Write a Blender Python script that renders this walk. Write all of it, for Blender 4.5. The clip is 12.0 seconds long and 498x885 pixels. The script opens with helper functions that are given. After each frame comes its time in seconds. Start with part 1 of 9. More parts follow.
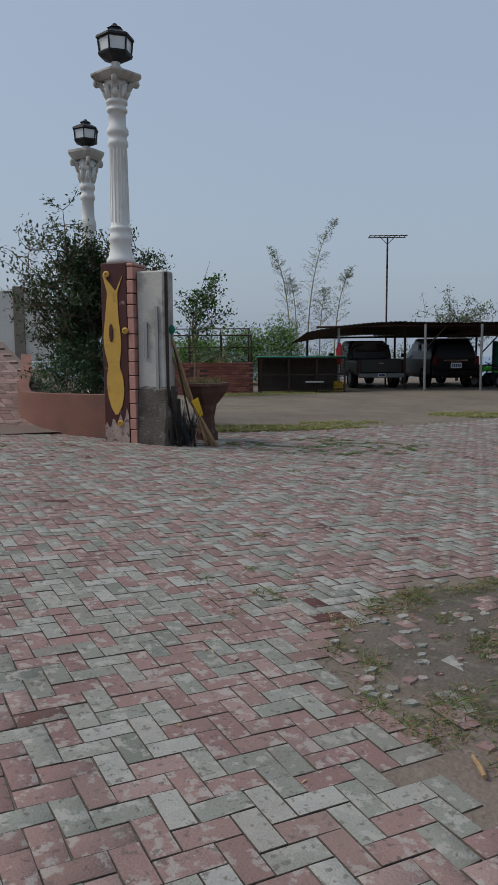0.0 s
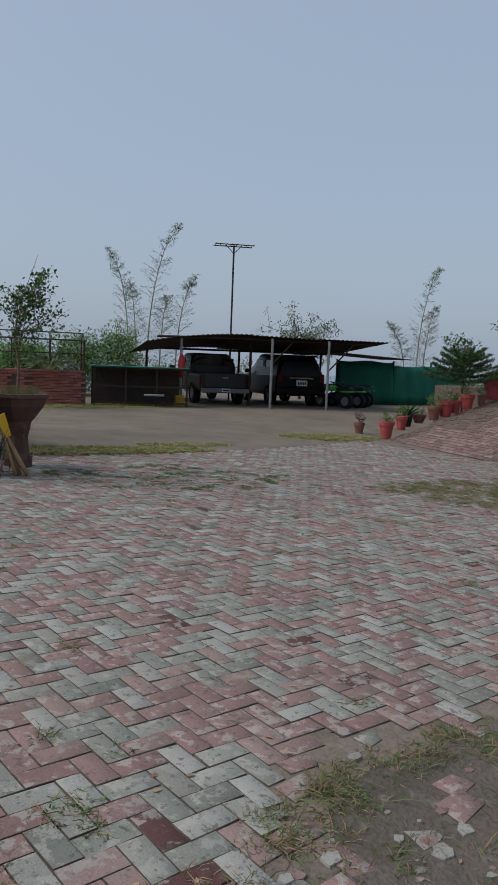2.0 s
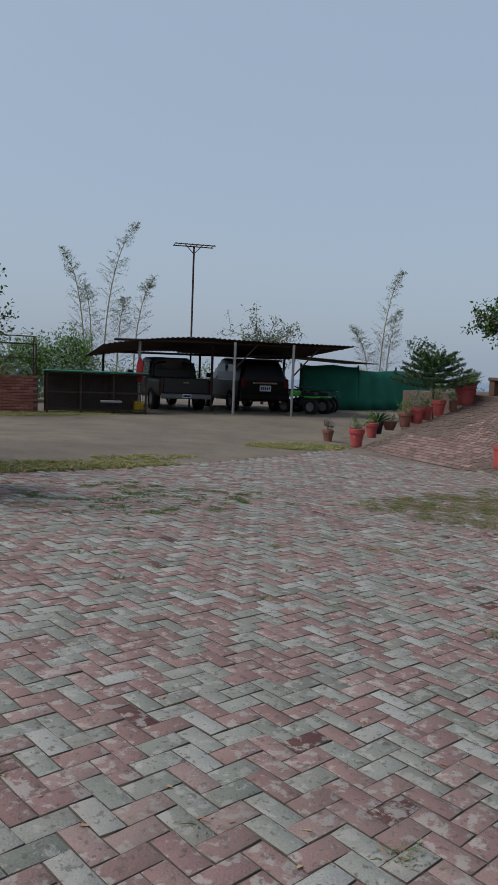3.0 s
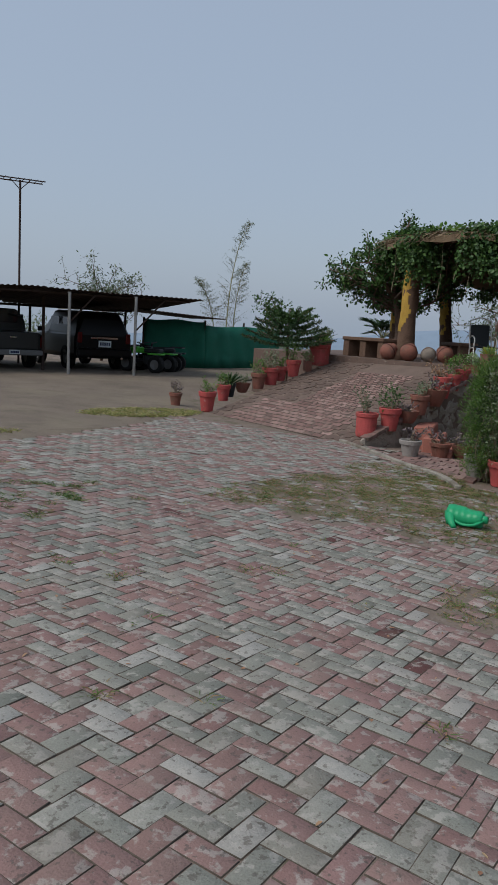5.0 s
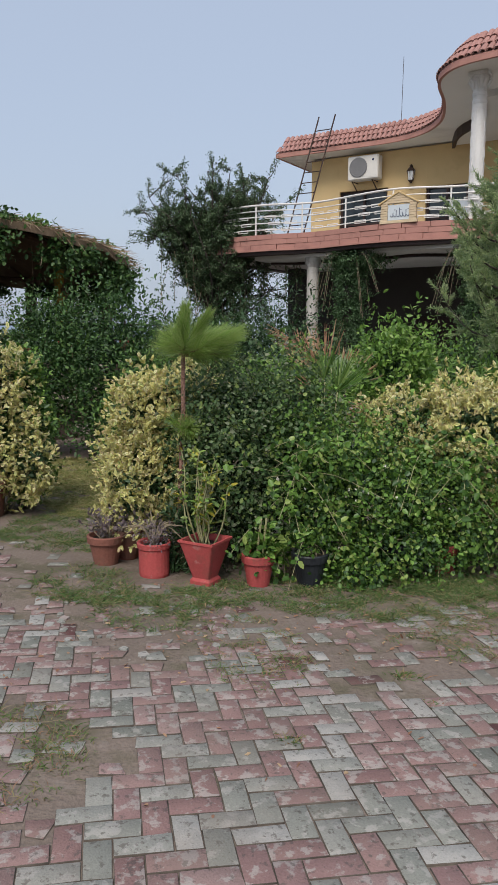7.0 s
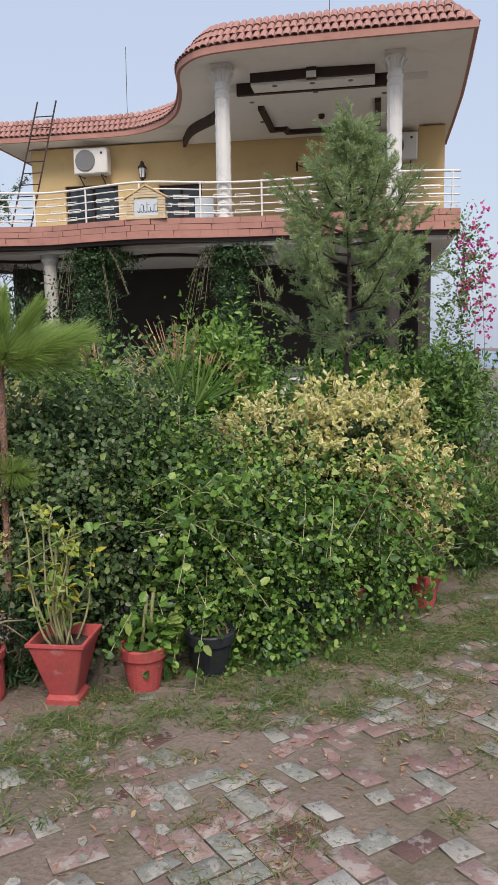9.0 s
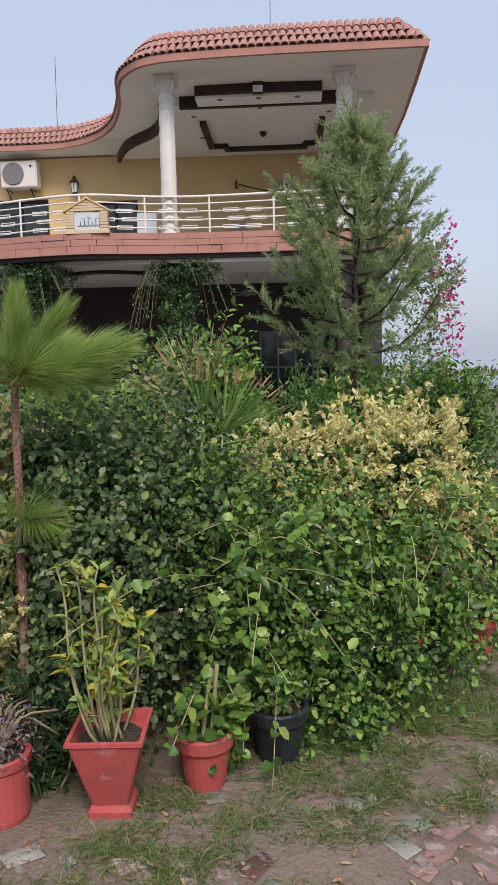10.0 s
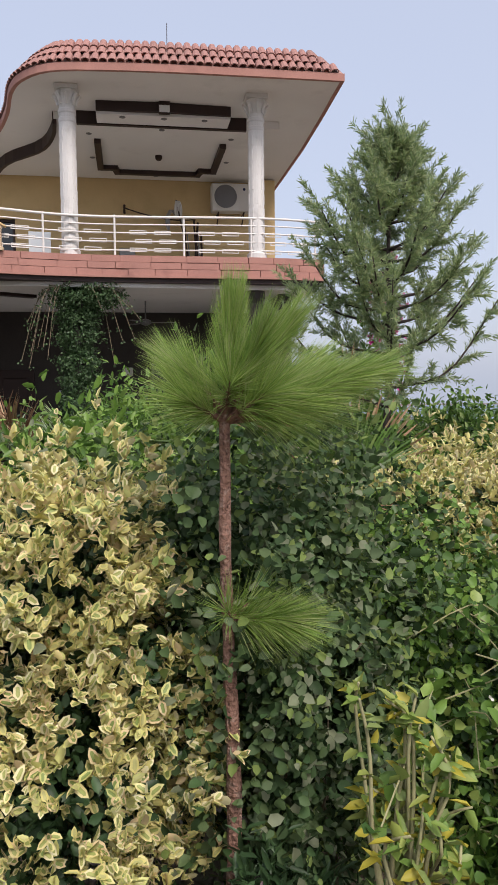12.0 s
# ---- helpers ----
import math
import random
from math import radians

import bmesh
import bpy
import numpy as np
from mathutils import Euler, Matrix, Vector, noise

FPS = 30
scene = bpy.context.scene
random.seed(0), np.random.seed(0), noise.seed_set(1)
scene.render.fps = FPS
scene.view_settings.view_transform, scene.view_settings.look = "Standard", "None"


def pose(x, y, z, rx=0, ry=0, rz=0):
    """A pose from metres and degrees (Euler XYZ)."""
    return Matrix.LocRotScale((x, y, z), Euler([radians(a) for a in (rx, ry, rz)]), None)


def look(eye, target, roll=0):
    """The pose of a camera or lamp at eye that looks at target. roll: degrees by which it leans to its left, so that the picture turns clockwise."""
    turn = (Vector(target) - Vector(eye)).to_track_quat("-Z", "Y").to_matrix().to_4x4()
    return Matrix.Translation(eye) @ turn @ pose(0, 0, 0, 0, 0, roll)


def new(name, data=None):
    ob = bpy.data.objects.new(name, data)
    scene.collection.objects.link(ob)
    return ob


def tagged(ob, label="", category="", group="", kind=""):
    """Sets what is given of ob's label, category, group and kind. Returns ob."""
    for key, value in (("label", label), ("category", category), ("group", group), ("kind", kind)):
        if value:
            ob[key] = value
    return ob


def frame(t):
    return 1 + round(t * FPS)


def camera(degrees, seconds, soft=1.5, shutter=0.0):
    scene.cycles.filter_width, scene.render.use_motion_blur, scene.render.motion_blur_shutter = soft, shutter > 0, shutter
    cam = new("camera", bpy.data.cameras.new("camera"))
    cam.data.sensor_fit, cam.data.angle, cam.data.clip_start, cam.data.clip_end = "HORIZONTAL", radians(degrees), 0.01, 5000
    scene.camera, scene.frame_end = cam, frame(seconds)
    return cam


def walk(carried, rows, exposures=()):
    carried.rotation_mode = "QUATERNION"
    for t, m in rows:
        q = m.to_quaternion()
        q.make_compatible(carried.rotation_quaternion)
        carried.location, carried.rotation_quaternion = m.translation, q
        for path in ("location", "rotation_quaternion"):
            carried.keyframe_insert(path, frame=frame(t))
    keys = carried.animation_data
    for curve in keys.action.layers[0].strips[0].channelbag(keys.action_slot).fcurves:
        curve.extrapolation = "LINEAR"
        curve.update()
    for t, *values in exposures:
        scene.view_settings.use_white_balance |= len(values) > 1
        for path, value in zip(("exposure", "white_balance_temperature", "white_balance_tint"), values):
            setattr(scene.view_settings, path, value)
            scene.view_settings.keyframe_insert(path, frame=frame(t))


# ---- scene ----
cam = camera(36.9, 12.0, soft=1.1)
METRES, EYE, TILT, LEAN, TURN = 11.4, 1.5, 0.0, 0.0, -28.1
ROWS = [
    (0.0, 0.0, 0.0, 0.0, -0.05, -7.15, 0.4),
    (0.5, -0.0042, 0.0426, -0.0007, -4.45, -6.78, -0.33),
    (1.0, 0.0013, 0.0877, -0.0005, -7.5, -6.51, -1.21),
    (1.5, 0.0032, 0.1339, -0.003, -10.26, -6.39, -1.41),
    (2.0, 0.0106, 0.1811, -0.0043, -12.33, -6.0, -2.28),
    (2.5, 0.0133, 0.2264, -0.0041, -13.93, -5.8, -2.46),
    (4.5, 0.0569, 0.3852, -0.0003, -21.43, -6.16, -2.24),
    (5.0, 0.0688, 0.4182, 0.0003, -27.49, -8.5, -3.21),
    (5.5, 0.0949, 0.4509, 0.0008, -46.9, -9.12, -2.25),
    (6.0, 0.1227, 0.4811, 0.0018, -61.07, -8.92, -1.74),
    (6.5, 0.1435, 0.5172, 0.003, -68.17, -8.55, -0.93),
    (8.5, 0.2525, 0.6443, -0.0009, -87.03, -7.92, 0.64),
    (9.0, 0.2856, 0.6641, -0.0018, -94.94, -7.83, 0.92),
    (9.5, 0.3221, 0.6893, -0.0053, -99.79, -7.32, 1.38),
    (10.0, 0.3552, 0.7185, -0.0055, -101.4, -6.18, 1.19),
    (10.5, 0.3912, 0.7449, -0.0059, -102.62, -5.24, 0.77),
    (11.0, 0.4205, 0.7722, -0.0067, -105.41, -4.87, 0.74),
    (11.5, 0.4451, 0.7943, -0.0073, -109.05, -3.9, 0.69),
    (12.0, 0.4674, 0.8182, -0.0055, -113.9, -3.75, 0.61),
]

EXPOSURES = [(0.0, -0.22, 6250, 9), (2.5, -0.17, 6200, 9), (5.0, -0.17, 6300, 10), (6.0, 0.17, 6350, 11), (6.5, 0.2, 6400, 12), (8.5, 0.34, 6600, 15), (9.0, 0.45, 6620, 15), (9.5, 0.44, 6630, 16), (10.5, 0.44, 6650, 17), (11.0, 0.43, 6665, 17), (11.5, 0.55, 6680, 18), (12.0, 0.48, 6700, 19)]
walk(cam, [(t, pose(0, 0, EYE, TILT, LEAN, TURN) @ pose(METRES * x, METRES * y, METRES * z, 90 + pitch, roll, yaw)) for t, x, y, z, yaw, pitch, roll in ROWS], EXPOSURES)
SKY_STRENGTH, HAZE_MIX, HAZE_COLOR, SUN_STRENGTH = 0.1, 0.6, (5.35, 6.3, 7.65, 1), 2.3

# ---------------------------------------------------------------- light
world = bpy.data.worlds.new("hazy_sky")
scene.world = world
world.use_nodes = True
wt = world.node_tree
wt.nodes.clear()
w_out = wt.nodes.new("ShaderNodeOutputWorld")
w_bg = wt.nodes.new("ShaderNodeBackground")
w_sky = wt.nodes.new("ShaderNodeTexSky")
w_sky.sky_type = 'NISHITA'
w_sky.sun_disc = False
w_sky.sun_elevation = radians(52)
w_sky.sun_rotation = radians(-63)
w_sky.dust_density = 4.0
w_sky.air_density = 1.2
w_haze = wt.nodes.new("ShaderNodeMix")
w_haze.data_type = 'RGBA'
w_haze.inputs[0].default_value = HAZE_MIX
w_haze.inputs[7].default_value = HAZE_COLOR
w_bg.inputs[1].default_value = SKY_STRENGTH
wt.links.new(w_sky.outputs[0], w_haze.inputs[6])
wt.links.new(w_haze.outputs[2], w_bg.inputs[0])
wt.links.new(w_bg.outputs[0], w_out.inputs[0])
sun_data = bpy.data.lights.new("sun", 'SUN')
sun_data.energy = SUN_STRENGTH
sun_data.angle = radians(25)
sun_data.color = (1.0, 0.96, 0.9)
sun = new("sun", sun_data)
sun.matrix_world = look((-18, 16, 34), (6, 4, 0))


# ---------------------------------------------------------------- materials
def mat(name, base, rough=0.8, var=0.25, scale=6.0, fine=60.0, bump=0.2, metal=0.0, tint=None,
        island=False, per_object=False, leaf=0.0, ramp=None, stain=None, spec=0.3, bump_scale=None):
    """A procedural surface: base colour, broad and fine variation, optional random tone and stains."""
    m = bpy.data.materials.new(name)
    m.use_nodes = True
    nt = m.node_tree
    L, N = nt.links.new, nt.nodes.new
    bs = nt.nodes["Principled BSDF"]
    bs.inputs["Roughness"].default_value = rough
    bs.inputs["Metallic"].default_value = metal
    bs.inputs["Specular IOR Level"].default_value = spec
    tc = N("ShaderNodeTexCoord")
    geo = N("ShaderNodeNewGeometry")
    coord = geo.outputs["Position"]
    n1 = N("ShaderNodeTexNoise")
    n1.inputs["Scale"].default_value = scale
    n1.inputs["Detail"].default_value = 5
    n2 = N("ShaderNodeTexNoise")
    n2.inputs["Scale"].default_value = fine
    n2.inputs["Detail"].default_value = 4
    L(coord, n1.inputs["Vector"])
    L(coord, n2.inputs["Vector"])
    col = None
    if ramp:
        cr = N("ShaderNodeValToRGB")
        cr.color_ramp.interpolation = 'CONSTANT' if ramp[0] == 'C' else 'LINEAR'
        stops = ramp[1:]
        els = cr.color_ramp.elements
        while len(els) < len(stops):
            els.new(0.5)
        for e, (p, c) in zip(els, stops):
            e.position, e.color = p, (*c, 1)
        if per_object:
            L(N("ShaderNodeObjectInfo").outputs["Random"], cr.inputs[0])
        elif island:
            L(geo.outputs["Random Per Island"], cr.inputs[0])
        else:
            L(n1.outputs[0], cr.inputs[0])
        col = cr.outputs[0]
    hsv = N("ShaderNodeHueSaturation")
    if col is None:
        hsv.inputs["Color"].default_value = (*base, 1)
    else:
        L(col, hsv.inputs["Color"])
    # value = 1 + var * (broad noise + fine noise - 1)
    add = N("ShaderNodeMath")
    add.operation = 'ADD'
    L(n1.outputs[0], add.inputs[0])
    L(n2.outputs[0], add.inputs[1])
    mr = N("ShaderNodeMapRange")
    mr.inputs[1].default_value, mr.inputs[2].default_value = 0.55, 1.45
    mr.inputs[3].default_value, mr.inputs[4].default_value = 1 - var, 1 + var
    L(add.outputs[0], mr.inputs[0])
    L(mr.outputs[0], hsv.inputs["Value"])
    out = hsv.outputs[0]
    for st in (stain or ()):
        # colour, noise scale, low, high, amount
        c2, sc, lo, hi, amt = st
        n3 = N("ShaderNodeTexNoise")
        n3.inputs["Scale"].default_value = sc
        n3.inputs["Detail"].default_value = 6
        n3.inputs["Roughness"].default_value = 0.6
        mp = N("ShaderNodeVectorMath")
        mp.operation = 'ADD'
        mp.inputs[1].default_value = (sc * 3.1, 7.7, 1.3)
        L(coord, mp.inputs[0])
        if island or per_object:
            # shift the stain from piece to piece
            rnd = geo.outputs["Random Per Island"] if island else N("ShaderNodeObjectInfo").outputs["Random"]
            sh = N("ShaderNodeVectorMath")
            sh.operation = 'SCALE'
            sh.inputs[0].default_value = (3.7, 5.9, 8.3)
            L(rnd, sh.inputs["Scale"])
            ad = N("ShaderNodeVectorMath")
            L(mp.outputs[0], ad.inputs[0])
            L(sh.outputs[0], ad.inputs[1])
            L(ad.outputs[0], n3.inputs["Vector"])
        else:
            L(mp.outputs[0], n3.inputs["Vector"])
        m3 = N("ShaderNodeMapRange")
        m3.inputs[1].default_value, m3.inputs[2].default_value = lo, hi
        m3.inputs[3].default_value, m3.inputs[4].default_value = 0, amt
        L(n3.outputs[0], m3.inputs[0])
        mx = N("ShaderNodeMix")
        mx.data_type = 'RGBA'
        mx.inputs[7].default_value = (*c2, 1)
        L(m3.outputs[0], mx.inputs[0])
        L(out, mx.inputs[6])
        out = mx.outputs[2]
    L(out, bs.inputs["Base Color"])
    if bump:
        b = N("ShaderNodeBump")
        b.inputs["Strength"].default_value = bump
        b.inputs["Distance"].default_value = bump_scale or 0.01
        L(n2.outputs[0], b.inputs["Height"])
        L(b.outputs[0], bs.inputs["Normal"])
    if leaf:
        tr = N("ShaderNodeBsdfTranslucent")
        L(out, tr.inputs["Color"])
        ms = N("ShaderNodeMixShader")
        ms.inputs[0].default_value = leaf
        L(bs.outputs[0], ms.inputs[1])
        L(tr.outputs[0], ms.inputs[2])
        L(ms.outputs[0], nt.nodes["Material Output"].inputs[0])
    return m


def leafmat(name, colors, rough=0.5, leaf=0.25, spec=0.4):
    stops = [(i / len(colors), c) for i, c in enumerate(colors)]
    return mat(name, colors[0], rough=rough, var=0.2, scale=3, fine=40, bump=0, island=True, leaf=leaf,
               ramp=['C'] + stops, spec=spec)


WHITE = (0.62, 0.6, 0.56)
M_DIRT = mat("dirt", (0.175, 0.137, 0.11), 0.95, 0.3, 1.2, 45, 0.5, bump_scale=0.03,
             stain=[((0.09, 0.085, 0.045), 2.3, 0.5, 0.62, 0.6), ((0.24, 0.2, 0.165), 9, 0.55, 0.7, 0.6)])
M_DAMP = mat("damp_soil", (0.12, 0.097, 0.079), 0.9, 0.35, 1.5, 45, 0.6, bump_scale=0.03,
             stain=[((0.075, 0.065, 0.045), 2.6, 0.5, 0.62, 0.6), ((0.2, 0.17, 0.14), 10, 0.56, 0.68, 0.6)])
M_ROAD = mat("gravel_road", (0.152, 0.122, 0.094), 0.95, 0.32, 0.8, 30, 0.5, bump_scale=0.02,
             stain=[((0.2, 0.168, 0.12), 0.6, 0.48, 0.66, 0.7), ((0.1, 0.085, 0.06), 1.7, 0.52, 0.66, 0.5), ((0.28, 0.25, 0.2), 14, 0.66, 0.74, 0.6)])
M_PAVER = mat("paver", (0.3, 0.3, 0.27), 0.95, 0.24, 2.5, 120, 0.5, spec=0.12, island=True,
              ramp=['C', (0, (0.215, 0.133, 0.122)), (0.1, (0.245, 0.158, 0.143)), (0.3, (0.228, 0.143, 0.133)),
                    (0.42, (0.275, 0.190, 0.173)), (0.5, (0.215, 0.217, 0.188)), (0.72, (0.254, 0.252, 0.221)),
                    (0.86, (0.310, 0.301, 0.274)), (0.94, (0.172, 0.177, 0.152)), (0.985, (0.107, 0.053, 0.050))],
              stain=[((0.37, 0.35, 0.315), 15, 0.53, 0.585, 0.6), ((0.1, 0.085, 0.075), 31, 0.58, 0.63, 0.65), ((0.1, 0.09, 0.075), 19, 0.64, 0.69, 0.75),
                     ((0.2, 0.165, 0.135), 1.3, 0.48, 0.68, 0.4)])
M_PAVER_OB = mat("paver_loose", (0.3, 0.3, 0.27), 0.95, 0.24, 2.5, 120, 0.5, spec=0.12, per_object=True,
                 ramp=['C', (0, (0.215, 0.133, 0.122)), (0.1, (0.245, 0.158, 0.143)), (0.3, (0.228, 0.143, 0.133)),
                       (0.42, (0.275, 0.190, 0.173)), (0.5, (0.215, 0.217, 0.188)), (0.72, (0.254, 0.252, 0.221)),
                       (0.86, (0.310, 0.301, 0.274)), (0.94, (0.172, 0.177, 0.152)), (0.985, (0.107, 0.053, 0.050))],
                 stain=[((0.37, 0.35, 0.315), 15, 0.53, 0.585, 0.6), ((0.1, 0.085, 0.075), 31, 0.58, 0.63, 0.65), ((0.1, 0.09, 0.075), 19, 0.64, 0.69, 0.75),
                        ((0.2, 0.165, 0.135), 1.3, 0.48, 0.68, 0.4)])
M_JOINT = mat("joint_soil", (0.085, 0.07, 0.056), 1.0, 0.35, 6, 60, 0.3, stain=[((0.15, 0.125, 0.1), 4, 0.52, 0.66, 0.7)])
M_REDPAVER = mat("red_paver", (0.3, 0.15, 0.12), 0.9, 0.25, 2, 80, 0.3, island=True,
                 ramp=['L', (0, (0.17, 0.09, 0.08)), (0.5, (0.22, 0.125, 0.11)), (1, (0.28, 0.18, 0.155))],
                 stain=[((0.2, 0.16, 0.13), 3, 0.5, 0.7, 0.6)])
M_FLAG = mat("flagstone", (0.2, 0.16, 0.13), 0.9, 0.3, 1.5, 60, 0.4, island=True,
             ramp=['L', (0, (0.08, 0.064, 0.054)), (0.5, (0.15, 0.1, 0.08)), (1, (0.25, 0.18, 0.15))],
             stain=[((0.09, 0.075, 0.06), 5, 0.52, 0.64, 0.6), ((0.33, 0.28, 0.24), 11, 0.6, 0.7, 0.5)])
M_CONC = mat("concrete", (0.44, 0.42, 0.38), 0.9, 0.2, 2, 70, 0.4,
             stain=[((0.14, 0.13, 0.11), 2.2, 0.5, 0.68, 0.8), ((0.55, 0.53, 0.5), 5, 0.55, 0.66, 0.6)])
M_WHITE = mat("white_paint", (0.66, 0.65, 0.62), 0.7, 0.08, 3, 60, 0.15, stain=[((0.38, 0.36, 0.33), 4, 0.56, 0.75, 0.4)])
M_CEIL = mat("ceiling_paint", (0.76, 0.75, 0.72), 0.8, 0.05, 1, 40, 0.05, stain=[((0.42, 0.41, 0.38), 0.9, 0.55, 0.75, 0.4)])
M_YELLOW = mat("ochre_wall", (0.6, 0.44, 0.22), 0.85, 0.08, 1.2, 50, 0.15, stain=[((0.4, 0.28, 0.13), 1.1, 0.55, 0.75, 0.4)])
M_BROWN = mat("dark_brown_paint", (0.035, 0.02, 0.017), 0.5, 0.2, 3, 50, 0.1)
# near-black colour that stands in for shade: porch walls, porch columns, cage interior
M_SHADE = mat("shade_dark", (0.045, 0.038, 0.034), 0.6, 0.2, 2, 30, 0.1)
M_PINK = mat("pink_stone", (0.42, 0.21, 0.165), 0.8, 0.18, 2.5, 60, 0.3, island=True,
             ramp=['L', (0, (0.36, 0.175, 0.14)), (1, (0.47, 0.255, 0.205))], stain=[((0.25, 0.12, 0.1), 2.5, 0.55, 0.72, 0.5)])
M_TILE = mat("roof_tile", (0.36, 0.2, 0.165), 0.8, 0.2, 2, 40, 0.2, island=True,
             ramp=['L', (0, (0.28, 0.14, 0.115)), (0.7, (0.37, 0.2, 0.17)), (1, (0.44, 0.28, 0.245))],
             stain=[((0.2, 0.13, 0.1), 1.4, 0.55, 0.72, 0.5)])
M_GLASS = mat("dark_glass", (0.02, 0.03, 0.035), 0.06, 0.1, 1, 5, 0, spec=0.6)
M_MIRROR = mat("mirror", (0.75, 0.78, 0.8), 0.03, 0.02, 1, 5, 0, metal=1.0)
M_STEEL = mat("white_rail_paint", (0.72, 0.7, 0.66), 0.45, 0.06, 3, 30, 0.05, stain=[((0.4, 0.25, 0.15), 8, 0.64, 0.72, 0.5)])
M_RUST = mat("rusty_iron", (0.055, 0.035, 0.028), 0.75, 0.35, 6, 60, 0.3, metal=0.3)
M_POLE = mat("galvanised", (0.3, 0.3, 0.29), 0.5, 0.2, 6, 60, 0.1, metal=0.6)
M_TERRA = mat("red_pot_paint", (0.4, 0.075, 0.07), 0.75, 0.2, 5, 60, 0.25,
              stain=[((0.24, 0.085, 0.065), 7, 0.52, 0.66, 0.7), ((0.45, 0.27, 0.24), 11, 0.62, 0.7, 0.5)])
M_TERRA2 = mat("old_clay", (0.22, 0.09, 0.065), 0.85, 0.25, 5, 60, 0.3, stain=[((0.12, 0.08, 0.06), 5, 0.5, 0.66, 0.7)])
M_GREYPOT = mat("grey_pot", (0.28, 0.26, 0.24), 0.8, 0.2, 5, 60, 0.2)
M_BLACKPOT = mat("black_plastic", (0.025, 0.028, 0.032), 0.45, 0.15, 5, 40, 0.05)
M_SOIL = mat("potting_soil", (0.06, 0.045, 0.035), 1.0, 0.4, 10, 90, 0.8, bump_scale=0.03)
M_BARK = mat("bark", (0.15, 0.1, 0.075), 0.95, 0.45, 8, 60, 0.8, bump_scale=0.02)
M_PINEBARK = mat("pine_bark", (0.23, 0.13, 0.095), 0.95, 0.45, 14, 70, 0.9, bump_scale=0.02, stain=[((0.34, 0.25, 0.2), 45, 0.55, 0.62, 0.6), ((0.08, 0.045, 0.035), 60, 0.56, 0.62, 0.7)])
M_TWIG = mat("twig", (0.22, 0.18, 0.12), 0.9, 0.3, 10, 60, 0.3)
M_GREENSTEM = mat("green_stem", (0.3, 0.29, 0.15), 0.7, 0.25, 10, 60, 0.2)
M_THATCH = mat("thatch", (0.2, 0.14, 0.085), 1.0, 0.35, 6, 40, 0.4, island=True,
               ramp=['L', (0, (0.11, 0.075, 0.05)), (0.6, (0.25, 0.18, 0.11)), (1, (0.38, 0.29, 0.19))])
M_GREEN = mat("green_plastic", (0.018, 0.3, 0.125), 0.4, 0.1, 4, 40, 0.05)
M_NET = mat("green_net", (0.012, 0.12, 0.075), 0.8, 0.25, 1.5, 60, 0.3, stain=[((0.03, 0.2, 0.13), 0.8, 0.5, 0.7, 0.6)])
M_BRICK = mat("red_brick", (0.3, 0.12, 0.09), 0.9, 0.2, 3, 60, 0.4, island=True,
              ramp=['L', (0, (0.24, 0.09, 0.07)), (1, (0.36, 0.15, 0.11))])
M_MORTAR = mat("mortar", (0.15, 0.11, 0.09), 0.95, 0.2, 3, 60, 0.3)
M_OCHRE = mat("ochre_paint", (0.5, 0.3, 0.06), 0.6, 0.15, 4, 40, 0.1, stain=[((0.3, 0.16, 0.05), 6, 0.58, 0.7, 0.6)])
M_MAROON = mat("maroon_paint", (0.065, 0.02, 0.018), 0.6, 0.2, 4, 50, 0.2, stain=[((0.4, 0.3, 0.27), 5, 0.66, 0.72, 0.6)])
M_CARBLACK = mat("black_car_paint", (0.006, 0.006, 0.007), 0.3, 0.05, 1, 20, 0, spec=0.22)
M_TRUCK = mat("charcoal_car_paint", (0.014, 0.016, 0.016), 0.35, 0.15, 1.5, 20, 0, spec=0.5)
M_RUBBER = mat("rubber", (0.012, 0.012, 0.012), 0.85, 0.2, 5, 40, 0.2)
M_CHROME = mat("chrome", (0.6, 0.6, 0.6), 0.15, 0.05, 3, 20, 0, metal=1.0)
M_LAMPRED = mat("tail_lamp", (0.09, 0.008, 0.008), 0.2, 0.05, 3, 20, 0)
M_SHEET = mat("rusty_sheet", (0.05, 0.03, 0.025), 0.8, 0.3, 1.5, 20, 0.2, metal=0.2)
M_STONE = mat("stone", (0.2, 0.17, 0.15), 0.9, 0.3, 3, 40, 0.5, island=True,
              ramp=['L', (0, (0.13, 0.11, 0.09)), (1, (0.28, 0.24, 0.2))], bump_scale=0.03)
M_PALEROCK = mat("pale_rock", (0.5, 0.47, 0.43), 0.9, 0.2, 3, 40, 0.5, bump_scale=0.03)
# distance haze is painted into the bluish base colours and the plain's patches
M_HILL = mat("haze_tinted_hills", (0.2, 0.26, 0.33), 1.0, 0.1, 0.004, 0.05, 0)
M_PLAIN = mat("haze_tinted_plain", (0.16, 0.19, 0.17), 1.0, 0.2, 0.01, 0.1, 0, stain=[((0.24, 0.28, 0.33), 0.006, 0.45, 0.6, 0.8)])
M_SIGN = mat("sign_face", (0.55, 0.6, 0.62), 0.5, 0.05, 3, 30, 0)
M_INK = mat("sign_ink", (0.02, 0.03, 0.08), 0.6, 0.05, 3, 30, 0)
M_ACWHITE = mat("ac_plastic", (0.62, 0.6, 0.55), 0.5, 0.06, 4, 40, 0.05)
M_GREYMETAL = mat("grey_metal", (0.16, 0.16, 0.16), 0.5, 0.1, 4, 40, 0.05)
M_WOOD = mat("tool_wood", (0.3, 0.19, 0.1), 0.7, 0.3, 8, 60, 0.2)
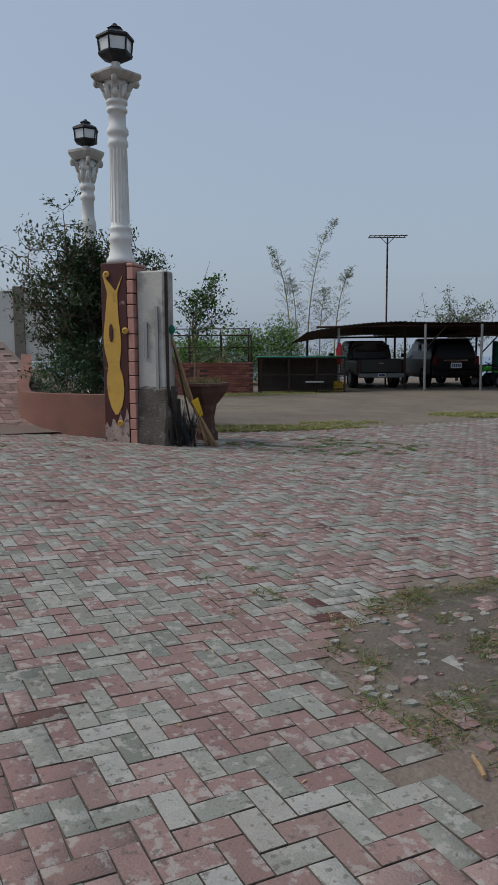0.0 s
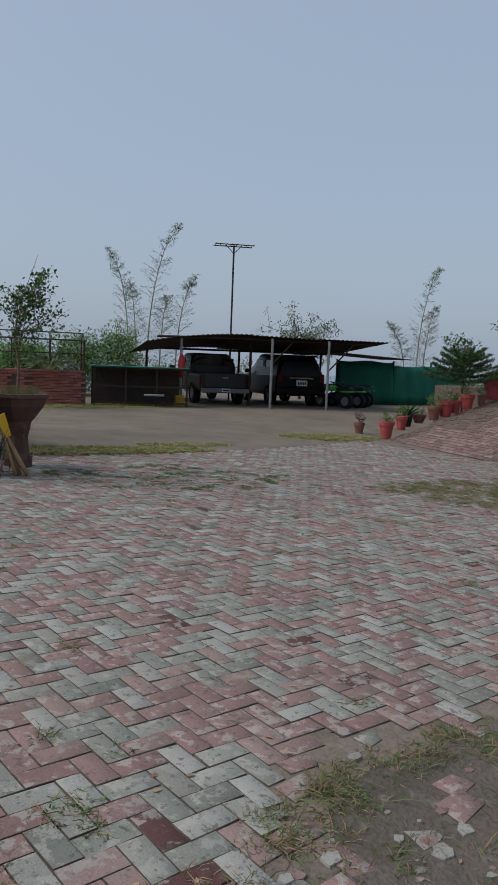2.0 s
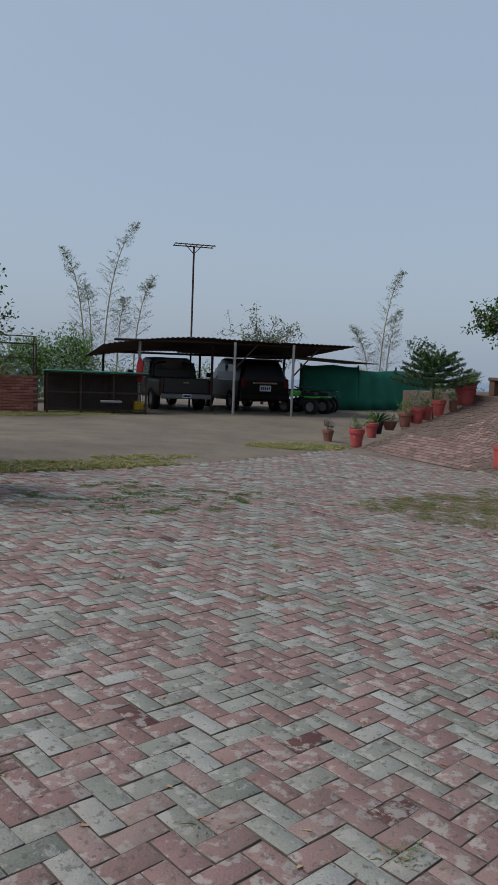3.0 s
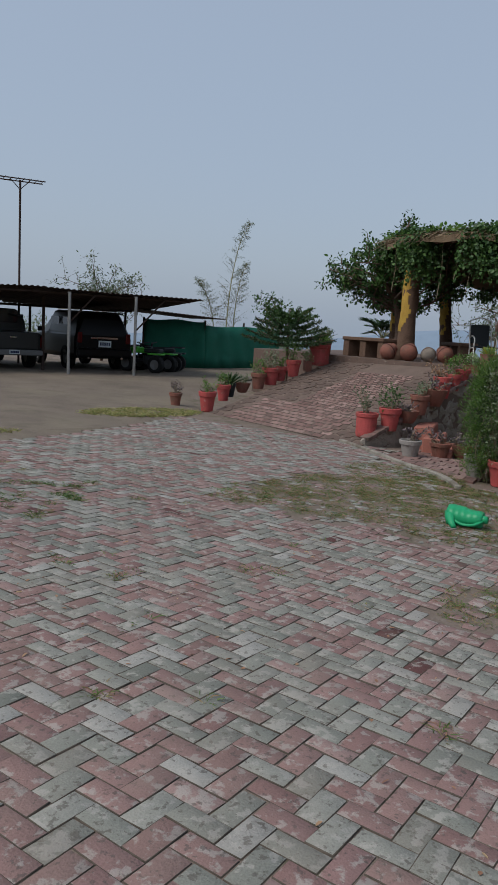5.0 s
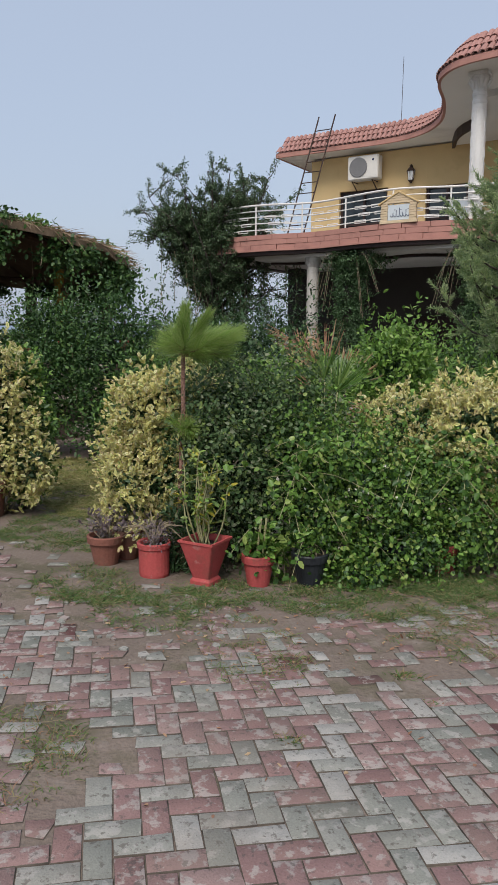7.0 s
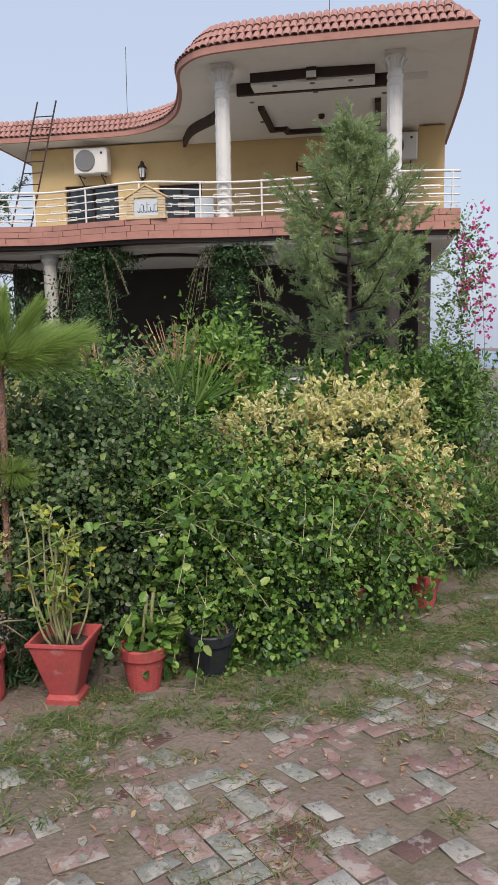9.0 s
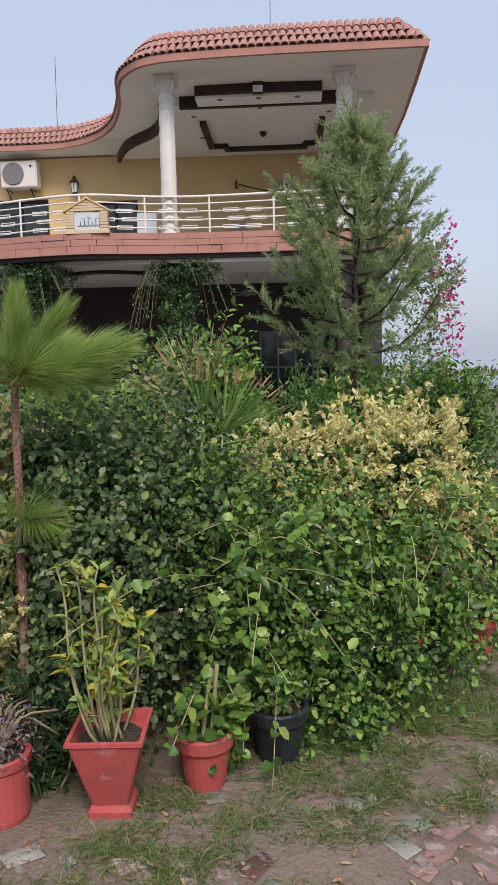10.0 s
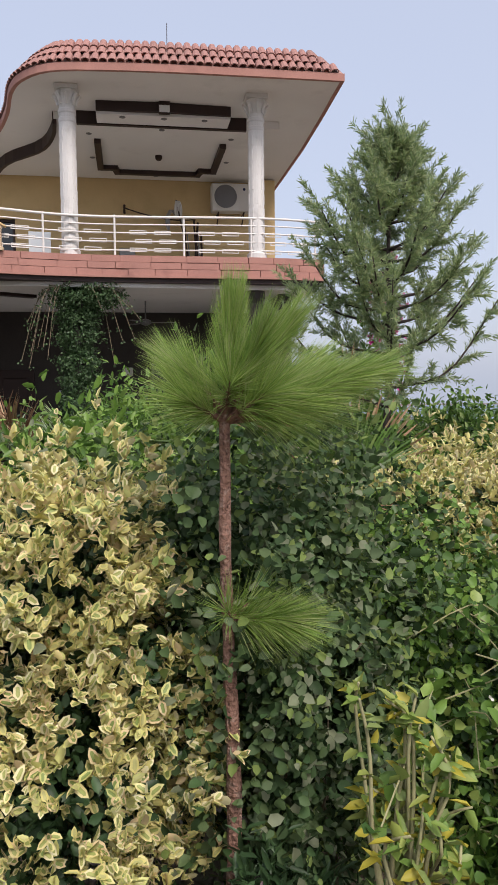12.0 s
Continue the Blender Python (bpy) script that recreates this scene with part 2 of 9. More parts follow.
M_LOG = mat("log_wood", (0.13, 0.08, 0.055), 0.9, 0.4, 5, 50, 0.6, bump_scale=0.02)
M_LOGYEL = mat("yellow_log_paint", (0.42, 0.26, 0.05), 0.8, 0.25, 5, 50, 0.4)
M_FLOORTILE = mat("porch_floor", (0.3, 0.3, 0.29), 0.4, 0.1, 2, 30, 0.05)
M_YELLOWPOT = mat("yellow_paint", (0.6, 0.36, 0.02), 0.6, 0.1, 4, 40, 0.05)
M_REDCLOTH = mat("red_cloth", (0.45, 0.04, 0.04), 0.9, 0.2, 8, 60, 0.2)
M_LIME = mat("lime_plastic", (0.1, 0.45, 0.05), 0.4, 0.1, 4, 40, 0)

L_YEL = leafmat("variegated_leaf", [(0.74, 0.68, 0.3), (0.73, 0.64, 0.3), (0.79, 0.74, 0.44), (0.67, 0.62, 0.23), (0.57, 0.58, 0.21),
                                    (0.73, 0.58, 0.33)], leaf=0.25)
L_VEIN = leafmat("leaf_centre", [(0.33, 0.38, 0.12), (0.4, 0.43, 0.15), (0.5, 0.49, 0.2), (0.23, 0.3, 0.09)], leaf=0.2)
L_ROSE = leafmat("rose_leaf", [(0.07, 0.12, 0.045), (0.09, 0.15, 0.055), (0.13, 0.185, 0.09), (0.06, 0.115, 0.04), (0.19, 0.22, 0.13), (0.18, 0.25, 0.07), (0.1, 0.15, 0.06), (0.04, 0.075, 0.028)], 0.55, 0.24, 0.22)
L_JAS = leafmat("jasmine_leaf", [(0.11, 0.215, 0.035), (0.135, 0.255, 0.045), (0.075, 0.16, 0.03), (0.18, 0.32, 0.06), (0.045, 0.105, 0.024), (0.26, 0.35, 0.085), (0.06, 0.13, 0.028)], 0.42, 0.3)
# own colour of dark-leaved plants; also bush-interior shade put into leaf colour
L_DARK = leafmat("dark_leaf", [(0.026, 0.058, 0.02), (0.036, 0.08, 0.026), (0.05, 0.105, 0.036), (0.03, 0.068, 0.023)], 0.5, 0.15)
L_MID = leafmat("mid_leaf", [(0.075, 0.15, 0.03), (0.1, 0.2, 0.038), (0.13, 0.25, 0.05), (0.08, 0.16, 0.035), (0.18, 0.27, 0.07)], 0.45, 0.32)
L_PALE = leafmat("pale_leaf", [(0.27, 0.39, 0.16), (0.38, 0.48, 0.22), (0.22, 0.33, 0.14), (0.46, 0.54, 0.29), (0.34, 0.42, 0.27)], 0.5, 0.45)
L_BRIGHT = leafmat("bright_leaf", [(0.16, 0.29, 0.05), (0.2, 0.35, 0.065), (0.12, 0.23, 0.04), (0.25, 0.38, 0.09), (0.1, 0.2, 0.04)], 0.4, 0.35)
L_LAWN = leafmat("lawn_blade", [(0.26, 0.27, 0.09), (0.34, 0.31, 0.12), (0.2, 0.24, 0.07), (0.4, 0.34, 0.16)], 0.7, 0.25)
L_GREY = leafmat("grey_green_leaf", [(0.13, 0.175, 0.09), (0.18, 0.22, 0.13), (0.22, 0.26, 0.17), (0.1, 0.14, 0.07)], 0.5, 0.28)
L_NEEDLE = leafmat("pine_needle", [(0.24, 0.37, 0.08), (0.3, 0.43, 0.1), (0.18, 0.31, 0.065), (0.35, 0.47, 0.13), (0.4, 0.46, 0.19)], 0.4, 0.45)
L_DRY = leafmat("dry_leaf", [(0.3, 0.16, 0.09), (0.36, 0.22, 0.13), (0.25, 0.13, 0.08), (0.4, 0.28, 0.16)], 0.8, 0.15)
L_GRASS = leafmat("grass_blade", [(0.07, 0.14, 0.03), (0.1, 0.17, 0.045), (0.06, 0.12, 0.03), (0.16, 0.18, 0.07), (0.24, 0.2, 0.09)], 0.6, 0.2)
L_DRYGRASS = leafmat("dry_grass_blade", [(0.2, 0.17, 0.07), (0.12, 0.14, 0.05), (0.26, 0.2, 0.1), (0.1, 0.13, 0.04), (0.3, 0.23, 0.13)], 0.7, 0.2)
L_GRASS2 = leafmat("mixed_grass_blade", [(0.1, 0.16, 0.045), (0.2, 0.18, 0.08), (0.08, 0.14, 0.035), (0.13, 0.19, 0.05), (0.27, 0.21, 0.11), (0.3, 0.17, 0.1)], 0.7, 0.2)
L_YGREEN = leafmat("yellowing_leaf", [(0.2, 0.3, 0.06), (0.28, 0.34, 0.08), (0.45, 0.4, 0.05), (0.14, 0.25, 0.05), (0.24, 0.32, 0.1)], 0.5, 0.25)
L_PINKFLOWER = leafmat("pink_petal", [(0.6, 0.04, 0.25), (0.5, 0.03, 0.2), (0.65, 0.1, 0.3)], 0.6, 0.3)
L_WHITEFLOWER = leafmat("white_petal", [(0.7, 0.7, 0.62), (0.75, 0.72, 0.6)], 0.6, 0.2)
L_PURPLE = leafmat("grey_purple_leaf", [(0.16, 0.12, 0.13), (0.12, 0.1, 0.1), (0.2, 0.16, 0.16)], 0.7, 0.1)


# ---------------------------------------------------------------- mesh helpers
def ground_z(x, y):
    """The courtyard falls gently; further off the ground levels out."""
    p = 0.0236 - 0.0457 * x + 0.0329 * y
    k = np.clip((y - 13) / 6, 0, 1)
    return np.clip(p, -0.42, 0.32) * (1 - k * k * (3 - 2 * k))


def gz(x, y):
    return float(ground_z(x, y))


def empty(name, x=0, y=0, z=0, rz=0, **tags):
    ob = new(name)
    ob.matrix_world = pose(x, y, z, 0, 0, rz)
    return tagged(ob, **tags)


def from_arrays(name, verts, faces, material, smooth=False):
    me = bpy.data.meshes.new(name)
    me.from_pydata([tuple(v) for v in verts], [], [tuple(f) for f in faces])
    if material:
        me.materials.append(material)
    if smooth:
        me.polygons.foreach_set("use_smooth", [True] * len(me.polygons))
    me.update()
    return me


def mesh_from(name, bm, material, smooth=False):
    me = bpy.data.meshes.new(name)
    bm.normal_update()
    bm.to_mesh(me)
    bm.free()
    if material:
        me.materials.append(material)
    if smooth:
        me.polygons.foreach_set("use_smooth", [True] * len(me.polygons))
    return me


def part(name, bm, material, parent=None, label="", smooth=False, m=None):
    """Links a bmesh (or a finished mesh) as one object under a thing or a part."""
    me = bm if isinstance(bm, bpy.types.Mesh) else mesh_from(name, bm, material, smooth)
    ob = new(name, me)
    if parent is not None:
        ob.parent = parent
    if m is not None:
        ob.matrix_local = m
    if label:
        ob["label"] = label
    return ob


def thing(name, bm, material, label, category, smooth=False, m=None, group="", kind=""):
    ob = part(name, bm, material, None, "", smooth)
    if m is not None:
        ob.matrix_world = m
    return tagged(ob, label, category, group, kind)


def box(sx, sy, sz, x=0, y=0, z=0, bevel=0.0, bm=None, m=None, seg=1):
    """A box with its base centre at (x, y, z)."""
    b = bm or bmesh.new()
    r = bmesh.ops.create_cube(b, size=1)
    vs = r["verts"]
    mm = (m or Matrix()) @ Matrix.Translation((x, y, z + sz / 2)) @ Matrix.Diagonal((sx, sy, sz, 1))
    bmesh.ops.transform(b, matrix=mm, verts=vs)
    if bevel:
        es = list({e for v in vs for e in v.link_edges})
        bmesh.ops.bevel(b, geom=es, offset=bevel, segments=seg, affect='EDGES', profile=0.5)
    return b


def lathe(profile, n=24, bm=None, cap=True, sq=0.0):
    """A turned body from (radius, z) pairs; sq > 0 makes it square in plan."""
    b = bm or bmesh.new()
    rings = []
    for r, z in profile:
        ring = []
        for i in range(n):
            a = 2 * math.pi * (i + 0.5) / n
            k = 1.0
            if sq:
                k = 1 / max(abs(math.cos(a)), abs(math.sin(a)))
                k = 1 + (k - 1) * sq
            ring.append(b.verts.new((r * k * math.cos(a), r * k * math.sin(a), z)))
        rings.append(ring)
    for r0, r1 in zip(rings, rings[1:]):
        for i in range(n):
            b.faces.new((r0[i], r0[(i + 1) % n], r1[(i + 1) % n], r1[i]))
    if cap:
        b.faces.new(rings[0][::-1])
        b.faces.new(rings[-1])
    return b


def tube(points, radii, n=8, bm=None, cap=True):
    """A tube along points with a radius for each (or one)."""
    b = bm or bmesh.new()
    P = [Vector(p) for p in points]
    if not hasattr(radii, "__len__"):
        radii = [radii] * len(P)
    radii = [float(r) for r in radii]
    rings = []
    side = None
    for i, p in enumerate(P):
        d = (P[min(i + 1, len(P) - 1)] - P[max(i - 1, 0)]).normalized()
        if side is None:
            side = d.orthogonal().normalized()
        side = (side - d * side.dot(d)).normalized()
        up = d.cross(side)
        rings.append([b.verts.new(p + radii[i] * (math.cos(a) * side + math.sin(a) * up))
                      for a in [2 * math.pi * k / n for k in range(n)]])
    for r0, r1 in zip(rings, rings[1:]):
        for i in range(n):
            b.faces.new((r0[i], r0[(i + 1) % n], r1[(i + 1) % n], r1[i]))
    if cap and len(rings) > 1:
        b.faces.new(rings[0][::-1])
        b.faces.new(rings[-1])
    return b


def prism(outline, z0, z1, bm=None):
    """An upright prism over a plan outline."""
    b = bm or bmesh.new()
    lo = [b.verts.new((x, y, z0)) for x, y in outline]
    hi = [b.verts.new((x, y, z1)) for x, y in outline]
    n = len(lo)
    for i in range(n):
        b.faces.new((lo[i], lo[(i + 1) % n], hi[(i + 1) % n], hi[i]))
    b.faces.new(lo[::-1])
    b.faces.new(hi)
    bmesh.ops.recalc_face_normals(b, faces=b.faces)
    return b


def spline(pts, n):
    """A smooth curve of n points through the given ones (Catmull-Rom)."""
    P = np.array(pts, float)
    P = np.vstack([2 * P[0] - P[1], P, 2 * P[-1] - P[-2]])
    out = []
    segs = len(P) - 3
    for k in range(n):
        s = k / (n - 1) * segs
        i = min(int(s), segs - 1)
        u = s - i
        a, b, c, d = P[i:i + 4]
        out.append(0.5 * (2 * b + (c - a) * u + (2 * a - 5 * b + 4 * c - d) * u * u + (3 * b - a - 3 * c + d) * u ** 3))
    return np.array(out)


# ---------------------------------------------------------------- foliage
def leaf_mesh(name, P, D, U, length, width, material, fold=0.12, sag=0.15, shape=(0.28, 0.7)):
    """Many separate leaves: bases P, directions D, upper sides U, lengths and widths."""
    n = len(P)
    D = D / np.maximum(np.linalg.norm(D, axis=1, keepdims=True), 1e-6)
    S = np.cross(D, U)
    S /= np.maximum(np.linalg.norm(S, axis=1, keepdims=True), 1e-6)
    W = np.cross(S, D)
    l = np.broadcast_to(np.asarray(length, float), (n,))[:, None]
    w = np.broadcast_to(np.asarray(width, float), (n,))[:, None] / 2
    a, b = shape
    V = np.empty((n, 6, 3))
    V[:, 0] = P
    V[:, 1] = P + D * l * a + S * w + W * w * fold * 2
    V[:, 2] = P + D * l * b + S * w * 0.86 + W * (w * fold * 1.5 - l * sag * 0.5)
    V[:, 3] = P + D * l - W * l * sag
    V[:, 4] = P + D * l * b - S * w * 0.86 + W * (w * fold * 1.5 - l * sag * 0.5)
    V[:, 5] = P + D * l * a - S * w + W * w * fold * 2
    base = (np.arange(n) * 6)[:, None]
    F = np.concatenate([base + np.array([[0, 1, 2, 3]]), base + np.array([[0, 3, 4, 5]])])
    return raw_mesh(name, V.reshape(-1, 3), F, material)


def raw_mesh(name, V, F, material):
    """A mesh from arrays of vertices and equal-sized faces."""
    me = bpy.data.meshes.new(name)
    k = F.shape[1]
    me.vertices.add(len(V))
    me.vertices.foreach_set("co", np.asarray(V, np.float32).ravel())
    me.loops.add(F.size)
    me.loops.foreach_set("vertex_index", np.asarray(F, np.int32).ravel())
    me.polygons.add(len(F))
    me.polygons.foreach_set("loop_start", np.arange(0, F.size, k, dtype=np.int32))
    me.polygons.foreach_set("loop_total", np.full(len(F), k, np.int32))
    me.materials.append(material)
    me.update(calc_edges=True)
    return me


def unit(rng, n):
    v = rng.normal(size=(n, 3))
    return v / np.linalg.norm(v, axis=1, keepdims=True)


def blob_points(rng, blobs, n, depth=(0.7, 1.08), floor=-10):
    """Points and outward directions through the outer layers of a union of ellipsoids (cx, cy, cz, rx, ry, rz)."""
    B = np.array(blobs, float)
    area = B[:, 3] * B[:, 4] + B[:, 4] * B[:, 5] + B[:, 3] * B[:, 5]
    Ps, Ns = [], []
    got = 0
    while got < n:
        k = rng.choice(len(B), size=n, p=area / area.sum())
        d = unit(rng, n)
        r = rng.uniform(*depth, n)[:, None]
        # uneven outline
        lump = 1 + 0.2 * np.sin(d[:, :1] * 7 + k[:, None] * 2.1) * np.sin(d[:, 1:2] * 6 + k[:, None]) + 0.13 * np.sin(d[:, 2:] * 9 + k[:, None] * 3) + 0.08 * np.sin(d[:, :1] * 19 + d[:, 2:] * 17)
        P = B[k, :3] + d * B[k, 3:] * r * lump
        inside = np.zeros(n, bool)
        for j in range(len(B)):
            q = np.sum(((P - B[j, :3]) / B[j, 3:]) ** 2, axis=1)
            inside |= (q < (depth[0] * 0.8) ** 2) & (k != j)
        # gaps between clumps of leaves
        gap = np.sin(P[:, 0] * 17 + 1) * np.sin(P[:, 1] * 15 + 2) + np.sin(P[:, 2] * 16) * np.sin(P[:, 0] * 11 + P[:, 1] * 13)
        ok = ~inside & (P[:, 2] > floor) & ((gap > -0.1) | (rng.uniform(size=n) < 0.24))
        nn = d / B[k, 3:]
        Ps.append(P[ok])
        Ns.append((nn / np.linalg.norm(nn, axis=1, keepdims=True))[ok])
        got += ok.sum()
    return np.vstack(Ps)[:n], np.vstack(Ns)[:n]


def leaf_cloud(name, rng, blobs, n, length, width, material, depth=(0.7, 1.08), floor=-10, up=0.5, spread=0.8,
               per=1, fold=0.12, sag=0.2, shape=(0.28, 0.7)):
    """Leaves over blobs; per > 1 groups them into rosettes at shoot tips."""
    m = max(1, n // per)
    P, Nn = blob_points(rng, blobs, m, depth, floor)
    axis = Nn + np.array([0, 0, up]) + rng.normal(size=P.shape) * 0.35
    axis /= np.linalg.norm(axis, axis=1, keepdims=True)
    P = np.repeat(P, per, axis=0)
    A = np.repeat(axis, per, axis=0)
    D = A + rng.normal(size=P.shape) * spread
    if per > 1:
        P = P - A * rng.uniform(0, 1, (len(P), 1)) * length * 1.2
    U = A + rng.normal(size=P.shape) * 0.6 + np.array([0, 0, 0.4])
    s = rng.uniform(0.45, 1.2, len(P))
    return leaf_mesh(name, P, D, U, length * s, width * s, material, fold, sag, shape)


def strips(name, P0, P1, P2, w, material, rng):
    """Thin curved blades from P0 over P1 to the tip P2."""
    n = len(P0)
    d = P2 - P0
    s = np.cross(d, rng.normal(size=(n, 3)))
    s /= np.maximum(np.linalg.norm(s, axis=1, keepdims=True), 1e-6)
    w = np.broadcast_to(np.asarray(w, float), (n,))[:, None]
    V = np.stack([P0 - s * w, P0 + s * w, P1 + s * w * 0.8, P1 - s * w * 0.8, P2 + s * w * 0.15, P2 - s * w * 0.15], axis=1)
    b = (np.arange(n) * 6)[:, None]
    F = np.concatenate([b + np.array([[0, 1, 2, 3]]), b + np.array([[3, 2, 4, 5]])])
    return raw_mesh(name, V.reshape(-1, 3), F, material)


def twigs(name, parent, rng, start, ends, r, material, bend=0.15):
    """Stems from one foot to many ends, each a part."""
    for e in ends:
        s, e = np.array(start, float), np.array(e, float)
        L = np.linalg.norm(e - s)
        s = s + rng.normal(size=3) * [0.04, 0.04, 0]
        mid = (s + e) / 2 + rng.normal(size=3) * L * bend
        pts = spline([s, mid, e], 6)
        part(name, tube(pts, list(np.linspace(r, r * 0.35, 6)), 5), material, parent, smooth=True)


def leaf_centres(me, material):
    """Narrow darker blades along the middle of every leaf of a leaf mesh, a little above it."""
    V = np.empty(len(me.vertices) * 3, np.float32)
    me.vertices.foreach_get("co", V)
    V = V.reshape(-1, 6, 3).astype(float)
    mid1, mid2 = (V[:, 1] + V[:, 5]) / 2, (V[:, 2] + V[:, 4]) / 2
    nrm = np.cross(V[:, 3] - V[:, 0], V[:, 1] - V[:, 5])
    nrm /= np.maximum(np.linalg.norm(nrm, axis=1, keepdims=True), 1e-9)
    W = V.copy()
    k = 0.42
    W[:, 0] = V[:, 0] * 0.85 + V[:, 3] * 0.15
    W[:, 3] = V[:, 0] * 0.2 + V[:, 3] * 0.8
    ax1, ax2 = V[:, 0] + (V[:, 3] - V[:, 0]) * 0.3, V[:, 0] + (V[:, 3] - V[:, 0]) * 0.75
    W[:, 1], W[:, 5] = ax1 + (V[:, 1] - ax1) * k, ax1 + (V[:, 5] - ax1) * k
    W[:, 2], W[:, 4] = ax2 + (V[:, 2] - ax2) * k, ax2 + (V[:, 4] - ax2) * k
    up = np.where((((W[:, 1] + W[:, 5]) / 2 - ax1) * nrm).sum(axis=1, keepdims=True) >= 0, 1, -1)
    W = W + (nrm * up * 0.0012)[:, None, :]
    n = len(W)
    base = (np.arange(n) * 6)[:, None]
    F = np.concatenate([base + np.array([[0, 1, 2, 3]]), base + np.array([[0, 3, 4, 5]])])
    return raw_mesh("variegation", W.reshape(-1, 3), F, material)


def shrub(name, x, y, blobs, n, length, width, material, label, category="shrub", seed=1, stems=8, inner=None,
          per=1, up=0.5, spread=0.8, depth=(0.7, 1.08), z=None, group="", vein=None, **kw):
    """A bush: stems from one foot and a crown of separate leaves (blobs in metres from the foot)."""
    rng = np.random.default_rng(seed)
    z = gz(x, y) if z is None else z
    ob = empty(name, x, y, z, label=label, category=category, group=group)
    ends = blob_points(rng, blobs, stems, (0.3, 0.75), 0.05)[0]
    twigs("stem", ob, rng, (0, 0, -0.03), ends, 0.008, M_TWIG, 0.08)
    fo = part("foliage", leaf_cloud("foliage", rng, blobs, n, length, width, material, depth, 0.03, up, spread, per, **kw), None, ob)
    if vein:
        part("variegation", leaf_centres(fo.data, vein), None, ob, "greener leaf centres")
    # shade within the crown is put into the colour of these inner leaves
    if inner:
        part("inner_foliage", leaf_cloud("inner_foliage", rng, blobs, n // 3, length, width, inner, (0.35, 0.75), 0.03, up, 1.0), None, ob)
    return ob


# ---------------------------------------------------------------- ground and distance
def ground_sheet():
    radii = [0, 1.5, 3, 4.5, 6, 7.5, 9, 11, 13, 15, 18, 21, 25, 30, 36, 45, 60, 90, 140, 250, 600, 1500, 4000]
    n = 72
    V, F = [], []
    for r in radii:
        for i in range(n):
            a = 2 * math.pi * i / n
            x, y = 8 + r * math.cos(a), 6 + r * math.sin(a)
            z = gz(x, y) - 0.014
            if r > 32:
                z -= min(60, (r - 32) * 0.16)
            V.append((x, y, z))
    for k in range(len(radii) - 1):
        for i in range(n):
            j = (i + 1) % n
            F.append((k * n + i, k * n + j, (k + 1) * n + j, (k + 1) * n + i))
    me = from_arrays("ground", V, F, M_DIRT, True)
    ob = new("ground", me)
    return tagged(ob, "bare brown earth with thin grass", "ground", kind="structure")


ground_sheet()


def haze_tinted_hills():
    """A ring of plain and low hills far off, the haze painted into their colour."""
    rng = np.random.default_rng(5)
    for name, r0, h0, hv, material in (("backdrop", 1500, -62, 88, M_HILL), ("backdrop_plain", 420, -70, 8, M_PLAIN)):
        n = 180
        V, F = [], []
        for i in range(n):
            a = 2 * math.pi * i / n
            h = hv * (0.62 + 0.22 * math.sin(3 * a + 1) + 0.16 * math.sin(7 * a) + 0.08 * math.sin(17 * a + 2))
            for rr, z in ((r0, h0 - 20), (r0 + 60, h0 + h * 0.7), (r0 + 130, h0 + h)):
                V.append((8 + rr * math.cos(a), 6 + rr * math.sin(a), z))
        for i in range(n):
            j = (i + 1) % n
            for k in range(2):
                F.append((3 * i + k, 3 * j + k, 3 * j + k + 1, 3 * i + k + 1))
        tagged(new(name, from_arrays(name, V, F, material, True)), "hills far off with blue haze put into their colour", "hills", kind="structure")


haze_tinted_hills()


def drape(name, outline, material, label, lift=0.004, step=0.8, category="road", dip=0.0):
    """A thin sheet over the ground inside a plan outline."""
    bm = bmesh.new()
    vs = [bm.verts.new((x, y, 0)) for x, y in outline]
    bm.faces.new(vs)
    xs, ys = [p[0] for p in outline], [p[1] for p in outline]
    for axis, lo, hi in ((0, min(xs), max(xs)), (1, min(ys), max(ys))):
        k = lo + step
        while k < hi:
            no = [0, 0, 0]
            no[axis] = 1
            co = [0, 0, 0]
            co[axis] = k
            bmesh.ops.bisect_plane(bm, geom=bm.verts[:] + bm.edges[:] + bm.faces[:], plane_co=co, plane_no=no)
            k += step
    for v in bm.verts:
        v.co.z = gz(v.co.x, v.co.y) + lift - (dip if v.is_boundary else 0)
    bm.normal_update()
    for f in bm.faces:
        if f.normal.z < 0:
            f.normal_flip()
    return thing(name, bm, material, label, category, kind="structure")


def ellipse(cx, cy, rx, ry, n=40):
    return [(cx + rx * (1 + 0.08 * math.sin(5 * a) + 0.05 * math.sin(11 * a)) * math.cos(a), cy + ry * (1 + 0.08 * math.sin(4 * a + 1)) * math.sin(a)) for a in [2 * math.pi * i / n for i in range(n)]]


# bare earth level with the worn pavers
drape("earth_patch", ellipse(3.4, 2.12, 1.72, 1.46), M_DAMP, "bare trodden earth patch in the pavement", lift=0.0085, step=0.35, category="earth", dip=0.024)
drape("lawn_patch", ellipse(10.2, 7.05, 1.75, 1.25), M_DIRT, "bare lawn patch with thin grass", lift=0.0085, step=0.35, category="earth", dip=0.024)
drape("earth_strip", [(8.5, -4), (8.3, 0.5), (8.45, 2.0), (8.2, 3.4), (8.7, 4.6), (9.9, 5.1), (11.0, 5.9), (12.2, 6.3), (17, 7), (18, 3), (18, -4)], M_DIRT, "earth strip in front of the hedge", lift=0.0075, step=0.5, category="earth", dip=0.024)
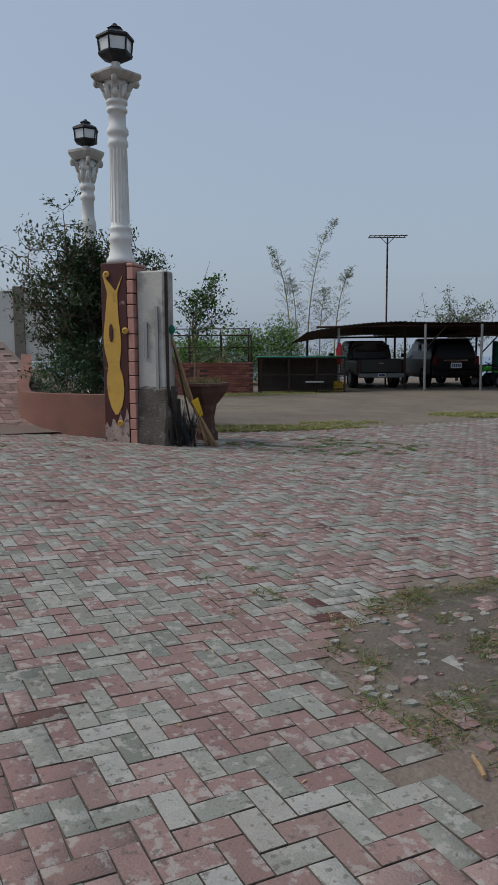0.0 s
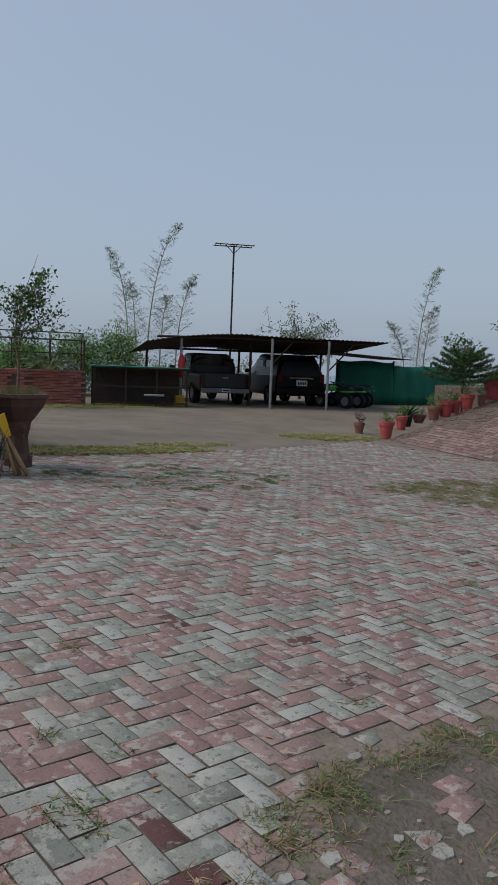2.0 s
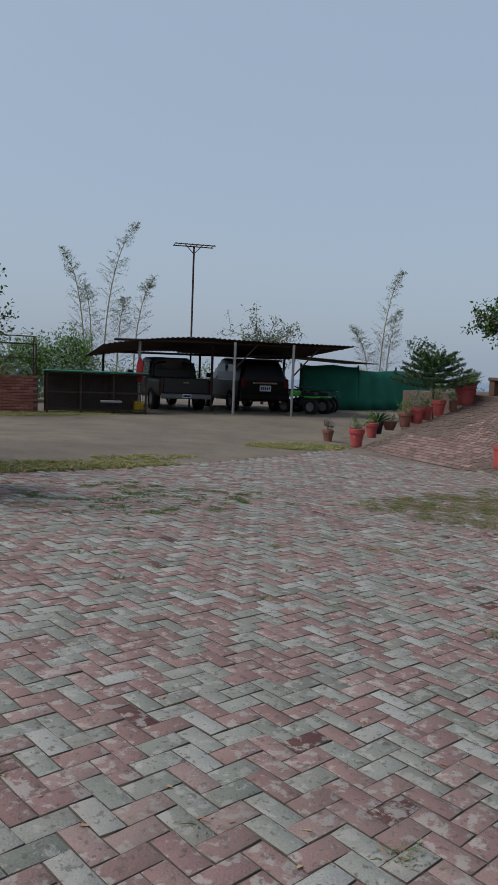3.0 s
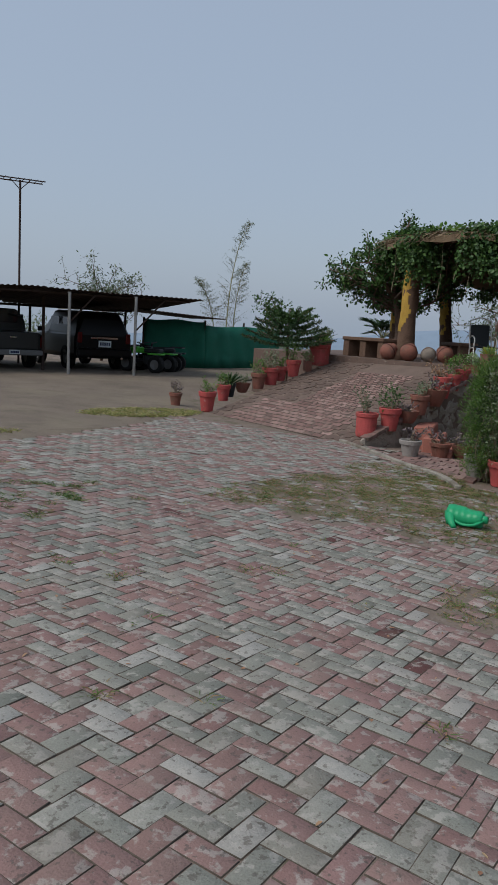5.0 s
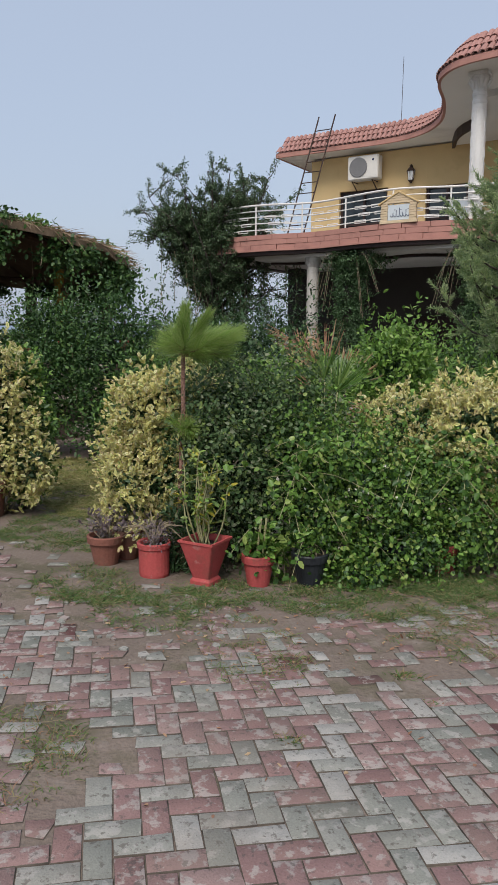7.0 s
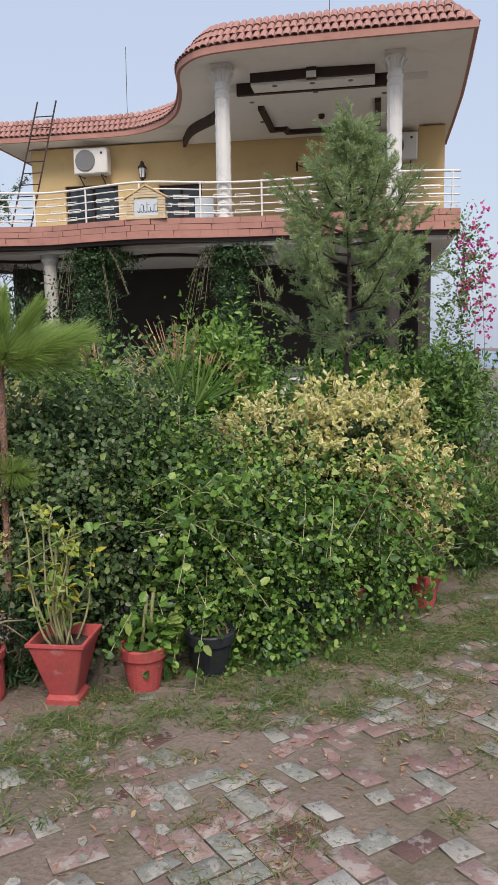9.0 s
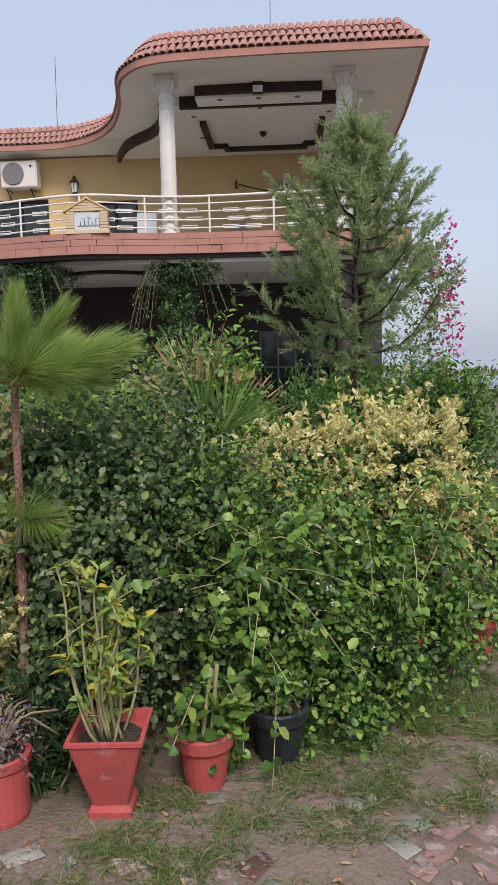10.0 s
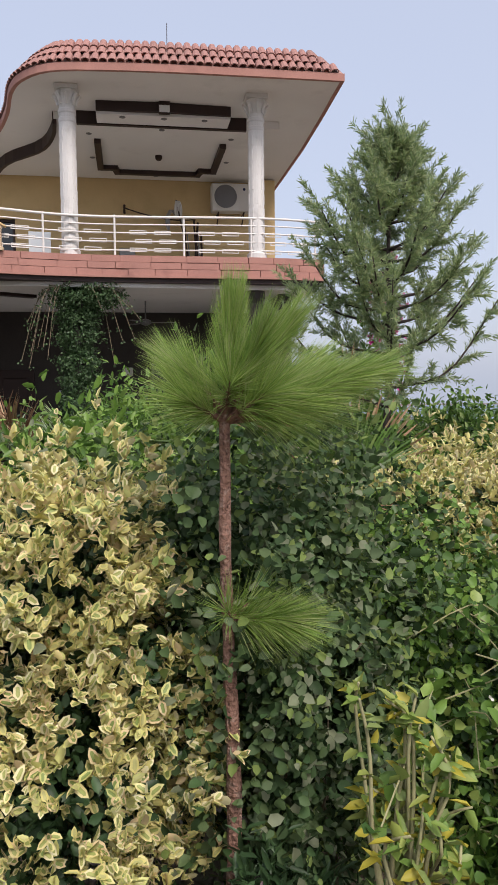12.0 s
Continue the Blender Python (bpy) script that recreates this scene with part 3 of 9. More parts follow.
drape("bedding_earth", [(-1.5, -1.0), (10.2, -3.5), (10.2, 4.8), (12.5, 8.3), (14.2, 8.9), (14.2, 11.6), (9.5, 11.2), (3.0, 10.5), (-1.5, 8.0)], M_DIRT, "trodden soil showing where pavers are missing", lift=0.0045, step=1.0, category="earth", dip=0.02)
ROAD_EDGE = [(2.9, 11.0), (5.3, 10.8), (7.2, 11.0), (9.5, 11.5), (11.8, 12.1), (13.6, 12.75), (15.2, 13.1)]
drape("road", ROAD_EDGE + [(17.5, 15.5), (27, 19), (26.5, 24), (18, 24.5), (12, 22.2), (6, 22.5), (2, 24), (1.5, 16)],
      M_ROAD, "grey-brown packed gravel yard", lift=0.014, step=1.2, dip=0.03)


# ---------------------------------------------------------------- the house
HM = pose(20.2, -3.35, 0, 0, 0, math.degrees(math.atan2(-0.733, -0.68)))


def H(u, v, z, rz=0, rx=0, ry=0):
    """A pose in the house's own axes: u along the front, v into the house."""
    return HM @ pose(u, v, z, rx, ry, rz)


EAVE = [tuple(p) for p in spline([(5.0, 7.6), (5.0, 3), (4.85, -0.9)], 5)[:-1]] + [(4.85, -0.9)] + \
    [tuple(p) for p in spline([(4.2, -0.9), (2.0, -0.87), (0.7, -0.8), (-0.3, -0.65), (-0.85, -0.2), (-1.15, 0.45), (-1.4, 1.6), (-1.85, 2.9),
                               (-2.4, 3.75), (-3.1, 4.3), (-3.9, 4.55), (-5.5, 4.58), (-7.7, 4.52)], 44)] + [(-7.75, 8.0)]
PARAPET = [tuple(p) for p in spline([(4.7, 0.0), (3.4, -0.12), (1.0, -0.1), (-0.4, -0.2), (-1.6, -0.42), (-2.7, -0.3), (-4.0, -0.02),
                                     (-5.2, -0.15), (-6.3, -0.1), (-7.1, 0.1), (-7.6, 0.55), (-7.8, 1.4), (-7.8, 3.0), (-7.8, 5.2)], 70)]


def offset_path(path, d):
    """The path moved d metres to its left-hand side."""
    P = np.array(path)
    T = np.diff(P, axis=0)
    T /= np.maximum(np.linalg.norm(T, axis=1, keepdims=True), 1e-9)
    N = np.stack([T[:, 1], -T[:, 0]], axis=1)
    A, B = np.vstack([N[:1], N]), np.vstack([N, N[-1:]])
    return P - d * (A + B) / np.maximum(1 + np.sum(A * B, axis=1, keepdims=True), 0.35)


def band(path, d0, d1, z0, z1, bm=None):
    """A solid band along a plan path between two offsets and two heights."""
    b = bm or bmesh.new()
    A, B = offset_path(path, d0), offset_path(path, d1)
    rings = [[b.verts.new((*A[i], z0)), b.verts.new((*B[i], z0)), b.verts.new((*B[i], z1)), b.verts.new((*A[i], z1))] for i in range(len(path))]
    for r, s in zip(rings, rings[1:]):
        for k in range(4):
            b.faces.new((r[k], r[(k + 1) % 4], s[(k + 1) % 4], s[k]))
    b.faces.new(rings[0][::-1])
    b.faces.new(rings[-1])
    bmesh.ops.recalc_face_normals(b, faces=b.faces)
    return b


def path_at(path, s):
    """Place and direction at s metres along a path."""
    P = np.array(path)
    L = np.r_[0, np.cumsum(np.linalg.norm(np.diff(P, axis=0), axis=1))]
    x = np.interp(s, L, P[:, 0]), np.interp(s, L, P[:, 1])
    y = np.interp(min(s + 0.05, L[-1]), L, P[:, 0]), np.interp(min(s + 0.05, L[-1]), L, P[:, 1])
    w = np.interp(s - 0.05, L, P[:, 0]), np.interp(s - 0.05, L, P[:, 1])
    return x, math.atan2(y[1] - w[1], y[0] - w[0]), L[-1]


house = tagged(new("house"), "two-storey ochre house with curved tiled roof and balcony", "house")
house.matrix_world = HM
FL = -0.34


def build_house():
    # ground floor: porch behind columns, its shade put into near-black walls
    part("porch_floor", box(12.5, 6.6, 0.3, -0.9, 2.8, FL - 0.2), M_FLOORTILE, house, "grey tiled porch floor")
    lower = part("lower_wall", box(11.3, 0.25, 3.9, -1.45, 4.4, FL), M_SHADE, house, "ground-floor wall with porch shade put into its dark colour")
    part("side_wall", box(0.25, 5.0, 3.9, 4.1, 7.0, FL), M_YELLOW, house)
    part("porch_side_wall", box(0.25, 3.6, 3.9, 4.07, 2.45, FL), M_SHADE, house)
    # three columns carry the porch's shade in their colour; the grey one does not
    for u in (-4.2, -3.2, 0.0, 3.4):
        part("porch_column", lathe([(0.2, FL), (0.2, FL + 0.15), (0.15, FL + 0.2), (0.15, 3.2), (0.2, 3.3), (0.2, 3.44)], 20), M_CONC if u < -4 else M_SHADE, house,
             "grey plastered porch column" if u < -4 else "porch column with porch shade put into its dark colour").location = (u, 0.35, 0)
    part("porch_ceiling", prism([(4.6, 0.1), (-1, -0.1), (-5.9, 0.3), (-6, 4.9), (4.6, 4.9)], 3.44, 3.56), M_CEIL, house, "plain porch ceiling")
    # dark curved ceiling strips under the porch
    for a, c in ((-2.2, 1.0), (-4.6, 1.2)):
        pts = spline([(a + 1.3, c + 0.2), (a + 0.5, c - 0.2), (a - 0.5, c + 0.1), (a - 1.2, c - 0.2)], 16)
        part("ceiling_strip", band(pts, -0.1, 0.1, 3.38, 3.436), M_BROWN, house)
    # balcony slab
    outline = [tuple(p) for p in offset_path(PARAPET, -0.12)] + [(4.7, 5.3)]
    part("balcony_slab", prism(outline, 3.57, 3.8), M_CONC, house)
    part("slab_lip", band(PARAPET, -0.3, 0.03, 3.52, 3.6), M_BROWN, house, "dark band under the balcony edge")
    part("slab_trim", band(PARAPET, -0.2, 0.1, 3.6, 3.64), M_PINK, house)
    part("parapet_core", band(PARAPET, -0.14, 0.0, 3.64, 4.0), M_PINK, house)
    # upper wall with openings
    wall_y = 5.3
    opens = [(-5.85, -4.25, 4.0, 5.95), (-3.05, -1.8, 4.0, 5.85)]
    edges = [-6.6] + [e for o in opens for e in o[:2]] + [4.8]
    for i in range(0, len(edges), 2):
        part("upper_wall", box(edges[i + 1] - edges[i], 0.25, 3.2, (edges[i] + edges[i + 1]) / 2, wall_y + 0.12, 3.8), M_YELLOW, house, "ochre painted upper wall")
    for a, c, z0, z1 in opens:
        part("door_header", box(c - a, 0.246, 7.0 - z1, (a + c) / 2, wall_y + 0.12, z1), M_YELLOW, house, "ochre painted upper wall")
    part("upper_side_wall", box(0.25, 3.4, 3.2, -6.72, 7.0, 3.8), M_YELLOW, house)
    part("upper_right_wall", box(0.25, 3.0, 3.2, 4.68, 7.0, 3.8), M_YELLOW, house)
    for a, c, z0, z1 in opens:
        d = part("sliding_door", box(c - a, 0.04, z1 - z0, (a + c) / 2, wall_y + 0.16, z0), M_GLASS, house, "dark glazed balcony door")
        bm = bmesh.new()
        for u in (a + 0.04, (a + c) / 2, c - 0.04):
            box(0.07, 0.08, z1 - z0, u, wall_y + 0.12, z0, bm=bm)
        for z in (z1 - 0.07, z0 + 0.9):
            box(c - a, 0.075, 0.06, (a + c) / 2, wall_y + 0.12, z, bm=bm)
        part("door_frame", bm, M_BROWN, d)
    # soffit and ceilings
    part("soffit", prism([tuple(p) for p in offset_path(EAVE, -0.03)], 7.05, 7.2), M_CEIL, house, "white plastered eave soffit")
    inner = [tuple(p) for p in spline([(-2.25, 5.15), (-1.75, 4.0), (-0.9, 3.0), (-0.55, 2.0), (-0.45, 1.25)], 14)]
    part("dropped_ceiling", prism(inner + [(4.1, 1.25), (4.1, 5.25), (-2.2, 5.25)], 6.9, 7.06), M_CEIL, house, "white dropped ceiling")
    part("ceiling_band", band(inner, -0.02, 0.06, 6.8, 7.05), M_BROWN, house, "dark brown curved ceiling band")
    part("ceiling_beam", box(3.4, 0.1, 0.26, 1.7, 1.19, 6.8), M_BROWN, house, "dark brown beam between the columns")
    part("pelmet", box(2.6, 0.5, 0.09, 1.7, 0.88, 6.82), M_CEIL, house, "white pelmet with recessed spotlights")
    wav = [tuple(p) for p in spline([(0.4, 0.6), (1.0, 0.58), (1.7, 0.55), (2.4, 0.58), (3.0, 0.6)], 12)]
    part("pelmet_front", band(wav, -0.03, 0.05, 6.87, 7.06), M_BROWN, house, "dark brown pelmet front")
    bm = bmesh.new()
    ring = [(0.36, 2.3), (0.36, 4.2), (0.7, 4.2), (0.75, 4.5), (2.7, 4.5), (2.75, 4.2), (3.06, 4.2), (3.06, 2.3)]
    tray = part("ceiling_tray", band(ring, -0.07, 0.07, 6.8, 6.905), M_BROWN, house, "dark brown ceiling tray frame")
    for u, v in ((1.7, 1.6), (0.2, 2.0), (3.2, 2.0), (0.2, 3.6), (3.3, 3.6), (1.7, 4.9), (0.9, 0.75), (1.7, 0.75), (2.5, 0.75)):
        zz = 6.9 if v > 1 else 6.82
        part("spotlight", lathe([(0.05, zz - 0.012), (0.06, zz - 0.008), (0.06, zz)], 14), M_GREYMETAL, house).location = (u, v, 0)
    part("fan_hook", lathe([(0.05, 6.8), (0.08, 6.84), (0.08, 6.9)], 14), M_RUST, house).location = (1.7, 3.3, 0)
    # balcony columns
    moulding = mesh_from("moulding", box(0.022, 0.014, 0.2, 0, 0, 0, 0.004), M_WHITE)
    for u in (-0.1, 3.4):
        prof = [(0.19, 3.8), (0.19, 4.1), (0.15, 4.14), (0.15, 6.4), (0.162, 6.42), (0.162, 6.47), (0.148, 6.49), (0.148, 6.56), (0.165, 6.58), (0.165, 6.63),
                (0.145, 6.65), (0.14, 6.72), (0.16, 6.8), (0.19, 6.9), (0.19, 6.98)]
        col = part("balcony_column", lathe(prof, 20), M_WHITE, house, "white moulded balcony column", smooth=False)
        col.location = (u, 0.05, 0)
        for k in range(8):
            part("capital_leaf", tube([(0.15, 0, 6.72), (0.19, 0, 6.84), (0.25, 0, 6.9), (0.22, 0, 6.86)], [0.03, 0.035, 0.03, 0.015], 6), M_WHITE, col, m=Matrix.Rotation(k * math.pi / 4, 4, 'Z'))
        part("abacus", box(0.42, 0.42, 0.08, 0, 0, 6.97, 0.01), M_WHITE, col)
        for k in range(10):
            for j in range(8):
                part("moulding", moulding, None, col, m=Matrix.Rotation(k * math.pi / 5, 4, 'Z') @ pose(0, -0.15, 4.22 + j * 0.27))
    # roof body behind the tiles
    part("roof_fascia", band(EAVE, -0.05, 0.02, 7.04, 7.17), M_PINK, house, "pink painted eave fascia")
    roof = part("roof", prism([tuple(p) for p in offset_path(EAVE, -0.5)], 7.2, 7.72), M_TILE, house, "red clay tiled roof skirt")
    bm = bmesh.new()
    A, B = offset_path(EAVE, 0.0), offset_path(EAVE, -0.52)
    lo = [bm.verts.new((*p, 7.17)) for p in A]
    hi = [bm.verts.new((*p, 7.74)) for p in B]
    for i in range(len(lo) - 1):
        bm.faces.new((lo[i], lo[i + 1], hi[i + 1], hi[i]))
    part("roof_slope", bm, M_TILE, house)
    return roof


roof = build_house()


def barrel_tile_mesh():
    """One curved clay tile lying up the slope, its lower end at the origin."""
    V, F = [], []
    for j, (y, r, z) in enumerate(((0, 0.075, 0.035), (0.27, 0.062, 0.008))):
        for k in range(6):
            a = math.pi * k / 5
            V.append((r * math.cos(a), y, z + 0.055 * math.sin(a)))
        for k in range(6):
            a = math.pi * k / 5
            V.append(((r - 0.014) * math.cos(a), y, z - 0.014 + 0.055 * math.sin(a)))
    for k in range(5):
        F.append((k, k + 1, 12 + k + 1, 12 + k))
        F.append((k, 6 + k, 6 + k + 1, k + 1))
    return V, F


def roof_tiles():
    V, F = barrel_tile_mesh()
    one = from_arrays("roof_tile", V, F, M_TILE)
    rng = random.Random(3)
    _, _, total = path_at(EAVE, 0)
    V = np.array(V)
    allV, allF = [], []
    count = 0
    slope = math.atan2(0.57, 0.52)
    corner = 8.5
    for row in range(3):
        up = row * 0.25 / 0.77
        s = 0.1
        while s < total - 3.5:
            p, a, _ = path_at(EAVE, s)
            if abs(s - corner) < 0.14 + 0.52 * up:
                s += 0.05
                continue
            inset = 0.52 * up
            q = offset_path([(p[0] - 0.01 * math.cos(a), p[1] - 0.01 * math.sin(a)), (p[0] + 0.01 * math.cos(a), p[1] + 0.01 * math.sin(a))], -inset).mean(axis=0)
            m = Matrix.Translation((q[0], q[1], 7.165 + 0.57 * up)) @ Matrix.Rotation(a + math.pi, 4, 'Z') @ Matrix.Rotation(slope + rng.uniform(-0.02, 0.02), 4, 'X') @ Matrix.Rotation(rng.uniform(-0.02, 0.02), 4, 'Y')
            if count < 300 and s > 7.0:
                t = new("roof_tile", one)
                t.parent = roof
                t.matrix_local = m
                count += 1
            else:
                R = np.array(m)
                o = len(allV) * len(V)
                allV.append(V @ R[:3, :3].T + R[:3, 3])
                allF += [[i + o for i in f] for f in F]
            s += 0.152
    ob = part("roof_tiles", from_arrays("roof_tiles", np.vstack(allV), allF, M_TILE), None, roof)
    ob["kind"] = "stuff"


def parapet_blocks():
    _, _, total = path_at(PARAPET, 0)
    rng = random.Random(8)
    for row in range(3):
        s = 0.0 if row % 2 else -0.2
        while s < total - 0.1:
            w = rng.uniform(0.45, 0.75)
            a, c = max(s, 0.0), min(s + w - 0.012, total)
            k = [path_at(PARAPET, a + (c - a) * i / 3)[0] for i in range(4)]
            out = rng.uniform(0.035, 0.06)
            z0 = 3.645 + row * 0.125
            part("stone_block", band(k, -0.05, out, z0, z0 + 0.117), M_PINK, house)
            s += w


def balcony_railing():
    rail = tagged(new("balcony_railing"), "white painted steel balcony railing with ornamental bars", "railing")
    rail.matrix_world = HM
    _, _, total = path_at(PARAPET, 0)
    path = [tuple(p) for p in offset_path(PARAPET, -0.04)]
    for z, r in ((4.74, 0.024), (4.6, 0.014), (4.45, 0.014), (4.29, 0.014), (4.13, 0.014)):
        pts = [(x, y, z + 0.02 * math.sin(i * 0.35)) for i, (x, y) in enumerate(path)]
        part("rail", tube(pts, r, 8), M_STEEL, rail, smooth=True)
    s = 0.15
    k = 0
    while s < total:
        p, a, _ = path_at(path, s)
        part("post", tube([(*p, 3.98), (*p, 4.76)], 0.02, 8), M_STEEL, rail)
        for j, z in enumerate((4.45, 4.29, 4.13)):
            for off in ((0.4, 0.85) if j != 1 else (0.3, 0.75)):
                q, b, _ = path_at(path, min(s + off, total - 0.1))
                bm = bmesh.new()
                for dz in (-0.03, 0.03):
                    box(0.3, 0.016, 0.014, 0, 0, dz - 0.007, bm=bm)
                for dx in (-0.15, 0.15):
                    box(0.014, 0.016, 0.074, dx, 0, -0.037, bm=bm)
                part("ornament", bm, M_STEEL, rail, m=pose(q[0], q[1], z, 0, 0, math.degrees(b)))
        s += 1.28


balcony_railing()


# ---------------------------------------------------------------- entrance pillar and lamps
def lamp_column(x, y, z0, z1, rz, label):
    """A fluted cast column with an ornate capital and a black lantern; z0 its foot, z1 the top of the capital."""
    ob = empty("lamp_column", x, y, z0, rz, label=label, category="lamp post", group="white lamp columns")
    h = z1 - z0
    prof = [(0.2, 0), (0.2, 0.06), (0.17, 0.1), (0.155, 0.17), (0.145, 0.28), (0.165, 0.31), (0.165, 0.36), (0.145, 0.39), (0.14, 0.44), (0.16, 0.47), (0.14, 0.5),
            (0.125, 0.52), (0.118, h * 0.62), (0.14, h * 0.63), (0.14, h * 0.65), (0.12, h * 0.66), (0.125, h * 0.68), (0.148, h * 0.69), (0.148, h * 0.71), (0.118, h * 0.73),
            (0.113, h * 0.8), (0.14, h * 0.805), (0.14, h * 0.82), (0.12, h * 0.825), (0.12, h * 0.84), (0.145, h * 0.845), (0.145, h * 0.86), (0.12, h * 0.87), (0.13, h * 0.92), (0.17, h * 0.965)]
    shaft = part("shaft", lathe(prof, 24), M_WHITE, ob, "white moulded cast shaft", True)
    bm = bmesh.new()
    for k in range(16):
        a = k * math.pi / 8
        tube([(0.122 * math.cos(a), 0.122 * math.sin(a), 0.56), (0.112 * math.cos(a), 0.112 * math.sin(a), h * 0.61)], 0.012, 5, bm)
    part("fluting", bm, M_WHITE, shaft)
    # capital: a ring of leaves, corner scrolls, a flared slab
    leaf = bmesh.new()
    tube([(0.12, 0, h * 0.872), (0.15, 0, h * 0.9), (0.175, 0, h * 0.93), (0.2, 0, h * 0.928), (0.195, 0, h * 0.915)], [0.03, 0.04, 0.036, 0.024, 0.01], 6, leaf)
    leaf_me = mesh_from("capital_leaf", leaf, M_WHITE, True)
    for k in range(8):
        part("capital_leaf", leaf_me, None, ob, m=Matrix.Rotation(k * math.pi / 4, 4, 'Z'))
    scroll = bmesh.new()
    tube(spline([(0.14, 0, h * 0.91), (0.19, 0, h * 0.94), (0.25, 0, h * 0.96), (0.28, 0, h * 0.95), (0.26, 0, h * 0.938), (0.24, 0, h * 0.948)], 14), list(np.linspace(0.05, 0.028, 14)), 7, scroll)
    scroll_me = mesh_from("scroll", scroll, M_CONC, True)
    for k in range(4):
        part("scroll", scroll_me, None, ob, "weathered corner scroll", m=Matrix.Rotation(math.pi / 4 + k * math.pi / 2, 4, 'Z'))
    slab = lathe([(0.2, h * 0.958), (0.24, h * 0.97), (0.275, h * 0.985), (0.275, h * 0.995), (0.19, h * 1.0)], 24, sq=0.9)
    part("capital_slab", slab, M_CONC, ob, "weathered capital slab")
    part("lantern_foot", lathe([(0.11, 0), (0.11, 0.06), (0.06, 0.12), (0.06, 0.16)], 16), M_WHITE, ob).location = (0, 0, h * 0.965 + 0.08)
    lz = h * 0.965 + 0.23
    lan = part("lantern", lathe([(0.05, 0), (0.12, 0.03), (0.22, 0.07), (0.235, 0.1), (0.235, 0.12), (0.2, 0.125)], 6), M_IRON, ob, "black iron lantern")
    lan.location = (0, 0, lz)
    # brightness of the sky behind clear panes is put into a pale opaque colour
    part("lantern_glass", lathe([(0.2, 0.125), (0.222, 0.29)], 6, cap=False), M_PALEGLASS, lan, "lantern glass with the sky behind put into its pale colour")
    for k in range(6):
        a = 2 * math.pi * (k + 0.5) / 6
        part("lantern_bar", tube([(0.212 * math.cos(a), 0.212 * math.sin(a), 0.11), (0.235 * math.cos(a), 0.235 * math.sin(a), 0.3)], 0.013, 5), M_IRON, lan)
    part("lantern_roof", lathe([(0.24, 0.285), (0.262, 0.3), (0.255, 0.33), (0.14, 0.39), (0.09, 0.4), (0.09, 0.43), (0.11, 0.44), (0.05, 0.47), (0.03, 0.5)], 6), M_IRON, lan)
    return ob


M_IRON = mat("black_iron", (0.012, 0.012, 0.013), 0.5, 0.2, 6, 40, 0.1)
M_PALEGLASS = mat("pale_glass", (0.72, 0.74, 0.74), 0.2, 0.05, 3, 30, 0)
lamp_column(3.45, 10.2, 2.68, 5.19, 20, "white ornate column with black lantern on a painted pillar")
lamp_column(4.3, 14.6, 0.6, 5.3, 35, "white ornate column with black lantern beyond a bush")


M_FLAKED = mat("flaked_plaster", (0.33, 0.25, 0.22), 0.95, 0.35, 8, 60, 0.5, stain=[((0.09, 0.04, 0.035), 9, 0.5, 0.58, 0.85)])
M_RUBBLE = mat("sooty_rubble", (0.11, 0.095, 0.08), 0.95, 0.4, 4, 40, 0.7, bump_scale=0.03, stain=[((0.3, 0.28, 0.25), 6, 0.56, 0.64, 0.7)])


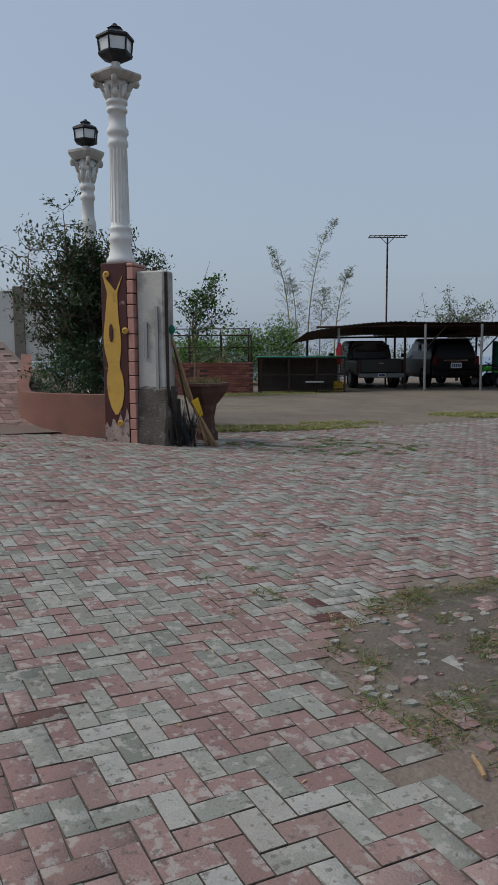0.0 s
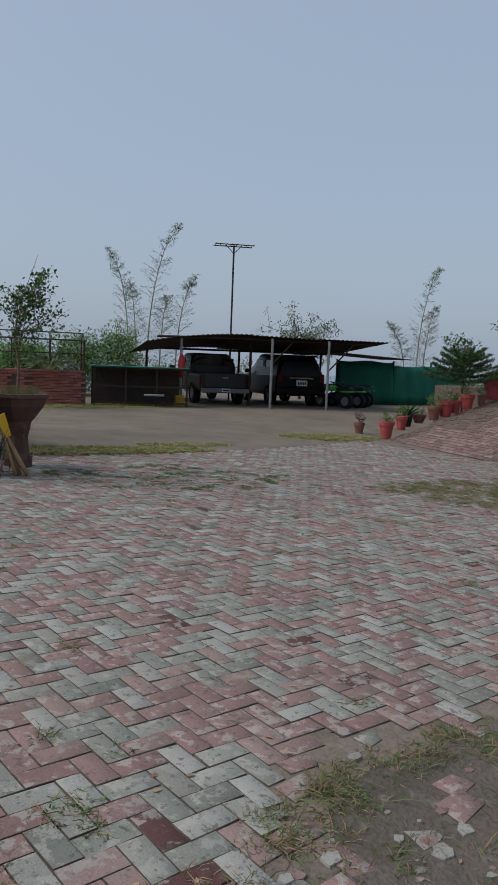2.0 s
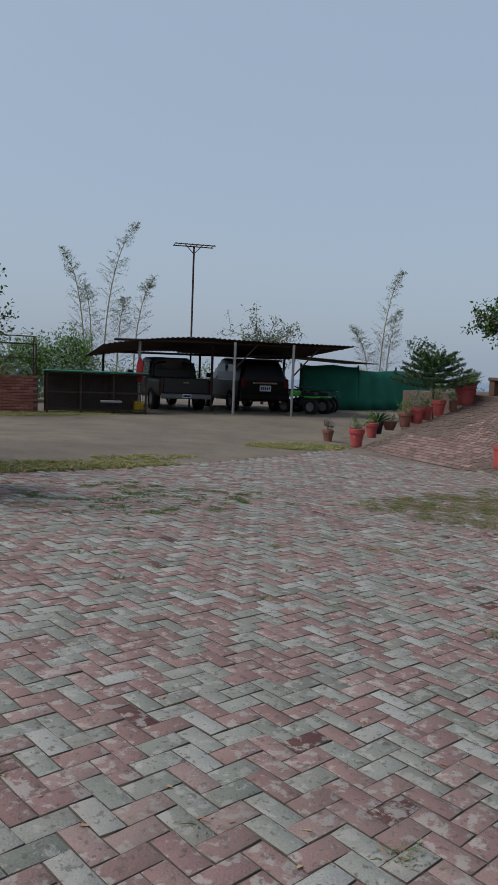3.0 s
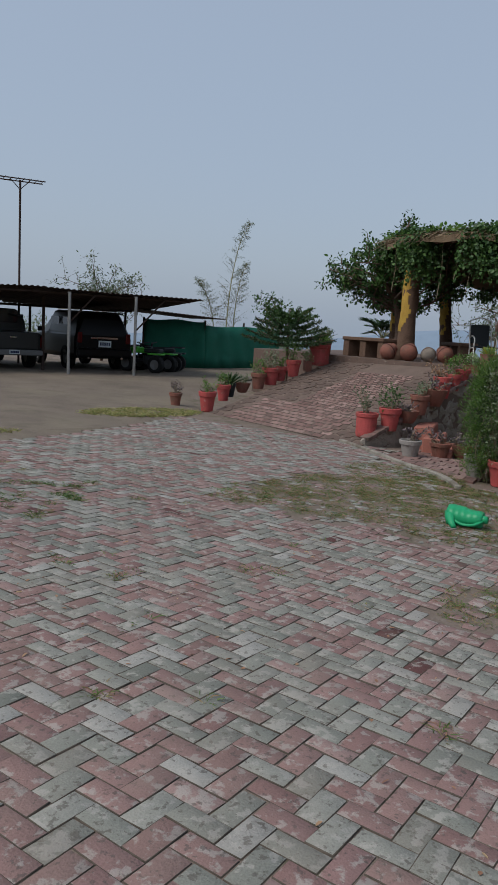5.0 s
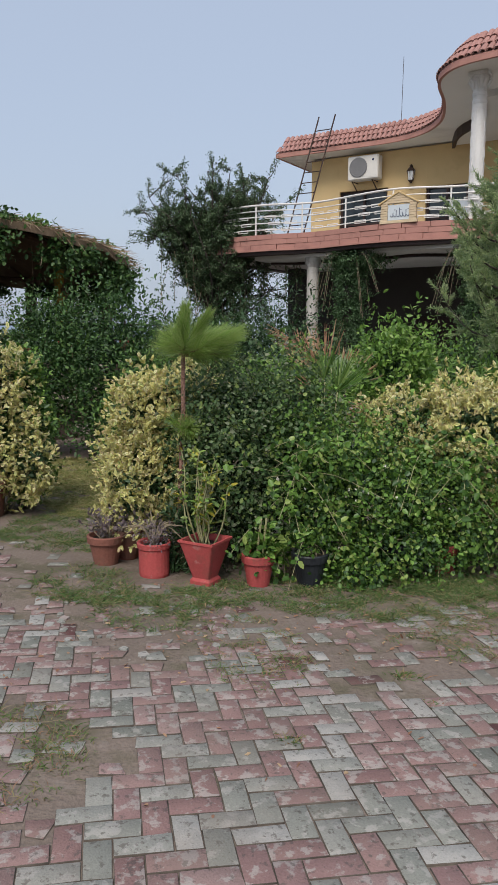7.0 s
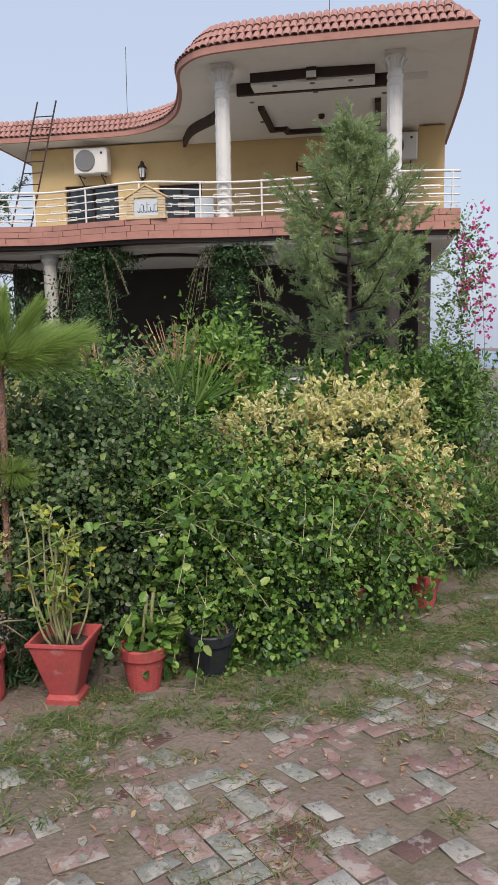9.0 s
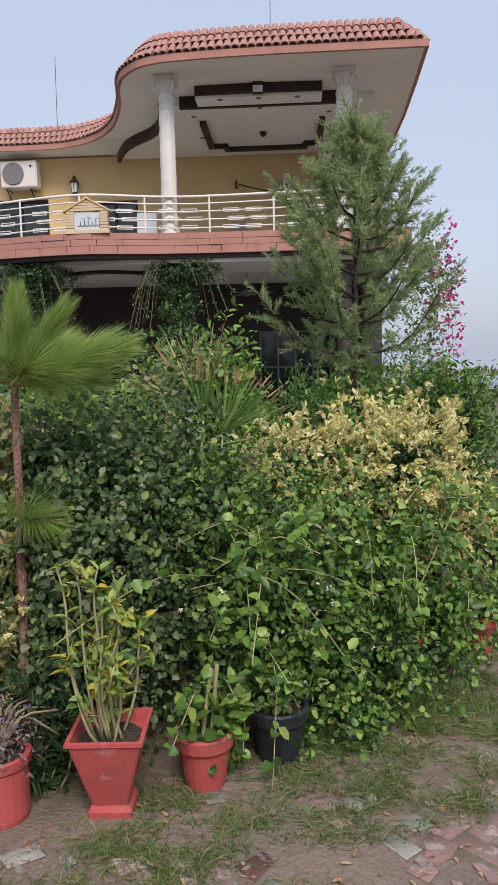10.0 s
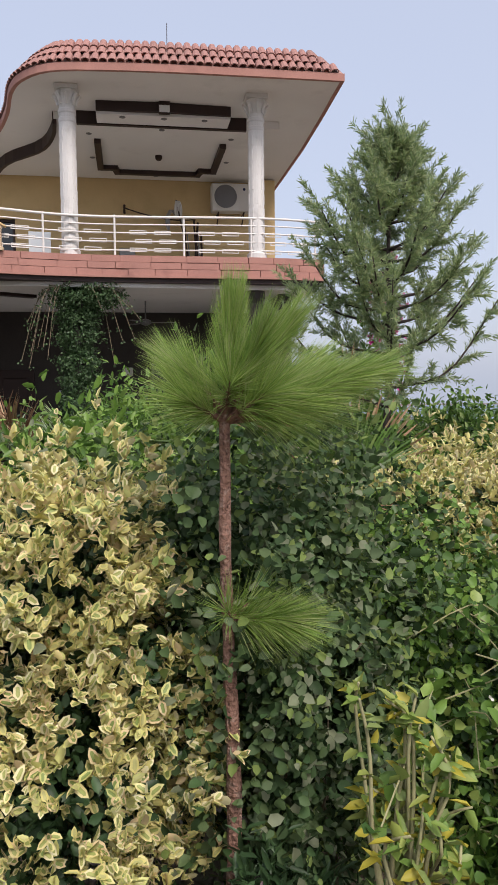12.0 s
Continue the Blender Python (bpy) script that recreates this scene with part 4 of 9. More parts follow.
def gate_pillar():
    rz = -48
    g = empty("gate_pillar", 3.45, 10.22, 0.18, rz, label="painted maroon and ochre pillar with pink brick flank", category="pillar")
    core = part("core", box(0.4, 0.44, 2.5, 0, 0, 0, 0.012), M_MAROON, g, "flaking maroon pillar face")
    # ochre wavy figure, 6 mm proud of the front face (local -y)
    prof = spline([(0.02, 0.42), (0.09, 0.55), (0.13, 0.75), (0.125, 0.95), (0.09, 1.1), (0.125, 1.3), (0.135, 1.5), (0.105, 1.75), (0.085, 2.0), (0.08, 2.1)], 40)
    bm = bmesh.new()
    for sgn in (-1,):
        L = [(-0.02 - w + 0.02 * math.sin(z * 3), z) for w, z in prof]
        R = [(-0.02 + w + 0.02 * math.sin(z * 3), z) for w, z in prof]
        R = R + [(0.15, 2.34), (0.03, 2.12)]
        L = L + [(-0.17, 2.36)]
        vs = [bm.verts.new((x, -0.222, z)) for x, z in R + L[::-1]]
        f = bm.faces.new(vs)
        r = bmesh.ops.extrude_face_region(bm, geom=[f])
        bmesh.ops.translate(bm, vec=(0, -0.008, 0), verts=[v for v in r["geom"] if isinstance(v, bmesh.types.BMVert)])
        bmesh.ops.recalc_face_normals(bm, faces=bm.faces)
    part("painted_figure", bm, M_OCHRE, g, "ochre wavy painted figure")
    eye = lathe([(0.022, 0), (0.055, 0.004), (0.055, 0.012), (0.02, 0.014)], 14)
    part("painted_eye", eye, M_MAROON, g, "maroon slit in the figure", m=pose(-0.05, -0.228, 1.55, 90) @ Matrix.Diagonal((0.55, 2.3, 1, 1)))
    patch = bmesh.new()
    low, high = [], []
    for k in range(13):
        x = -0.192 + 0.032 * k
        low.append(patch.verts.new((x, -0.2235, 0.01)))
        high.append(patch.verts.new((x, -0.2235, 0.24 + 0.13 * math.sin(k * 1.9) + 0.07 * math.sin(k * 4.3) + 0.016 * k)))
    for k in range(12):
        patch.faces.new((low[k], low[k + 1], high[k + 1], high[k]))
    r = bmesh.ops.extrude_face_region(patch, geom=patch.faces[:])
    bmesh.ops.translate(patch, vec=(0, -0.004, 0), verts=[v for v in r["geom"] if isinstance(v, bmesh.types.BMVert)])
    bmesh.ops.recalc_face_normals(patch, faces=patch.faces)
    part("bare_plaster", patch, M_FLAKED, g, "plaster laid bare where the paint has flaked")
    for x, z in ((-0.1, 2.35), (0.17, 1.58), (0.06, 0.3)):
        part("boss", lathe([(0.045, 0), (0.045, 0.02), (0.025, 0.03), (0.02, 0.015)], 16), M_OCHRE, g, "ochre round boss", m=pose(x, -0.222, z, 90))
    rng = random.Random(2)
    z = 0.0
    while z < 2.46:
        hgt = rng.uniform(0.15, 0.22)
        hgt = min(hgt, 2.5 - z)
        part("pink_brick", box(0.1, 0.4, hgt - 0.012, 0.252 + rng.uniform(-0.004, 0.006), -0.02, z, 0.008), M_PINK, g)
        z += hgt
    part("foot", box(0.62, 0.6, 0.1, 0.06, 0, -0.08, 0.02), M_CONC, g)
    # the rough concrete slab beside it
    bm = box(0.42, 0.3, 2.38, 0.52, 0.0, 0, 0.02)
    bmesh.ops.subdivide_edges(bm, edges=bm.edges[:], cuts=4, use_grid_fill=True)
    for v in bm.verts:
        v.co += Vector((noise.noise(v.co * 5), noise.noise(v.co * 5 + Vector((9, 0, 0))), 0)) * 0.012
    part("concrete_slab", bm, M_CONC, g, "stained rough concrete gate post")
    bm = box(0.47, 0.36, 0.85, 0.52, 0.0, -0.04, 0.03)
    bmesh.ops.subdivide_edges(bm, edges=bm.edges[:], cuts=3, use_grid_fill=True)
    for v in bm.verts:
        v.co += Vector((noise.noise(v.co * 7), noise.noise(v.co * 7 + Vector((4, 0, 2))), 0.6 * noise.noise(v.co * 6))) * 0.05
    part("rubble_foot", bm, M_RUBBLE, g, "crumbling dark rubble foot")
    part("iron_channel", box(0.04, 0.03, 1.2, 0.62, -0.165, 0.7), M_POLE, g)
    part("iron_strap", box(0.05, 0.02, 0.5, 0.45, -0.17, 1.2), M_POLE, g)
    part("iron_edge", box(0.02, 0.05, 2.3, 0.742, -0.1, 0.06), M_RUST, g)
    return g


gate_pillar()


# ---------------------------------------------------------------- plants and pots
def pot_mesh(r, h, kind):
    """A flower pot: round with a rolled rim, or square and tapered with a foot."""
    if kind == "square":
        r = r * 1.38
        prof = [(r * 0.6, 0), (r * 0.6, h * 0.1), (r * 0.5, h * 0.16), (r * 0.98, h * 0.95), (r * 1.03, h * 0.955), (r * 1.03, h), (r * 0.92, h), (r * 0.86, h * 0.85)]
        b = lathe(prof, 4)
        bmesh.ops.bevel(b, geom=[e for e in b.edges if abs(e.verts[0].co.z - e.verts[1].co.z) > 0.02], offset=0.012, segments=2, affect='EDGES', profile=0.5)
        return b
    if kind == "drum":
        prof = [(r * 0.9, 0), (r * 0.95, h * 0.1), (r * 0.97, h * 0.8), (r * 1.06, h * 0.84), (r * 1.08, h * 0.97), (r * 1.02, h), (r * 0.9, h * 0.98), (r * 0.86, h * 0.82)]
    elif kind == "bowl":
        prof = [(r * 0.55, 0), (r * 0.75, h * 0.3), (r, h * 0.85), (r * 1.05, h), (r * 0.93, h), (r * 0.85, h * 0.8)]
    elif kind == "trough":
        prof = [(r * 0.85, 0), (r * 0.95, h * 0.9), (r, h * 0.92), (r, h), (r * 0.9, h), (r * 0.86, h * 0.8)]
        return lathe(prof, 24, sq=0.95)
    else:
        prof = [(r * 0.66, 0), (r * 0.68, h * 0.03), (r * 0.92, h * 0.74), (r * 1.03, h * 0.76), (r * 1.07, h * 0.97), (r * 1.03, h), (r * 0.92, h), (r * 0.86, h * 0.84)]
    return lathe(prof, 22)


def potted(x, y, z, r, h, kind, pot_mat, plant, ph, leaf, label, seed, rz=0, stretch=(1, 1), group="", spreadr=None):
    """A potted plant: pot, soil, stems and leaves in one thing."""
    rng = np.random.default_rng(seed)
    ob = empty("potted_plant", x, y, z, rz, label=label, category="potted plant", group=group)
    p = part("pot", pot_mesh(r, h, kind), pot_mat, ob, smooth=False)
    p.scale = (*stretch, 1)
    s = part("soil", lathe([(0.01, h * 0.86), (r * 0.88, h * 0.86), (r * 0.88, h * 0.84)], 16), M_SOIL, ob)
    s.scale = (*stretch, 1)
    t = h * 0.86
    sr = spreadr or r * 1.3
    if plant == "bush":
        bl = [(0, 0, t + ph * 0.5, sr, sr, ph * 0.55), (sr * 0.3, sr * 0.2, t + ph * 0.7, sr * 0.7, sr * 0.7, ph * 0.35)]
        n = int(500 * (sr * ph / 0.12))
        twigs("stem", ob, rng, (0, 0, t), blob_points(rng, bl, 7, (0.5, 0.9), t)[0], 0.008, M_TWIG)
        part("foliage", leaf_cloud("foliage", rng, bl, min(max(n, 250), 3500), 0.045, 0.024, leaf, (0.45, 1.1), t, 0.5, 0.8), None, ob)
    elif plant == "sparse":
        ends = np.c_[rng.normal(size=(11, 2)) * sr * 0.6, t + ph * rng.uniform(0.4, 1.0, 11)]
        twigs("stem", ob, rng, (0, 0, t), ends, 0.007, M_TWIG)
        k = rng.integers(0, 11, 160)
        u = rng.uniform(0.35, 1.05, (160, 1))
        P = np.array([0, 0, t]) * (1 - u) + ends[k] * u + rng.normal(size=(160, 3)) * 0.015
        D = rng.normal(size=(160, 3)) + [0, 0, 0.7]
        part("foliage", leaf_mesh("foliage", P, D, rng.normal(size=(160, 3)) + [0, 0, 1], 0.05, 0.02, leaf), None, ob)
    elif plant == "canes":
        n = 20
        a = rng.uniform(0, 6.28, n)
        lean = rng.uniform(0.25, 1.25, n)
        ends = np.c_[np.cos(a) * sr * lean, np.sin(a) * sr * lean, t + ph * rng.uniform(0.5, 1.0, n)]
        Ps, Ds = [], []
        for e in ends:
            st = np.array([e[0] * 0.3, e[1] * 0.3, t - 0.02])
            pts = spline([st, st * 0.6 + e * 0.4 + rng.normal(size=3) * 0.025, e * 0.8 + st * 0.2 + rng.normal(size=3) * 0.03, e], 9)
            part("cane", tube(pts, list(np.linspace(0.0072, 0.0035, 9)), 6), M_GREENSTEM, ob, smooth=True)
            for q in range(17):
                u = rng.uniform(0.15, 1.0) ** 0.7 * 7.99
                Ps.append(pts[int(u)] + (pts[int(u) + 1] - pts[int(u)]) * (u % 1) + rng.normal(size=3) * 0.01)
                Ds.append(rng.normal(size=3) * [1, 1, 0.6] + [0, 0, 0.4])
        m = len(Ps)
        part("foliage", leaf_mesh("foliage", np.array(Ps), np.array(Ds), rng.normal(size=(m, 3)) * 0.5 + [0, 0, 1], rng.uniform(0.03, 0.075, m), rng.uniform(0.016, 0.032, m), leaf, 0.2, 0.3), None, ob)
    elif plant == "spiky":
        m = 60
        a = rng.uniform(0, 6.28, m)
        d = np.c_[np.cos(a), np.sin(a), rng.uniform(0.5, 2.2, m)]
        d /= np.linalg.norm(d, axis=1, keepdims=True)
        P = np.zeros((m, 3)) + [0, 0, t]
        part("foliage", strips("foliage", P, P + d * ph * 0.6, P + d * ph * [1, 1, 0.85], 0.014, leaf, rng), None, ob)
    elif plant == "twist":
        for k in range(14):
            a = rng.uniform(0, 6.28)
            e = np.array([math.cos(a) * sr * 1.5, math.sin(a) * sr * 1.5, t + ph * rng.uniform(0.2, 1.0)])
            tube(spline([(0, 0, t - 0.02), e * [0.4, 0.4, 0] + [0, 0, t + ph * 0.7], e], 7), list(np.linspace(0.008, 0.004, 7)), 5, b := bmesh.new())
            part("stem", b, M_TWIG, ob, smooth=True)
        bl = [(0, 0, t + ph * 0.5, sr * 1.4, sr * 1.4, ph * 0.5)]
        part("foliage", leaf_cloud("foliage", rng, bl, 700, 0.022, 0.01, leaf, (0.3, 1.0), t, 0.3, 1.0), None, ob)
    elif plant == "succulent":
        bl = [(0, 0, t + ph * 0.35, sr, sr, ph * 0.45)]
        part("foliage", leaf_cloud("foliage", rng, bl, 260, 0.06, 0.045, leaf, (0.5, 1.0), t, 0.6, 0.7), None, ob)
        for k in range(2):
            part("cane", tube([(0.04 * k - 0.03, 0.02 * k, t), (0.03 * k - 0.06, 0.03 * k, t + ph * 1.5)], 0.009, 6), M_GREENSTEM, ob)
    return ob


def tree(name, x, y, z, trunk, r0, blobs, n, length, width, leaf, label, seed, limbs=14, bark=None, sparse=(0.3, 1.1), per=1, up=0.3, spread=0.9, twig=6, category="tree", start=2):
    """A tree: tapered trunk along points, limbs into the crown, many separate leaves on twigs."""
    rng = np.random.default_rng(seed)
    ob = empty(name, x, y, z, label=label, category=category)
    T = spline(trunk, 10)
    part("trunk", tube(T, list(np.linspace(r0, r0 * 0.1, 10)), 9), bark or M_BARK, ob, smooth=True)
    ends = blob_points(rng, blobs, limbs, (0.55, 1.0))[0]
    tips = []
    for e in ends:
        b = bmesh.new()
        low = [i for i in range(start, 9) if T[i][2] < e[2] - 0.12] or [start]
        k = low[rng.integers(len(low) // 2, len(low))]
        s = T[k]
        mid = (s + e) / 2 + rng.normal(size=3) * 0.12 + [0, 0, 0.05]
        pts = spline([s, mid, e], 7)
        tube(pts, list(np.linspace(r0 * 0.3, r0 * 0.07, 7)), 6, b, cap=False)
        for q in range(twig):
            st = pts[rng.integers(2, 7)]
            en = st + unit(rng, 1)[0] * rng.uniform(0.5, 1.0) * np.linalg.norm(e - T[-1]) * 0.45 + [0, 0, 0.08]
            tube(spline([st, (st + en) / 2 + rng.normal(size=3) * 0.04, en], 4), list(np.linspace(r0 * 0.12, r0 * 0.05, 4)), 4, b, cap=False)
            tips.append((st, en))
        part("limb", b, bark or M_BARK, ob, smooth=True)
    # leaves follow the twigs
    m = n // per
    k = rng.integers(0, len(tips), m)
    S = np.array([t[0] for t in tips])[k]
    E = np.array([t[1] for t in tips])[k]
    u = rng.uniform(0.2, 1.1, (m, 1))
    P = S + (E - S) * u + rng.normal(size=(m, 3)) * length * 0.7
    A = (E - S)
    A /= np.linalg.norm(A, axis=1, keepdims=True)
    P, A = np.repeat(P, per, axis=0), np.repeat(A, per, axis=0)
    D = A * 0.7 + rng.normal(size=P.shape) * spread + [0, 0, up]
    if per > 1:
        P = P + A * rng.uniform(-1, 1, (len(P), 1)) * length
    s = rng.uniform(0.6, 1.2, len(P))
    part("crown", leaf_mesh("crown", P, D, rng.normal(size=P.shape) * 0.6 + [0, 0, 1], length * s, width * s, leaf), None, ob)
    return ob


def bamboo(x, y, z, culms, leaf, label, seed, n=130):
    """Thin arching culms with small drooping leaves on side twigs; culms: (dx, dy, height, lean x, lean y)."""
    rng = np.random.default_rng(seed)
    ob = empty("bamboo", x, y, z, label=label, category="bamboo")
    for dx, dy, h, lx, ly in culms:
        T = spline([(dx, dy, 0), (dx + lx * 0.15, dy + ly * 0.15, h * 0.5), (dx + lx * 0.5, dy + ly * 0.5, h * 0.83), (dx + lx, dy + ly, h)], 14)
        c = part("culm", tube(T, list(np.linspace(0.035, 0.006, 14)), 6), M_GREENSTEM, ob, smooth=True)
        b = bmesh.new()
        Ps, Ds = [], []
        for q in range(int(n * 0.75)):
            u = rng.uniform(0.2, 1.0)
            i = min(int(u * 13), 12)
            st = T[i] + (T[i + 1] - T[i]) * (u * 13 - i)
            ln = (1.05 - u) * 1.25 + 0.18
            a = rng.uniform(0, 6.28)
            en = st + np.array([math.cos(a), math.sin(a), rng.uniform(0.0, 0.9)]) * ln * 0.6
            tube([st, (st + en) / 2 + [0, 0, 0.03], en], [0.006, 0.005, 0.003], 4, b, cap=False)
            for v in range(12):
                w = rng.uniform(0.2, 1.05)
                Ps.append(st + (en - st) * w + rng.normal(size=3) * 0.03)
                Ds.append((en - st) / ln + rng.normal(size=3) * 0.6 + [0, 0, -0.2])
        part("twig_spray", b, M_TWIG, c)
        part("foliage", leaf_mesh("foliage", np.array(Ps), np.array(Ds), rng.normal(size=(len(Ps), 3)) + [0, 0, 1], 0.085, 0.013, leaf), None, c)
    return ob


# ---------------------------------------------------------------- hedge in front of the house
def hedge_row():
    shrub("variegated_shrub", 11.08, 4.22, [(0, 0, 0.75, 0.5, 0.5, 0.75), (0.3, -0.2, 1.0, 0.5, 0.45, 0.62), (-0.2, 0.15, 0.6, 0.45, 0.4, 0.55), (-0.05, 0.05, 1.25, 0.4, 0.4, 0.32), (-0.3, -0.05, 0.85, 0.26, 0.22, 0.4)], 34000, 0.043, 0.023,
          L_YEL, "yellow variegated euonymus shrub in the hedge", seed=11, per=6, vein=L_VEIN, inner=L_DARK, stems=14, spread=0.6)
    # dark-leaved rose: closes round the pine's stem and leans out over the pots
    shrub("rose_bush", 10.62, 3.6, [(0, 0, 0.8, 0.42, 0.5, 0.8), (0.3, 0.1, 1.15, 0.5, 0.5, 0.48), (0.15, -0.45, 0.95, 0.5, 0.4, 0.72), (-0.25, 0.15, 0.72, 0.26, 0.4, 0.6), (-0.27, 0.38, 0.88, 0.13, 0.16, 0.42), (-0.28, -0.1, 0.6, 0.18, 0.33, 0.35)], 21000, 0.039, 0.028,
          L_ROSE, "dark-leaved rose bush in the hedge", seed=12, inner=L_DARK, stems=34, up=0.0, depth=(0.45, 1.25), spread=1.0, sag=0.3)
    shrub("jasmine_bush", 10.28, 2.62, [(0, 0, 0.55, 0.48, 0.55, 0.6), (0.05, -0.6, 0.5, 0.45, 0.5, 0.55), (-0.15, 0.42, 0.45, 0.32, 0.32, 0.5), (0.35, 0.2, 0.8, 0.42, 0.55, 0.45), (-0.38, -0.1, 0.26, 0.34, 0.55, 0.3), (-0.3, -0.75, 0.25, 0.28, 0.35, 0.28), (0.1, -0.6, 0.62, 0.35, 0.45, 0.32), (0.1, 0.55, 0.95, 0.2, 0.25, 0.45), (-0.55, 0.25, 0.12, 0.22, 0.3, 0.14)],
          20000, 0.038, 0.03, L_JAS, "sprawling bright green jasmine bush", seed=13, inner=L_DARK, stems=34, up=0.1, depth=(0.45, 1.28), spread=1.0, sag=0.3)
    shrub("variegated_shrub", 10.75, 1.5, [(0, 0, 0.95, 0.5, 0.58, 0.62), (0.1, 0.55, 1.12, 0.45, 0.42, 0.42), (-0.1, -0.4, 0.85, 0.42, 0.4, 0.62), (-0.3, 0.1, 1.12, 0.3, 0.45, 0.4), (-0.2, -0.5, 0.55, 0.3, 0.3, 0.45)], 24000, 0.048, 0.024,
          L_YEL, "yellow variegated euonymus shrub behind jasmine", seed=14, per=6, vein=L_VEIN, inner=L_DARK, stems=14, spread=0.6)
    # trailing jasmine shoots and white buds
    rng = np.random.default_rng(77)
    ob = empty("jasmine_vine", 9.82, 2.6, gz(9.82, 2.6), label="trailing jasmine shoots spilling over the grass", category="vine")
    Ps, Ds = [], []
    for k in range(80):
        st = np.array([rng.uniform(0.05, 0.5), rng.uniform(-1.3, 0.95), rng.uniform(0.2, 1.05)])
        en = st + np.array([rng.uniform(-0.5, -0.15), rng.normal() * 0.35, rng.uniform(-0.55, 0.18)])
        en[2] = max(en[2], 0.02)
        pts = spline([st, (st + en) / 2 + [-0.05, 0, 0.12], en], 8)
        part("shoot", tube(pts, 0.0025, 4), M_GREENSTEM, ob)
        for i in range(1, 8):
            for sg in (0, 1, 2):
                Ps.append(pts[i] + rng.normal(size=3) * 0.012)
                Ds.append(rng.normal(size=3) + [-0.3, 0, 0.2])
    part("foliage", leaf_mesh("foliage", np.array(Ps), np.array(Ds), rng.normal(size=(len(Ps), 3)) * 0.5 + [-0.3, 0, 1], rng.uniform(0.035, 0.07, len(Ps)), rng.uniform(0.03, 0.05, len(Ps)), L_JAS, 0.2, 0.2), None, ob)
    P = np.c_[rng.uniform(-0.15, 0.5, 260), rng.uniform(-1.3, 0.9, 260), rng.uniform(0.25, 0.9, 260)][rng.integers(0, 260, 60)]
    P = np.repeat(P, 5, axis=0)
    part("buds", leaf_mesh("buds", P, rng.normal(size=P.shape), rng.normal(size=P.shape), 0.014, 0.01, L_WHITEFLOWER), None, ob, "white jasmine buds")


hedge_row()


def needle_tuft(rng, base, tip, n, length, angle):
    """Needles along a shoot, opening at an angle from it."""
    base, tip = np.array(base, float), np.array(tip, float)
    ax = (tip - base) / np.linalg.norm(tip - base)
    u = rng.uniform(0, 1, (n, 1)) ** 0.8
    P = base + (tip - base) * u
    r = rng.normal(size=(n, 3))
    r -= (r @ ax)[:, None] * ax
    r /= np.linalg.norm(r, axis=1, keepdims=True)
    a = angle * (1.25 - 0.75 * u) * rng.uniform(0.7, 1.2, (n, 1))
    D = ax * np.cos(a) + r * np.sin(a)
    l = length * rng.uniform(0.8, 1.1, (n, 1))
    droop = np.array([0, 0, -1]) * l * 0.1 * np.abs(np.sin(a))
    return P, P + D * l * 0.55 + droop * 0.3, P + D * l + droop


